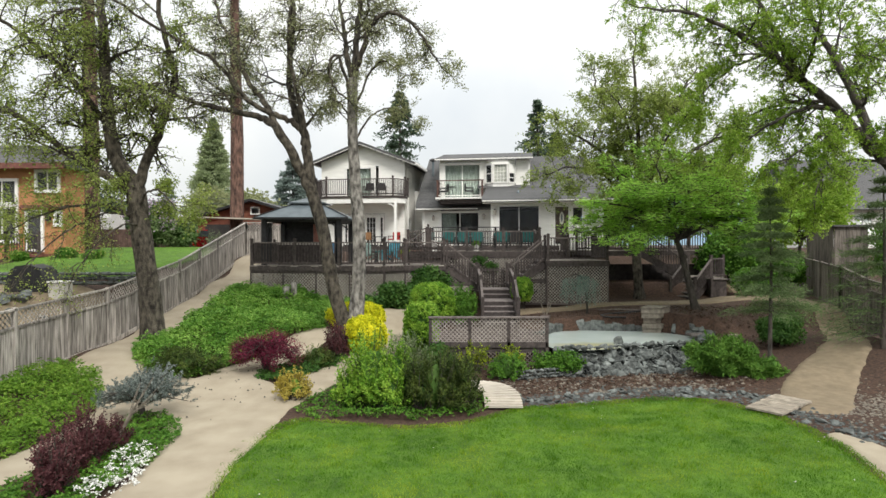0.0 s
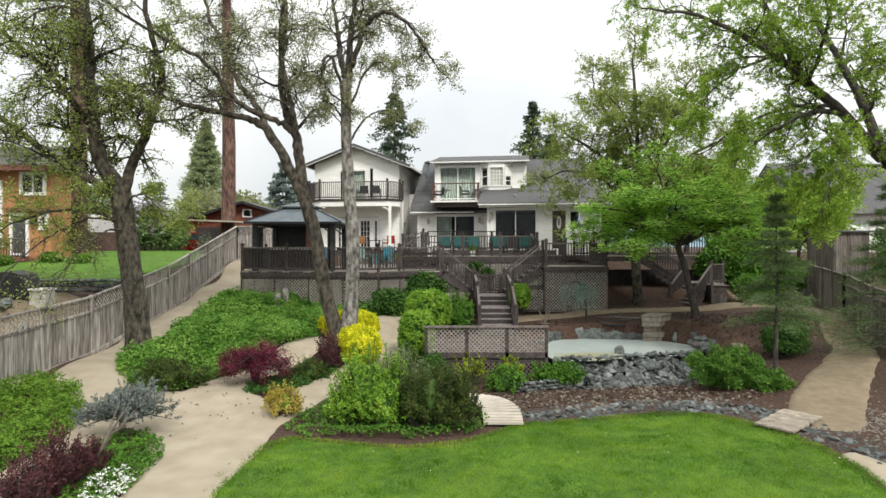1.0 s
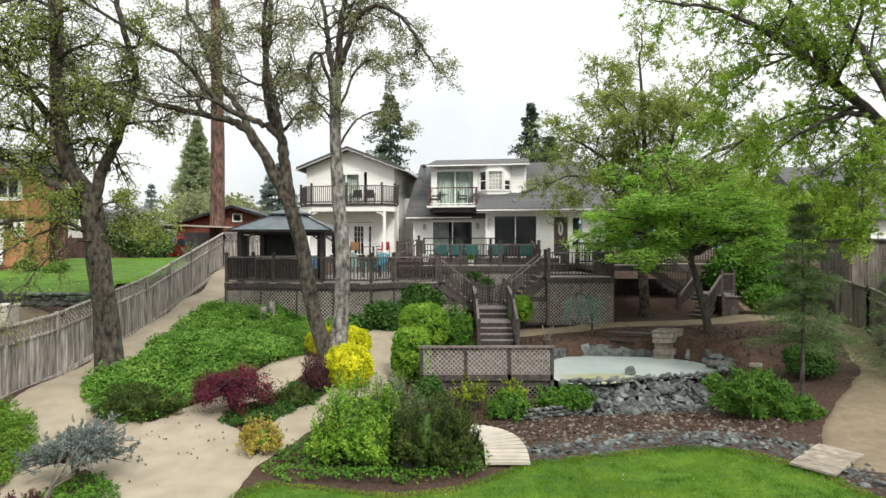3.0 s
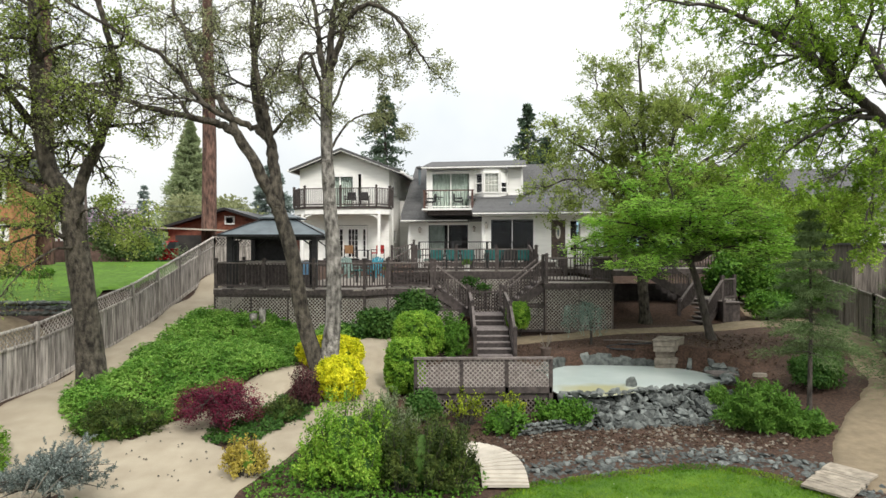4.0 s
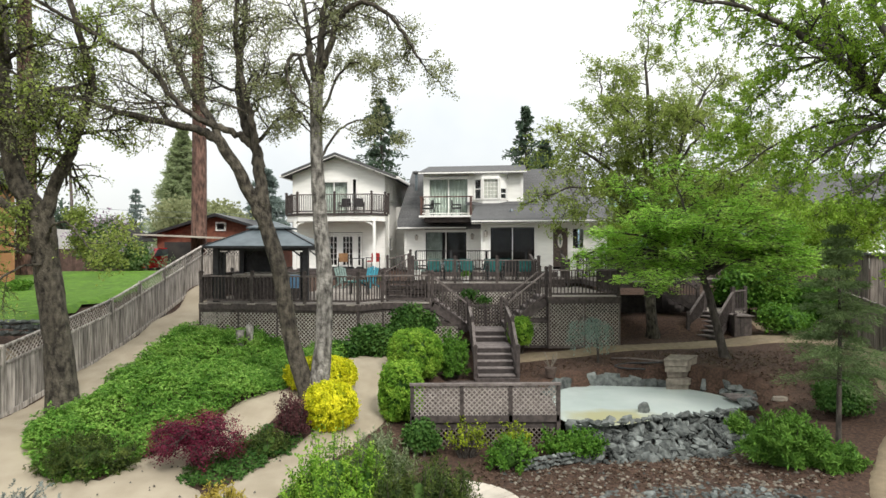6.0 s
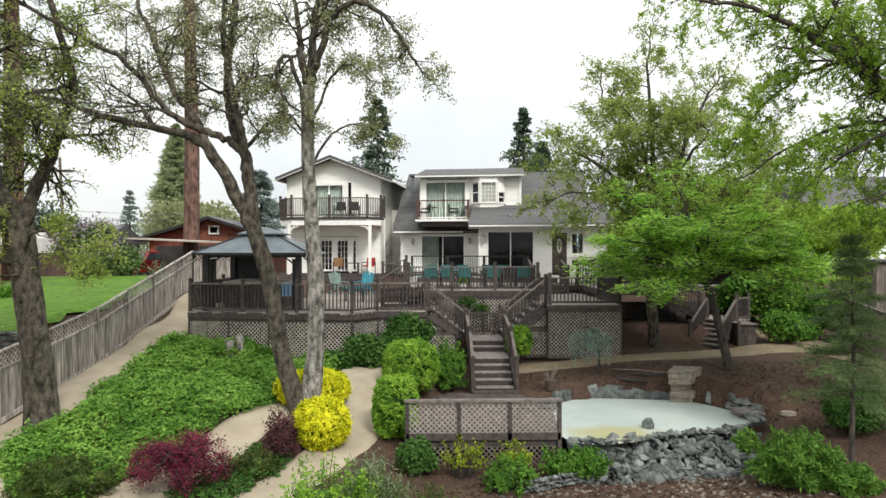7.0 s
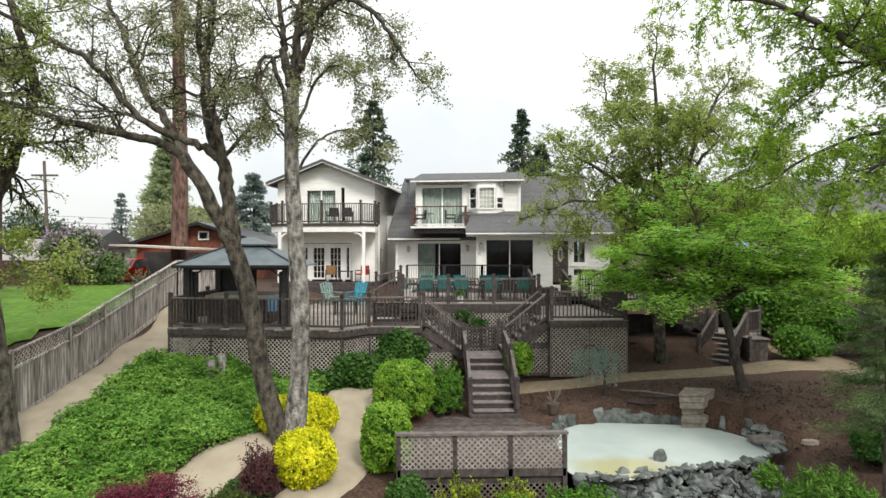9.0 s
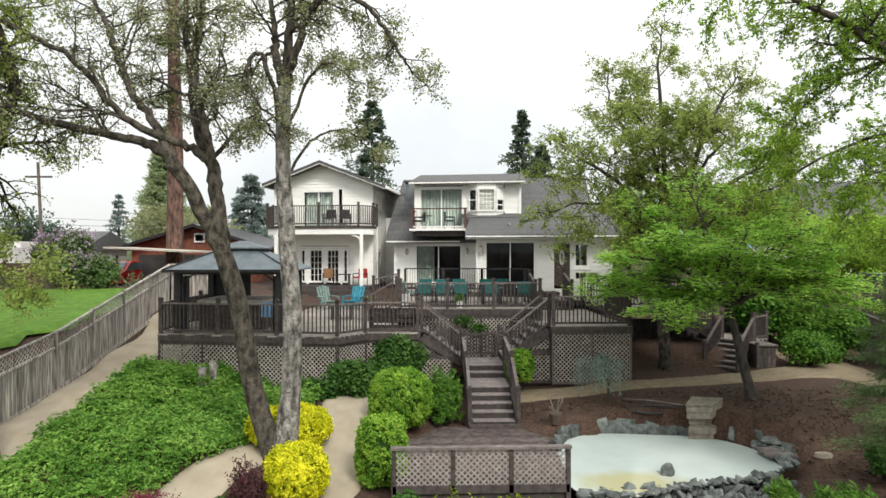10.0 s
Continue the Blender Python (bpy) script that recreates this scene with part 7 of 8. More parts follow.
M["amber"] = leaf_mat("pale amber leaves", (0.25, 0.2, 0.03), (0.46, 0.37, 0.07), (0.62, 0.55, 0.16), 0.4)
spray_shrub("amber_shrub", [(-3.45, 13.45, 0.4, 0.42, 0.4, 0.42)], 130, 30, 0.045, "amber", "small amber-leaved shrub beside the path", inner="shrub", core_s=0.45)
spray_shrub("shrub", [(-1.65, 13.2, 0.65, 0.56, 0.55, 0.98), (-1.2, 12.75, 0.4, 0.46, 0.42, 0.55), (-2.05, 13.2, 0.4, 0.42, 0.5, 0.6), (-1.0, 13.3, 0.6, 0.4, 0.4, 0.8)], 560, 46, 0.056, "box", "loose light green shrub beside the lawn", inner="ivy", core_s=0.5, width=0.26, rough=0.8)
spray_shrub("juniper", [(-0.2, 12.9, 0.5, 0.7, 0.6, 0.92), (0.35, 13.0, 0.5, 0.5, 0.5, 0.74), (-0.55, 12.8, 0.45, 0.46, 0.42, 0.65)], 560, 50, 0.065, "juniper", "dark green spreading juniper beside the lawn", width=0.14, core_s=0.5, up=0.5, rough=0.8, loose=0.035)
spray_shrub("sage_shrub", [(-0.9, 13.95, 0.75, 0.6, 0.45, 0.82)], 240, 34, 0.085, "sage", "grey-green feathery shrub between two bushes", width=0.1, up=0.8)
spray_shrub("shrub", [(0.85, 17.05, 0.4, 0.5, 0.3, 0.4)], 45, 18, 0.065, "lime", "yellow-green shrub before the lattice screen", core_s=0)
spray_shrub("shrub", [(1.95, 17.0, 0.4, 0.4, 0.3, 0.42)], 45, 18, 0.065, "lime", "yellow-green shrub before the lattice screen", core_s=0)
spray_shrub("shrub", [(1.8, 16.5, 0.15, 0.55, 0.42, 0.45)], 120, 26, 0.09, "shrub", "leafy green clump at the foot of the screen", width=0.2)
spray_shrub("shrub", [(3.3, 17.0, 0.22, 0.8, 0.36, 0.36)], 170, 24, 0.08, "shrub", "leafy green clump spilling over the stones", width=0.25)
shrub("shrub", [(-0.2, 17.15, 0.3, 0.5, 0.3, 0.42)], 2200, 0.08, "ivy", "dark green shrub at the screen corner", rough=0.35)
spray_shrub("perennial_clump", [(7.75, 16.2, 0.34, 0.78, 0.7, 0.78), (7.5, 17.65, 0.4, 0.26, 0.24, 0.34), (8.5, 15.7, 0.22, 0.5, 0.5, 0.44)], 560, 34, 0.13, "clump", "broad clump of arching green leaves beside the creek", width=0.12, up=0.5, core_s=0.6)
shrub("shrub", [(10.35, 18.0, 0.95, 0.74, 0.65, 0.6)], 6000, 0.07, "ivy", "rounded dark green shrub beside the path", rough=0.25)
shrub("ivy_shrub", [(-1.9, 23.45, 1.5, 0.85, 0.4, 0.62), (-0.5, 24.2, 1.95, 0.85, 0.35, 0.7), (-2.9, 23.2, 1.15, 0.6, 0.3, 0.45), (-1.2, 23.7, 1.5, 0.6, 0.3, 0.5)], 11000, 0.1, "ivy", "broad-leaved dark shrub climbing the deck lattice", rough=0.7, width=0.48, low=-0.95)
shrub("vine", [(1.6, 26.4, 2.85, 0.45, 0.12, 0.28), (2.2, 26.4, 2.6, 0.35, 0.12, 0.3)], 500, 0.09, "ivy", "green vine trailing over the gate", rough=0.4, cored=False, stem=False)
shrub("rhododendron", [(13.6, 26.0, 1.9, 0.8, 0.7, 0.75), (14.6, 26.6, 1.8, 0.7, 0.6, 0.7)], 5000, 0.1, "shrub", "fresh green leafy shrub beside the side stairs", rough=0.5)
shrub("shrub", [(13.9, 28.6, 3.0, 1.4, 1.0, 1.5), (19.6, 25.0, 2.8, 0.9, 1.2, 1.3)], 11000, 0.15, "shrub", "tall overgrown shrubs over the side fence", rough=0.35, shell=0.5)


shrub("shrub", [(14.7, 28.0, 2.6, 1.1, 0.9, 1.4), (15.7, 27.0, 2.3, 0.9, 0.8, 1.1)], 9000, 0.11, "shrub", "tall leafy shrub beyond the side stairs", rough=0.5, shell=0.45)
cover("bark_chips", [(2.8, 22.0), (3.2, 23.3), (7.2, 23.3), (9.5, 23.8), (13.0, 22.6), (12.0, 20.0), (10.2, 17.6), (9.0, 19.4), (8.7, 21.0), (7.2, 22.3), (4.5, 22.0)], 6000, 0.05, "wickerleaf", "brown bark chips on the bank above the pond", 0.01, 2.0, category="mulch", lift=0.02)
cover("bark_chips", [(1.6, 14.6), (3.5, 15.2), (6.0, 15.3), (7.6, 14.8), (9.0, 15.6), (8.8, 17.4), (7.0, 17.0), (3.6, 16.6), (1.2, 16.8), (0.4, 16.0)], 4500, 0.05, "wickerleaf", "brown bark chips beside the dry creek", 0.01, 2.0, category="mulch", lift=0.02)
pv, pf = [], []
for i in range(60):
    x, y = random.gauss(-4.9, 1.0), random.gauss(14.2, 1.2)
    b0, s0 = len(pv), random.uniform(0.015, 0.028)
    z0 = gz(x, y) + 0.075
    for dx, dy, dz in ((1, 0, 0), (0, 1, 0), (-1, 0, 0), (0, -1, 0), (0, 0, 1.3)):
        pv.append((x + dx * s0, y + dy * s0, z0 + dz * s0))
    for j in range(4):
        pf.append((b0 + j, b0 + (j + 1) % 4, b0 + 4))
tagged(bulk("acorns", pv, pf, "darkbark"), "small dark acorns scattered on the path", "acorns", kind="stuff")

hs = thing("hose", (6.6, 22.2, 1.0), "black pipe lying across the bank to the spillway", "hose")
bulk("pipe", *tube(smooth_line([(7.2, 21.55, 1.2), (6.8, 21.9, 1.12), (6.3, 22.3, 1.02), (5.9, 22.1, 0.98), (6.2, 21.9, 0.95), (6.9, 21.75, 0.95)], 6), [0.03] * 31, 7), "black", hs, True)
bulk("pipe", *tube([(6.0, 22.75, 1.12), (6.6, 22.2, 1.2), (7.2, 21.5, 1.25)], [0.025, 0.025, 0.025], 7), "lattice", hs, True)
# stumps by the lattice
for x, y, h, r in ((-6.25, 23.25, 0.55, 0.13), (-5.95, 23.35, 0.75, 0.12)):
    sp = thing("tree_stump", (x, y, gz(x, y)), "short weathered tree stump in the groundcover", "stump", "stumps")
    bulk("trunk", *tube([(x, y, gz(x, y) - 0.1), (x, y, gz(x, y) + h * 0.5), (x + 0.02, y, gz(x, y) + h), (x + 0.02, y, gz(x, y) + h + 0.01)], [r * 1.2, r, r * 0.95, 0.01], 10, 0.06), "bark", sp, True)

# dwarf blue spruce
sp = thing("dwarf_spruce", (-6.3, 12.25, gz(-6.3, 12.25)), "flat-topped dwarf blue spruce on a short trunk", "tree")
bulk("trunk", *tube([(-6.3, 12.25, -0.1), (-6.32, 12.25, 0.35), (-6.25, 12.25, 0.75)], [0.08, 0.06, 0.04], 8, 0.05), "darkbark", sp, True)
P, D, W = [], [], []
for k in range(130):
    a, q = rng.uniform(0, 6.28), rng.random() ** 0.6
    ex, ey = -6.22 + 0.98 * q * math.cos(a), 12.25 + 0.7 * q * math.sin(a)
    top = 1.04 - 0.5 * (abs(ex + 6.05) / 1.05) ** 1.3
    ez = max(0.3, top * rng.uniform(0.5, 1.0))
    st_ = np.array((-6.27, 12.25, 0.3 + 0.4 * rng.random()))
    e = np.array((ex, ey, ez))
    m = st_ * 0.5 + e * 0.5 + np.array((0, 0, 0.02))
    W.append(tube([st_, m, e], [0.02, 0.013, 0.005], 4))
    for b in range(6):
        c = m * (1 - b / 5) + e * (b / 5) + rng.normal(size=3) * 0.05
        d = unit(np.array((0.5 * math.cos(a), 0.5 * math.sin(a), 0.7)) + rng.normal(size=3) * 0.4)
        t = rng.random((34, 1))
        P.append(c + d * 0.13 * t)
        D.append(d * 0.8 + rng.normal(size=(34, 3)) * 0.7)
P, D = np.concatenate(P), np.concatenate(D)
bulk("foliage", *leaf_quads(P, D, 0.045, 0.14), "spruce", sp)
bulk("boughs", *join(W), "darkbark", sp, True)["kind"] = "stuff"
bs = thing("bare_shrub", (-6.0, 10.6, 0), "pale leaning bare stems beside the spruce", "shrub")
for k in range(5):
    o = rng.normal(size=3) * 0.09
    tip = (-5.28 + o[0], 10.6 + o[1], 1.2 - 0.12 * k)
    bulk("stem", *tube([(-5.95 + 0.02 * k, 10.4, -0.05), (-5.6 + o[0] * 0.4, 10.5 + o[1] * 0.4, 0.62), tip], [0.02, 0.014, 0.006], 6, 0.1), "tanstone", bs, True)
    bulk("stem", *tube([(-5.6 + o[0] * 0.4, 10.5 + o[1] * 0.4, 0.62), (-5.5 + o[1] * 0.8, 10.55 + o[0], 0.85), (-5.42 + o[1] * 1.5, 10.6 + o[2], 1.02 + o[2])], [0.009, 0.006, 0.003], 5), "tanstone", bs, True)

# red laceleaf maple
jm = thing("laceleaf_maple", (-4.75, 15.75, gz(-4.75, 15.75)), "low umbrella-shaped red laceleaf maple", "tree")
tg = Growth(spread=0.5, up=0.0, droop=0.25, leaf=0.042, per_twig=20, levels=2, kids=(8, 7), leaf_spread=0.13, ratio=0.6)
for k in range(11):
    a = k * 0.571
    e = (-4.8 + 0.72 * math.cos(a), 15.85 + 0.55 * math.sin(a), 0.74 + 0.1 * (k % 3))
    tg.limb([(-4.75, 15.75, 0.15), (-4.78 + 0.25 * math.cos(a), 15.8 + 0.2 * math.sin(a), 0.85 + 0.08 * (k % 3)), e], 0.035, 0.012, 6, (0.3, 1.0), 0.4, 8)
tg.finish(jm, "darkbark", "maroon", 0.3, 0.6)

# weeping larch beside the pond
wt = thing("weeping_larch", (5.2, 22.6, gz(5.2, 22.6)), "small weeping blue-green larch arching toward the pond", "tree")
bulk("trunk", *tube(smooth_line([(5.55, 22.7, 0.85), (5.5, 22.65, 1.7), (5.3, 22.6, 2.35), (5.0, 22.5, 2.5), (4.8, 22.4, 2.3)], 5), np.linspace(0.05, 0.015, 21), 7), "darkbark", wt, True)
V = []
for k in range(70):
    a = rng.uniform(0, 6.28)
    r = rng.uniform(0.05, 0.65)
    x, y, z = 5.25 + r * math.cos(a) * 1.1, 22.55 + r * math.sin(a) * 0.7, 2.55 - r * 0.35
    L = rng.uniform(0.4, 1.15)
    n = int(L * 45)
    t = rng.random(n)
    V.append(np.column_stack([x + 0.08 * math.cos(a) * t + rng.normal(size=n) * 0.02, y + rng.normal(size=n) * 0.02, z - L * t]))
V = np.concatenate(V)
bulk("foliage", *leaf_quads(V, rng.normal(size=V.shape) * 0.5 + np.array((0, 0, -1.0)), 0.08, 0.14), "bluegreen", wt)


def conifer(name, x, y, z0, h, r, label, material="needle", n=9000, leaf=0.35, droop=0.25, bare=0.12, group="", tiers=None, ragged=0.3, width=0.2, girth=1.0):
    """Trunk with whorls of drooping boughs, ragged in outline."""
    ob = thing(name, (x, y, z0), label, "tree", group)
    bulk("trunk", *tube([(x, y, z0 - 0.5), (x + 0.05, y, z0 + h * 0.5), (x, y, z0 + h)], [(0.02 * h + 0.03) * girth, (0.012 * h + 0.02) * girth, 0.01], 8, 0.03), "darkbark", ob, True)
    tiers = tiers or int(h * 1.6)
    P, D, W = [], [], []
    per = max(6, n // (tiers * 7))
    for i in range(tiers):
        t = bare + (1 - bare) * (i + rng.random() * 0.5) / tiers
        zc = z0 + h * t
        rad = r * (1 - t) ** 0.8 + 0.02 * h * (1 - t)
        for k in range(7):
            a = rng.uniform(0, 6.28)
            L = rad * rng.uniform(1 - ragged, 1 + ragged)
            s = rng.random(per) ** 0.6
            zz = zc - droop * L * s * s + L * 0.1 * s
            px, py = x + L * s * math.cos(a), y + L * s * math.sin(a)
            P.append(np.column_stack([px, py, zz]) + rng.normal(size=(per, 3)) * np.array((0.09, 0.09, 0.05)) * max(0.6, L) * 1.1)
            D.append(np.column_stack([np.full(per, math.cos(a)), np.full(per, math.sin(a)), np.full(per, -0.15)]) + rng.normal(size=(per, 3)) * 0.6)
            W.append(tube([(x, y, zc), (x + L * 0.5 * math.cos(a), y + L * 0.5 * math.sin(a), zc - 0.02 * L), (x + L * 0.9 * math.cos(a), y + L * 0.9 * math.sin(a), zc - droop * 0.7 * L)], [0.009 * L + 0.003, 0.006 * L + 0.002, 0.002], 4))
    bulk("boughs", *join(W), "darkbark", ob, True)["kind"] = "stuff"
    P, D = np.concatenate(P), np.concatenate(D)
    bulk("foliage", *leaf_quads(P, D, leaf, width), material, ob)
    return ob


M["cedar"] = leaf_mat("soft olive cedar needles", (0.06, 0.1, 0.04), (0.135, 0.2, 0.08), (0.24, 0.32, 0.14), 0.4)
conifer("young_cedar", 9.2, 16.6, 0.3, 5.0, 1.2, "soft-needled young cedar beside the path", "cedar", 27000, 0.12, 0.2, 0.28, tiers=15, ragged=0.5, width=0.06, girth=0.5)

conifer("young_cedar", 12.4, 16.6, 0.5, 5.2, 1.5, "dusky young cedar before the side fence", "cedar", 15000, 0.13, 0.2, 0.1, tiers=14, ragged=0.5, width=0.06, girth=0.6)

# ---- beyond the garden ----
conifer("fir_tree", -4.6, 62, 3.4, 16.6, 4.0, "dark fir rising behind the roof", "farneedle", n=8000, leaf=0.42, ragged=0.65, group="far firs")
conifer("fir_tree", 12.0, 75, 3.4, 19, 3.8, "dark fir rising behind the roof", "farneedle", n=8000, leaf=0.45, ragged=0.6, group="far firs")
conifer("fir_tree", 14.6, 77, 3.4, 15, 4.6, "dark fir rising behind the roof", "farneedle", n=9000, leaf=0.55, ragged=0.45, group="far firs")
# cypress and far blue needles are paled in colour for haze and self-shadow
M["cypress"] = leaf_mat("cypress sprays paled for haze", (0.22, 0.28, 0.15), (0.34, 0.41, 0.22), (0.48, 0.54, 0.31), 0.5)
conifer("cypress_tree", -27.4, 70, 3.4, 15.4, 3.2, "tall pale green cypress far behind, haze in its colour", "cypress", 60000, 0.3, ragged=0.22, group="far firs", droop=-0.25, bare=0.02, tiers=80)
M["bluefar"] = leaf_mat("blue-green far needles paled for haze", (0.14, 0.19, 0.17), (0.23, 0.29, 0.26), (0.34, 0.4, 0.37), 0.4)
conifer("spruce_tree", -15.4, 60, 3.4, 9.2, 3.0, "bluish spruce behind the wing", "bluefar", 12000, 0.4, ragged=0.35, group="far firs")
conifer("fir_tree", -37.4, 80, 3.4, 9.2, 1.9, "small fir far behind, bluish with painted haze", "bluefar", n=2600, leaf=0.4, ragged=0.6, group="far firs")
conifer("fir_tree", -34.6, 84, 3.4, 7.6, 2.2, "small fir far behind, bluish with painted haze", "bluefar", n=2600, leaf=0.4, ragged=0.6, group="far firs")


def far_tree(x, y, z0, h, r, label, material, n=7000, leaf=0.4, group="far trees", lift=0.55):
    """A broadleaf tree well behind: trunk, a few limbs and lumpy leaf masses with gaps."""
    ob = thing("broadleaf_tree", (x, y, z0), label, "tree", group)
    bulk("trunk", *tube([(x, y, z0 - 0.3), (x + 0.1, y, z0 + h * 0.3), (x, y, z0 + h * 0.6)], [0.025 * h, 0.018 * h, 0.01 * h], 8, 0.04), "darkbark", ob, True)
    m = 9
    for i in range(m):
        a, q = rng.uniform(0, 6.28), rng.random()
        c = (x + r * 0.6 * math.cos(a), y + r * 0.6 * math.sin(a), z0 + h * (0.42 + 0.45 * q))
        s = r * rng.uniform(0.4, 0.62)
        P, U = ball_points(n // m, c, (s, s, s * 0.75), 0.3, -1, i, 0.5)
        bulk("crown", *leaf_quads(P, U + rng.normal(size=U.shape), leaf, 0.42), material, ob)
        bulk("limb", *tube([(x, y, z0 + h * 0.3), ((x + c[0]) / 2, (y + c[1]) / 2, z0 + h * 0.45), c], [0.01 * h, 0.007 * h, 0.003 * h], 5), "darkbark", ob, True)
    return ob


far_tree(14.5, 35, 2.5, 6.0, 3.0, "green tree beyond the side deck", "oaklime", 16000, 0.15)
far_tree(20.5, 34, 2.2, 5.0, 2.6, "green tree over the side fence", "oaklime", 16000, 0.15)
far_tree(22.0, 27, 1.8, 5.0, 2.6, "green tree over the side fence", "shrub", 16000, 0.14)

far_tree(12.6, 41, 2.8, 5.0, 2.4, "green tree behind the corner of the house", "oaklime", 12000, 0.15)
far_tree(-22.5, 62, 3.4, 6.0, 4.0, "pale green tree far behind the barn", "oakleaf", 4500, 0.34)
far_tree(-18.5, 58, 3.4, 4.5, 3.0, "pale green tree behind the wing", "oakleaf", 4000, 0.34)
far_tree(-30, 52, 3.4, 4.6, 3.2, "dull green tree behind the next yard", "farneedle", 6000, 0.2)


# lilac in blossom next door
M["lilacleaf"] = leaf_mat("grey green lilac leaves", (0.05, 0.09, 0.03), (0.12, 0.185, 0.065), (0.22, 0.29, 0.13))
lb = shrub("lilac_bush", [(-17.8, 36.5, 4.5, 1.4, 1.2, 1.2), (-16.7, 36.2, 4.1, 0.9, 0.9, 0.9), (-18.7, 36.6, 5.2, 0.95, 0.9, 1.0), (-17.5, 36.6, 5.6, 0.9, 0.8, 0.8), (-15.9, 36.0, 4.1, 0.85, 0.8, 1.0)], 11000, 0.15, "lilacleaf", "large lilac bush in pale blossom next door", rough=0.6, low=-0.9, shell=0.4)
for bx, by, bz, br in ((-18.7, 36.5, 5.4, 0.95), (-17.5, 36.4, 5.8, 0.9), (-17.9, 36.0, 4.9, 1.2), (-16.8, 36.0, 4.5, 0.8)):
    P, U = ball_points(520, (bx, by, bz), (br, br, br), 0.85, 0.0, bx, 0.6)
    bulk("blossom", *leaf_quads(P, U + rng.normal(size=U.shape) * 0.5, 0.13, 0.35), "lilac", lb)
spray_shrub("shrub", [(-13.1, 33.6, 3.9, 0.8, 0.7, 0.7)], 60, 8, 0.08, "sage", "sparse grey-green twiggy shrub beyond the fence", core_s=0)
for x, y, s in ((-14.5, 16.5, 0.5), (-13.2, 16.2, 0.4), (-17.0, 28.5, 0.4), (-18.6, 29.0, 0.45), (-20.5, 28.4, 0.35)):
    shrub("shrub", [(x, y, gz(x, y) + s * 0.6, s * 1.1, s, s * 0.8)], 1600, 0.11, "shrub", "small green shrub next door", rough=0.35, group="neighbour shrubs")

# tall pines by the boundary
def pine(x, y, z0, h, r, crown_from):
    ob = thing("pine_tree", (x, y, z0), "tall ponderosa pine with a straight red-brown trunk", "tree", "pines")
    bulk("trunk", *tube([(x, y, z0 - 0.4), (x + 0.05, y, z0 + h * 0.3), (x - 0.1, y, z0 + h * 0.65), (x, y, z0 + h)], [r * 1.1, r, r * 0.7, 0.05], 18, 0.02), "pinebark", ob, True)
    P, W = [], []
    for i in range(46):
        t = crown_from + (1 - crown_from) * rng.random()
        a, L = rng.uniform(0, 6.28), rng.uniform(1.4, 3.4) * (1.15 - 0.6 * t)
        zc = z0 + h * t
        e = np.array((x + L * math.cos(a), y + L * math.sin(a), zc - 0.3 * L))
        W.append(tube([(x, y, zc), ((x + e[0]) / 2, (y + e[1]) / 2, zc - 0.1 * L), e], [0.06, 0.045, 0.015], 5))
        for k in range(5):
            c = np.array((x, y, zc)) * (1 - (0.5 + 0.1 * k)) + e * (0.5 + 0.1 * k)
            P.append(c + rng.normal(size=(55, 3)) * 0.24)
    bulk("boughs", *join(W), "pinebark", ob, True)["kind"] = "stuff"
    P = np.concatenate(P)
    bulk("crown", *leaf_quads(P, rng.normal(size=P.shape), 0.26, 0.08), "juniper", ob)


pine(-14.6, 41.5, 3.2, 26, 0.44, 0.38)
pine(-20.4, 34.0, 2.6, 24, 0.42, 0.35)

# ---- neighbours ----
nh = thing("neighbour_house", (-25, 33, 2.6), "orange stucco house with white windows and a grey roof", "house", "neighbour houses")
part("wall", box(bmesh.new(), -32, 30, 2.2, -19.3, 31.6, 7.75), "orange", nh)
bm = bmesh.new()
prism(bm, [(29.3, 7.75), (30.8, 8.9), (32.3, 7.75), (32.3, 7.6), (29.3, 7.6)], "x", -32.6, -18.9)
part("roof", bm, "shingle", nh)
part("fascia", box(bmesh.new(), -32.6, 29.24, 7.5, -18.9, 29.32, 7.78), "rust", nh)
part("eave_band", box(bmesh.new(), -21.4, 29.7, 5.55, -19.4, 29.98, 5.7), "rust", nh)
for a, b, c, d, co, ro in ((-24.6, -21.75, 5.78, 7.0, 4, 1), (-24.6, -21.75, 3.85, 5.6, 4, 1), (-20.75, -19.6, 6.42, 7.45, 2, 1), (-21.25, -20.45, 3.4, 5.4, 1, 1), (-19.8, -19.5, 4.7, 5.35, 1, 1)):
    ob = glazing("window", a, b, c, d, 29.96, nh, co, ro, 0.07)
    # dark sheet on the solid wall, painted as an unlit room
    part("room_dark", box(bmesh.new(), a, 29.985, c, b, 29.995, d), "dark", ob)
wl_ = thing("wall_lamp", (-20.1, 29.9, 5.0), "small dark wall lantern on the orange house", "lamp", "wall lamps")
part("lantern", box(bmesh.new(), -20.2, 29.78, 4.9, -20.0, 29.98, 5.25), "black", wl_)
pc = thing("porch", (-21.0, 29, 2.9), "dark wooden porch with a railing before the orange house", "porch")
part("floor", box(bmesh.new(), -21.7, 28.9, 3.1, -19.9, 29.94, 3.24), "rust", pc)
for x in (-21.6, -20.0):
    part("post", box(bmesh.new(), x - 0.06, 28.94, 2.2, x + 0.06, 29.06, 3.1), "deck", pc)
railing((-21.6, 29.0, 3.24), (-19.98, 29.0, 3.24), "dark wooden porch railing", 0.95, 0.14, group="porch railings", name="porch_railing")
pc = thing("porch", (-24, 28.6, 2.7), "low red-brown porch at the corner of the orange house", "porch")
part("floor", box(bmesh.new(), -25.5, 28.2, 2.7, -22.0, 29.94, 2.9), "rust", pc)
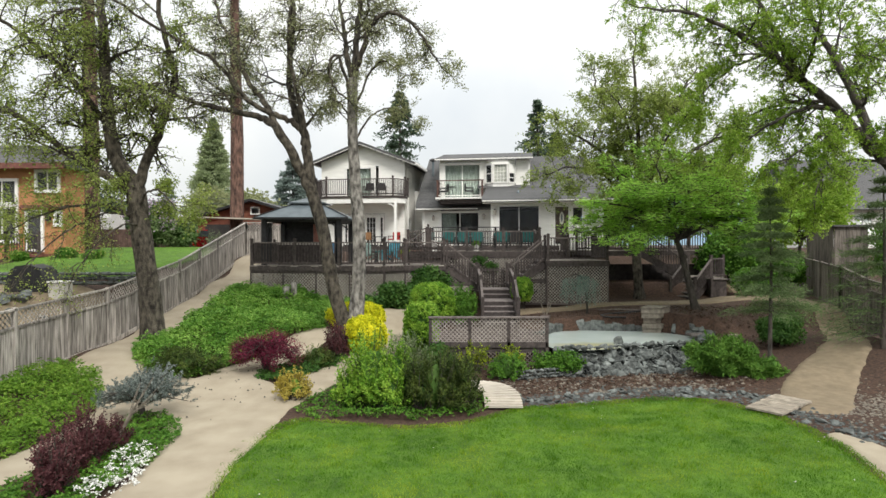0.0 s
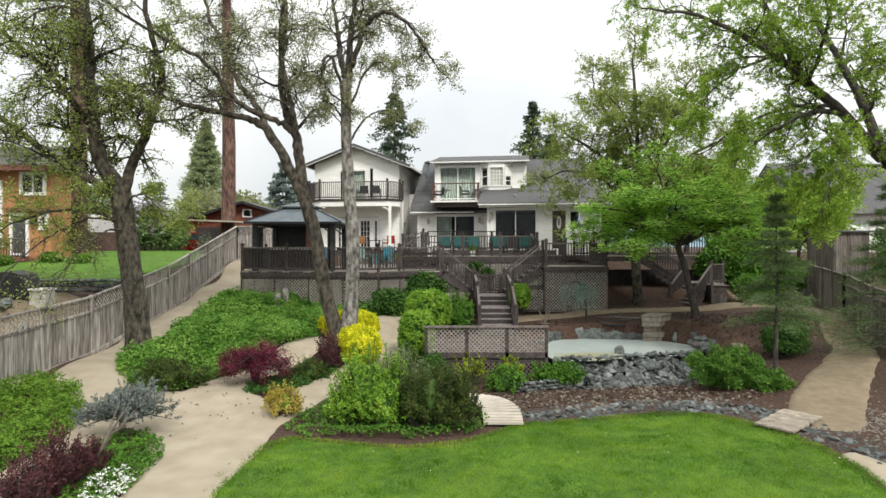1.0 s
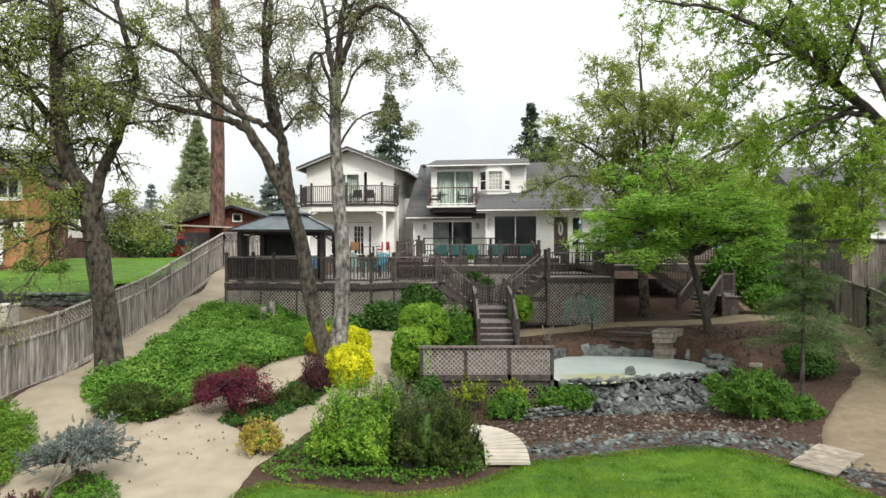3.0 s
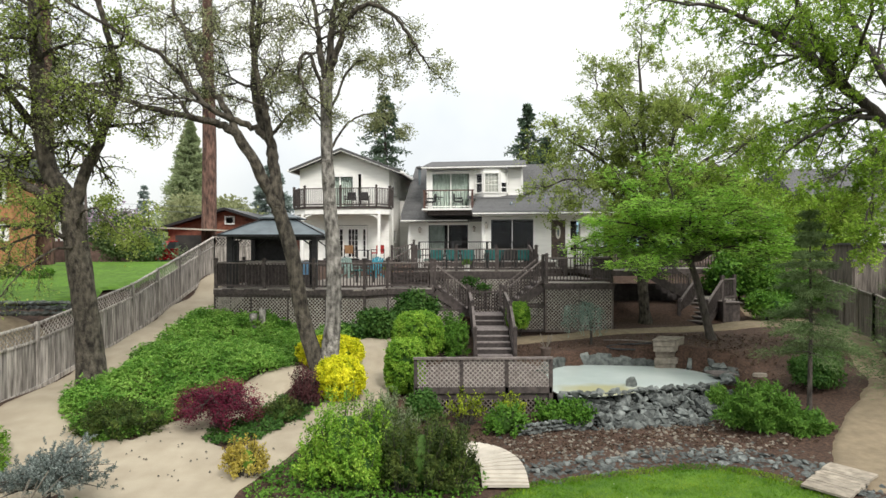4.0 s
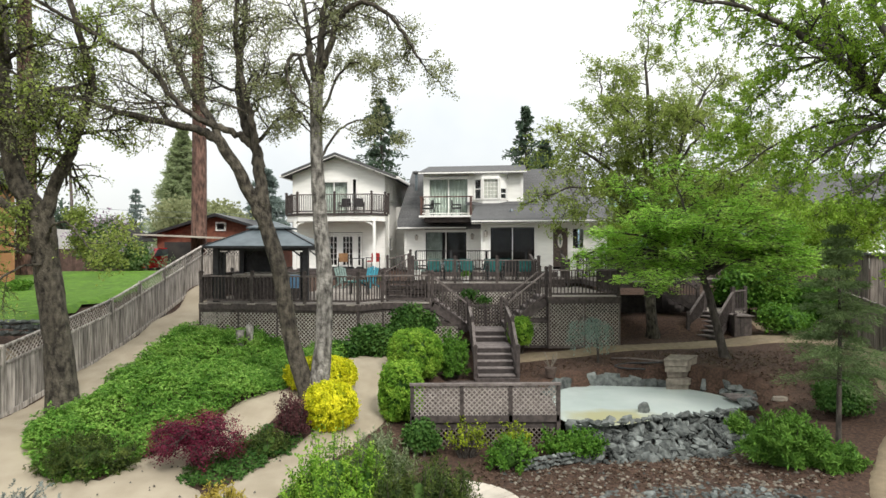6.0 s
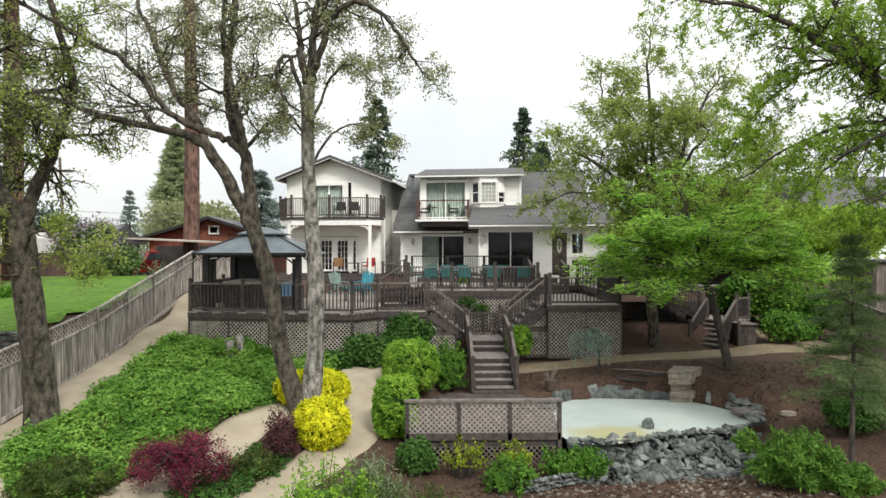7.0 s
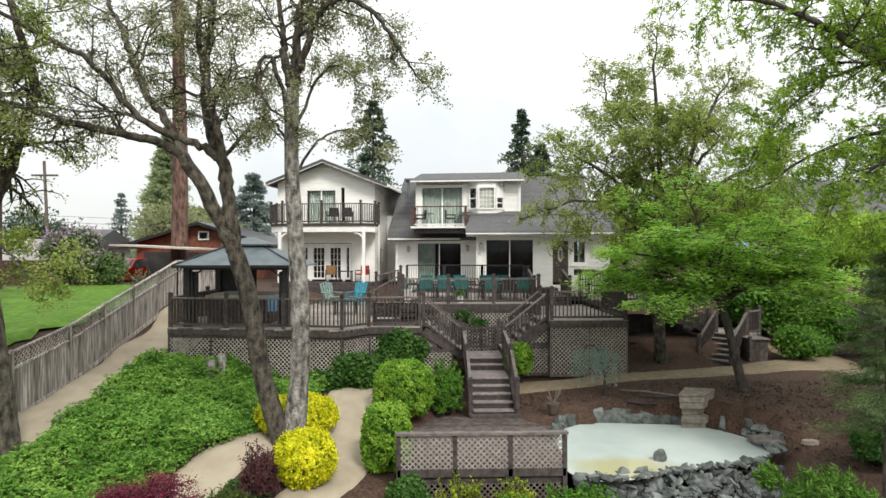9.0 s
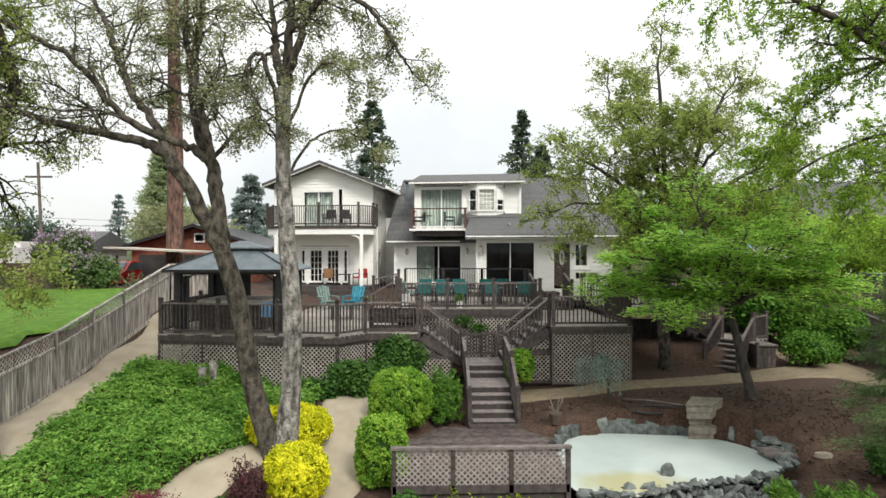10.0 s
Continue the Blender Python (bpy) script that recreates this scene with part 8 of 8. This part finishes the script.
railing((-25.4, 28.25, 2.9), (-22.05, 28.25, 2.9), "red-brown wooden porch railing", 0.95, 0.14, material="rust", group="porch railings", name="porch_railing", bal_mat="deck")

bn = thing("barn", (-14, 46, 3.4), "rust red barn with a low gable and small square window", "barn", "neighbour houses")
bm = bmesh.new()
prism(bm, [(-18.8, 3.2), (-10.4, 3.2), (-10.4, 5.7), (-14.6, 7.0), (-18.8, 5.7)], "y", 45.0, 54.0)
part("wall", bm, "barn", bn)
for s in (-1, 1):
    bm = bmesh.new()
    prism(bm, [(-14.6, 7.2), (-14.6 + s * 4.9, 5.68), (-14.6 + s * 4.9, 5.5), (-14.6, 7.0)], "y", 44.3, 54.5)
    part("roof", bm, "black", bn)
wd = part("window", box(bmesh.new(), -14.75, 44.9, 6.0, -14.05, 45.02, 6.6), "trim", bn)
part("pane", box(bmesh.new(), -14.65, 44.87, 6.1, -14.15, 44.9, 6.5), "glass", wd)
cp = thing("carport", (-15, 42, 3.3), "low carport with a white-edged flat roof", "carport")
bm = bmesh.new()
beam(bm, (-17.6, 41, 5.62), (-12.2, 39.5, 5.38), 2.4, 0.09)
part("roof", bm, "concrete", cp)
for x, y in ((-17.3, 40.2), (-12.6, 39.0), (-12.6, 41.5)):
    part("post", box(bmesh.new(), x - 0.06, y - 0.06, 3.1, x + 0.06, y + 0.06, 5.2), "deck", cp)
part("back_wall", box(bmesh.new(), -17.6, 43.4, 3.2, -12.0, 43.6, 5.2), "dark", cp)

ff = thing("fence", (-25, 39, 3), "dark brown board fence behind the next yard", "fence", "fences")
bm = bmesh.new()
box(bm, -0.07, -0.01, 0, 0.07, 0.01, 1.75)
me = mesh_of("fence_board", bm, "farfence")
for i in range(90):
    piece("fence_board", me, ff, (-31.0 + i * 0.15, 39.5, 3.0))
for i in range(6):
    part("post", box(bmesh.new(), -31 + i * 2.6, 39.55, 2.9, -30.9 + i * 2.6, 39.65, 4.9), "rust", ff)
rh = thing("neighbour_house", (-28, 58, 3.4), "low pale house with a grey roof far behind", "house", "neighbour houses")
part("wall", box(bmesh.new(), -38, 55, 3.0, -28, 63, 5.6), "white", rh)
bm = bmesh.new()
prism(bm, [(54.3, 5.5), (59, 7.2), (63.7, 5.5)], "x", -38.6, -27.4)
part("roof", bm, "shingle", rh)
tr = thing("trailer", (-24.6, 42, 3.3), "white rounded trailer parked behind the fence", "trailer")
bm = box(bmesh.new(), -26.6, 41.0, 3.7, -23.4, 43.2, 6.0)
bmesh.ops.bevel(bm, geom=bm.edges[:], offset=0.35, segments=4)
part("body", bm, "trim", tr)
for x in (-25.8, -24.2):
    bm = bmesh.new()
    bmesh.ops.create_cone(bm, cap_ends=True, segments=20, radius1=0.35, radius2=0.35, depth=0.25, matrix=Matrix.Translation((x, 41.1, 3.6)) @ Matrix.Rotation(1.5708, 4, "X"))
    part("wheel", bm, "black", tr)

gh = thing("neighbour_house", (30, 44, 3.4), "grey-roofed house with a white dormer window beyond the trees", "house", "neighbour houses")
part("wall", box(bmesh.new(), 26.5, 42, 2.5, 38, 52, 6.3), "trim", gh)
bm = bmesh.new()
prism(bm, [(41.2, 6.1), (47, 10.4), (52.8, 6.1)], "x", 26, 38.5)
part("roof", bm, "shingle", gh)
glazing("window", 29.2, 30.6, 4.4, 5.8, 41.95, gh, 2, 2, 0.07)

# red car
car = thing("car", (-18.25, 42.6, 3.25), "bright red parked car beyond the fence", "car")
bm = bmesh.new()
prism(bm, [(40.6, 3.55), (40.55, 4.05), (41.4, 4.25), (42.0, 4.75), (43.4, 4.8), (44.2, 4.3), (44.8, 4.15), (44.85, 3.55)], "x", -19.15, -17.4)
bmesh.ops.bevel(bm, geom=bm.edges[:], offset=0.07, segments=2)
part("body", bm, "red", car)
bm = bmesh.new()
prism(bm, [(41.45, 4.27), (42.02, 4.7), (43.38, 4.74), (44.1, 4.32)], "x", -19.17, -17.38)
part("side_window", bm, "steel", car)
bm = bmesh.new()
beam(bm, (-18.95, 41.68, 4.53), (-17.6, 41.68, 4.53), 0.75, 0.02, (0, -0.62, 0.75))
part("windscreen", bm, "steel", car)
for x in (-19.05, -17.5):
    for y in (41.3, 44.0):
        bm = bmesh.new()
        bmesh.ops.create_cone(bm, cap_ends=True, segments=20, radius1=0.33, radius2=0.33, depth=0.2, matrix=Matrix.Translation((x, y, 3.55)) @ Matrix.Rotation(1.5708, 4, "Y"))
        part("wheel", bm, "black", car)
    part("headlight", box(bmesh.new(), x - 0.12 + (0.1 if x < -18 else -0.1), 40.52, 3.9, x + 0.12 + (0.1 if x < -18 else -0.1), 40.6, 4.02), "trim", car)

# covered grill and wall next door
gr = thing("covered_grill", (-13.4, 19.2, gz(-13.4, 19.2)), "barbecue grill under a black cover", "grill")
g0 = gz(-13.4, 19.2)
bm = prism(bmesh.new(), [(-14.08, g0), (-14.02, g0 + 0.5), (-13.8, g0 + 0.85), (-13.3, g0 + 0.92), (-12.95, g0 + 0.8), (-12.8, g0 + 0.4), (-12.78, g0)], "y", 18.8, 19.6)
bmesh.ops.bevel(bm, geom=bm.edges[:], offset=0.08, segments=2)
part("cover", bm, "black", gr)
cb = thing("storage_box", (-12.35, 18.9, 1.0), "pale grey plastic box beside the covered grill", "box")
bm = box(bmesh.new(), -12.6, 18.7, gz(-12.3, 18.9), -12.1, 19.15, gz(-12.3, 18.9) + 0.6)
bmesh.ops.bevel(bm, geom=bm.edges[:], offset=0.03, segments=2)
part("body", bm, "cream", cb)
part("lid", box(bmesh.new(), -12.63, 18.67, gz(-12.3, 18.9) + 0.6, -12.07, 19.18, gz(-12.3, 18.9) + 0.65), "trim", cb)
gp = thing("rock_pile", (-13, 17.5, 1.1), "pile of rough garden rocks next door", "stones")
for i in range(26):
    x, y = random.gauss(-13.2, 0.7), random.gauss(17.4, 0.5)
    stone(gp, x, y, gz(x, y) + 0.12, random.uniform(0.25, 0.55), 0.5)
nw = thing("stone_wall", (-14, 20.3, 1.2), "low stone wall next door", "wall")
for i in range(60):
    for r in range(3):
        stone(nw, -17.5 + i * 0.115, 20.5 + 0.1 * (r % 2), gz(-14, 20.4) + 0.12 + r * 0.16, random.uniform(0.25, 0.34), 0.2)

# utility pole and wires
up = thing("utility_pole", (-24.5, 45, 3.3), "wooden utility pole with a cross-arm and wires", "pole")
bulk("pole", *tube([(-24.4, 45, 3.0), (-24.6, 45, 7.0), (-24.8, 45, 11.2)], [0.11, 0.1, 0.09], 10), "lattice", up, True)
part("cross_arm", box(bmesh.new(), -25.6, 44.95, 10.2, -23.9, 45.05, 10.32), "lattice", up)
for z, s in ((7.2, 0.35), (7.6, 0.3)):
    for sg in (-1, 1):
        pts = [(-24.6 + sg * 40 * t, 45 + 14 * t, z - s * 4 * t * (1 - t)) for t in np.linspace(0, 1, 14)]
        bulk("wire", *tube(pts, [0.013] * 14, 4), "steel", up)

# far ridge, its haze put into the blue colour
hv, hf = [], []
for i in range(61):
    x = -600 + i * 60
    h = 40 + 190 * (1 / (1 + math.exp(-(x - 450) / 160))) + 35 * noise.noise((x * 0.003, 0, 0)) + 12 * noise.noise((x * 0.012, 1, 0))
    for j in range(5):
        hv.append((x, 1500 + j * 180, 3.4 + h * math.sin(j / 4 * 1.5708)))
for i in range(60):
    for j in range(4):
        a = i * 5 + j
        hf.append((a, a + 5, a + 6, a + 1))
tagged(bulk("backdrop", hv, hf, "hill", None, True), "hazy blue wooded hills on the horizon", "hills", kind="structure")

# ---- deck furniture ----
def patio_chair(x, y, z, rz, cloth, label, group):
    """Metal patio chair with a padded seat and back, built at the origin and turned into place."""
    ob = thing("patio_chair", (0, 0, 0), label, "chair", group)
    bm = box(bmesh.new(), -0.26, -0.26, 0.40, 0.26, 0.26, 0.48)
    bmesh.ops.bevel(bm, geom=bm.edges[:], offset=0.03, segments=2)
    part("seat", bm, cloth, ob)
    bm = box(bmesh.new(), -0.26, 0.22, 0.46, 0.26, 0.31, 0.9)
    bmesh.ops.bevel(bm, geom=bm.edges[:], offset=0.035, segments=2)
    part("backrest", bm, cloth, ob)
    for sx in (-0.28, 0.28):
        part("arm", box(bmesh.new(), sx - 0.03, -0.24, 0.62, sx + 0.03, 0.28, 0.66), "black", ob)
        for sy in (-0.24, 0.27):
            part("leg", beam(bmesh.new(), (sx, sy, 0), (sx, sy, 0.64), 0.03, 0.03), "black", ob)
    ob.matrix_basis = pose(x, y, z, 0, 0, rz)
    return ob


def patio_table(x, y, z, lx, ly, h, top, label):
    ob = thing("patio_table", (x, y, z), label, "table", "patio tables")
    bm = box(bmesh.new(), x - lx / 2, y - ly / 2, z + h - 0.04, x + lx / 2, y + ly / 2, z + h)
    bmesh.ops.bevel(bm, geom=bm.edges[:], offset=0.012, segments=1)
    part("tabletop", bm, top, ob)
    for sx in (-1, 1):
        for sy in (-1, 1):
            part("leg", box(bmesh.new(), x + sx * (lx / 2 - 0.08) - 0.025, y + sy * (ly / 2 - 0.08) - 0.025, z, x + sx * (lx / 2 - 0.08) + 0.025, y + sy * (ly / 2 - 0.08) + 0.025, z + h - 0.04), "black", ob)
    return ob


M["wicker"] = mat("brown wicker", (0.16, 0.08, 0.035), (0.30, 0.17, 0.08), 30, 0.8, 0.6, 120)
M["redcloth"] = mat("red plastic", (0.40, 0.03, 0.03), (0.5, 0.05, 0.045), 6, 0.6, 0.1)
M["bluecloth"] = mat("turquoise plastic", (0.02, 0.17, 0.24), (0.045, 0.26, 0.33), 6, 0.6, 0.1)
M["greencloth"] = mat("pale green stripes", (0.09, 0.15, 0.135), (0.24, 0.31, 0.28), 14, 0.85, 0.2)
patio_table(0.9, 28.9, Z2, 2.0, 1.0, 0.74, "steel", "long glass-topped patio table on the dining deck")
patio_table(3.4, 29.0, Z2, 1.9, 1.0, 0.74, "black", "dark patio table on the dining deck")
for x, y, rz in ((0.25, 28.1, 180), (0.95, 28.1, 178), (1.6, 28.15, 183), (0.3, 29.75, 0), (1.0, 29.75, 4), (1.65, 29.7, -3)):
    patio_chair(x, y, Z2, rz, "teal", "teal cushioned patio chair at the dining table", "dining chairs")
for x, y, rz in ((2.75, 28.15, 182), (3.45, 28.15, 176), (4.0, 28.2, 180), (2.8, 29.8, 2), (3.5, 29.8, -2)):
    patio_chair(x, y, Z2, rz, "teal" if x != 3.45 else "black", "dark teal cushioned patio chair at the second table", "dining chairs")
patio_chair(-0.25, 28.4, Z2, 100, "greencloth", "patio chair with pale green cushions", "dining chairs")
# coffee corner on the lower deck
patio_table(-2.9, 28.6, Z1, 0.9, 0.7, 0.55, "teal", "small teal garden table")


def adirondack(x, y, z, rz, material, label):
    ob = thing("adirondack_chair", (0, 0, 0), label, "chair", "garden chairs")
    for i in range(5):
        part("seat_slat", beam(bmesh.new(), (-0.27, -0.25 + i * 0.12, 0.38 - i * 0.03), (0.27, -0.25 + i * 0.12, 0.38 - i * 0.03), 0.1, 0.025), material, ob)
    for i in range(5):
        x0 = -0.24 + i * 0.12
        part("back_slat", beam(bmesh.new(), (x0, 0.24, 0.26), (x0 * 1.15, 0.52, 0.98 + 0.08 * (1 - abs(i - 2) / 2)), 0.1, 0.025, (0, -1, 0.4)), material, ob)
    for s in (-0.33, 0.33):
        part("arm", box(bmesh.new(), s - 0.07, -0.35, 0.56, s + 0.07, 0.35, 0.585), material, ob)
        part("front_leg", box(bmesh.new(), s - 0.04, -0.32, 0, s + 0.04, -0.28, 0.56), material, ob)
        part("back_leg", beam(bmesh.new(), (s, -0.3, 0.36), (s, 0.55, 0.03), 0.03, 0.1), material, ob)
    ob.matrix_basis = pose(x, y, z, 0, 0, rz)


adirondack(-2.95, 32.6, Z1, -25, "bluecloth", "turquoise adirondack chair on the deck")
adirondack(-4.05, 32.5, Z1, 40, "greencloth", "pale green striped garden chair")
# on the wing's porch
for x, m, lb in ((-4.75, "wicker", "brown wicker armchair by the french doors"), (-3.1, "redcloth", "red porch chair by the post")):
    patio_chair(*turned(x, 36.7, 36.6), 3.58, 12 if x < -4 else -30, m, lb, "porch chairs")
patio_table(*turned(-3.95, 36.6, 36.6), 3.58, 0.8, 0.7, 0.62, "black", "dark low table on the porch")
# porch step front: dark stone planter
for i, (z, y) in enumerate(((3.38, 35.75), (3.18, 35.4), (2.98, 35.05))):
    s = thing("porch_step", (-4.5, y, z), "wide dark step up to the porch", "step", "porch steps")
    part("tread", box(bmesh.new(), -6.6, y, z - 0.18, -2.6, y + 0.6, z), "deck", s)
    turn_thing(s, 36.6)

# balcony bistro sets
def bistro(x, y, z, material, label):
    ob = thing("bistro_table", (x, y, z), label, "table", "bistro sets")
    bm = bmesh.new()
    bmesh.ops.create_cone(bm, cap_ends=True, segments=18, radius1=0.3, radius2=0.3, depth=0.03, matrix=Matrix.Translation((x, y, z + 0.7)))
    part("tabletop", bm, material, ob)
    for k in range(3):
        a = k * 2.094
        part("leg", beam(bmesh.new(), (x + 0.25 * math.cos(a), y + 0.25 * math.sin(a), z), (x, y, z + 0.69), 0.025, 0.025), material, ob)


bistro(*turned(0.45, 36.6, 36.6), 6.56, "black", "small black bistro table on the balcony")
for x, rz in ((-0.02, -80), (1.6, 90)):
    patio_chair(*turned(x, 36.7, 36.6), 6.56, rz, "black", "black metal bistro chair on the balcony", "bistro chairs")
patio_chair(*turned(-3.9, 36.8, 36.6), 6.76, 10, "black", "dark slatted chair on the upper balcony", "bistro chairs")
patio_chair(*turned(-4.7, 36.8, 36.6), 6.76, -10, "black", "dark slatted chair on the upper balcony", "bistro chairs")

# pots
def planter(x, y, z, r, h, material, label, plant=None):
    ob = thing("planter", (x, y, z), label, "planter", "planters")
    bm = bmesh.new()
    bmesh.ops.create_cone(bm, cap_ends=True, segments=20, radius1=r * 0.78, radius2=r, depth=h, matrix=Matrix.Translation((x, y, z + h / 2)))
    part("pot", bm, material, ob)
    bm = bmesh.new()
    bmesh.ops.create_cone(bm, cap_ends=True, segments=20, radius1=r * 1.06, radius2=r * 1.06, depth=0.04, matrix=Matrix.Translation((x, y, z + h - 0.02)))
    part("rim", bm, material, ob)
    if plant:
        P, U = ball_points(500, (x, y, z + h + r * 0.5), (r * 1.1, r * 1.1, r * 0.8), 0.3, -0.5, 1, 0.4)
        bulk("foliage", *leaf_quads(P, U + rng.normal(size=U.shape), 0.08, 0.35), plant, ob)


planter(-0.48, 27.35, Z2, 0.19, 0.5, "trim", "tall white tapered planter pot on the deck")
planter(1.5, 27.0, Z2, 0.14, 0.26, "trim", "small white pot on the deck edge", "shrub")
planter(-2.1, 31.8, Z1, 0.22, 0.35, "rust", "terracotta pot of green leaves on the deck", "lime")
planter(-7.9, 29.6, Z1, 0.25, 0.35, "rust", "terracotta pot of tall leaves behind the gazebo", "shrub")
# steps from the lower deck to the dining deck, with a solid side
sd = thing("deck_steps", (-1.3, 28.6, Z1), "short deck steps with a solid brown side panel", "steps")
for i in range(2):
    part("tread", box(bmesh.new(), -1.75, 28.0 + i * 0.32, Z1 + 0.187 * i, -0.74, 28.45 + i * 0.32, Z1 + 0.187 * (i + 1)), "deckfloor", sd)
part("side_panel", box(bmesh.new(), -1.82, 28.0, Z1, -1.76, 29.4, Z1 + 0.55), "deck", sd)
railing((-1.8, 27.9, Z1), (-0.8, 27.9, Z2), "sloping dark wooden step rail", 0.95, 0.13, 1, group="stair rails", name="stair_railing")
railing((-1.79, 29.6, Z1 + 0.5), (-0.78, 29.6, Z2 + 0.2), "dark wooden step rail behind", 0.95, 0.13, 1, group="stair rails", name="stair_railing")
# bench with slatted back inside the lower rail
bn2 = thing("deck_bench", (-0.8, 25.4, Z1), "long slatted dark deck bench inside the railing", "bench")
for i in range(3):
    part("seat_slat", box(bmesh.new(), -1.55, 25.1 + i * 0.14, Z1 + 0.42, -0.05, 25.22 + i * 0.14, Z1 + 0.45), "deckfloor", bn2)
for x in (-1.5, -0.1):
    part("leg", box(bmesh.new(), x - 0.04, 25.12, Z1, x + 0.04, 25.45, Z1 + 0.42), "deck", bn2)
for i in range(4):
    part("back_slat", box(bmesh.new(), -1.55, 24.96, Z1 + 0.1 + i * 0.18, -0.05, 24.985, Z1 + 0.22 + i * 0.18), "deck", bn2)
for x in (-1.5, -0.8, -0.1):
    part("back_post", box(bmesh.new(), x - 0.03, 24.988, Z1, x + 0.03, 25.04, Z1 + 0.72), "deck", bn2)
# small stair to the house door with white rail
hs = thing("door_steps", (5.6, 30.6, Z3), "dark wooden steps up to the house door", "steps")
for i in range(3):
    part("tread", box(bmesh.new(), 4.9, 29.9 + i * 0.28, Z3 + 0.127 * i, 6.2, 30.25 + i * 0.28, Z3 + 0.127 * (i + 1)), "deckfloor", hs)
railing((4.8, 29.8, Z3), (4.8, 31.2, Z2), "dark wooden step rail with tall posts", 1.1, 0.13, 1, group="stair rails", name="stair_railing")
railing((6.3, 29.8, Z3), (6.3, 31.2, Z2), "dark wooden step rail with tall posts", 1.1, 0.13, 1, group="stair rails", name="stair_railing")
railing((6.9, 30.5, Z2), (9.2, 30.5, Z2), "dark-stained deck railing near the house corner", 0.95, 0.13)
patio_chair(7.6, 31.6, Z2, 40, "trim", "white slatted garden chair by the house wall", "white chairs")
deck_floor("deck", [(6.95, 30.5), (9.3, 30.5), (9.3, 33.3), (6.95, 33.3)], Z2, "weathered deck by the house corner")

# grass blades over the lawn
pts = np.array(smooth_line(LAWN, 8, True))
nx2 = np.roll(pts, -1, 0)
q = rng.uniform((-4, 6.5), (7.5, 14.5), (200000, 2))
c = np.zeros(len(q), bool)
for (xa, ya), (xb, yb) in zip(pts, nx2):
    cr = (ya > q[:, 1]) != (yb > q[:, 1])
    c ^= cr & (q[:, 0] < (xb - xa) * (q[:, 1] - ya) / ((yb - ya) or 1e-9) + xa)
q = q[c]
z = np.array([gz(x, y) + 0.02 for x, y in q])
n = len(q)
a = rng.uniform(0, 6.28, n)
tuft = np.array([max(0.0, noise.noise((x * 3.1, y * 3.1, 3)) + 0.6 * noise.noise((x * 8, y * 8, 4))) for x, y in q])
h = rng.uniform(0.022, 0.045, n) * (1 + 1.3 * tuft)
wv = np.column_stack([np.cos(a), np.sin(a), np.zeros(n)]) * 0.006
b = np.column_stack([q, z])
tip = b + np.column_stack([rng.normal(size=n) * 0.02, rng.normal(size=n) * 0.02, h])
bulk_v = np.stack([b - wv, b + wv, tip], 1).reshape(-1, 3)
tagged(bulk("grass", bulk_v, np.arange(3 * n).reshape(n, 3), "grass"), "short mown grass blades on the lawn", "grass", kind="stuff")

# white petals strewn on the lawn
pv, pf = [], []
for x, y in q[::4000]:
    b0, r0, a0 = len(pv), random.uniform(0.01, 0.018), random.uniform(0, 6.28)
    for j in range(4):
        pv.append((x + r0 * math.cos(a0 + j * 1.57), y + r0 * math.sin(a0 + j * 1.57), gz(x, y) + 0.06 + 0.008 * (j % 2)))
    pf.append((b0, b0 + 1, b0 + 2, b0 + 3))
tagged(bulk("petals", pv, pf, "whiteflower"), "white fallen petals scattered on the lawn", "petals", kind="stuff")
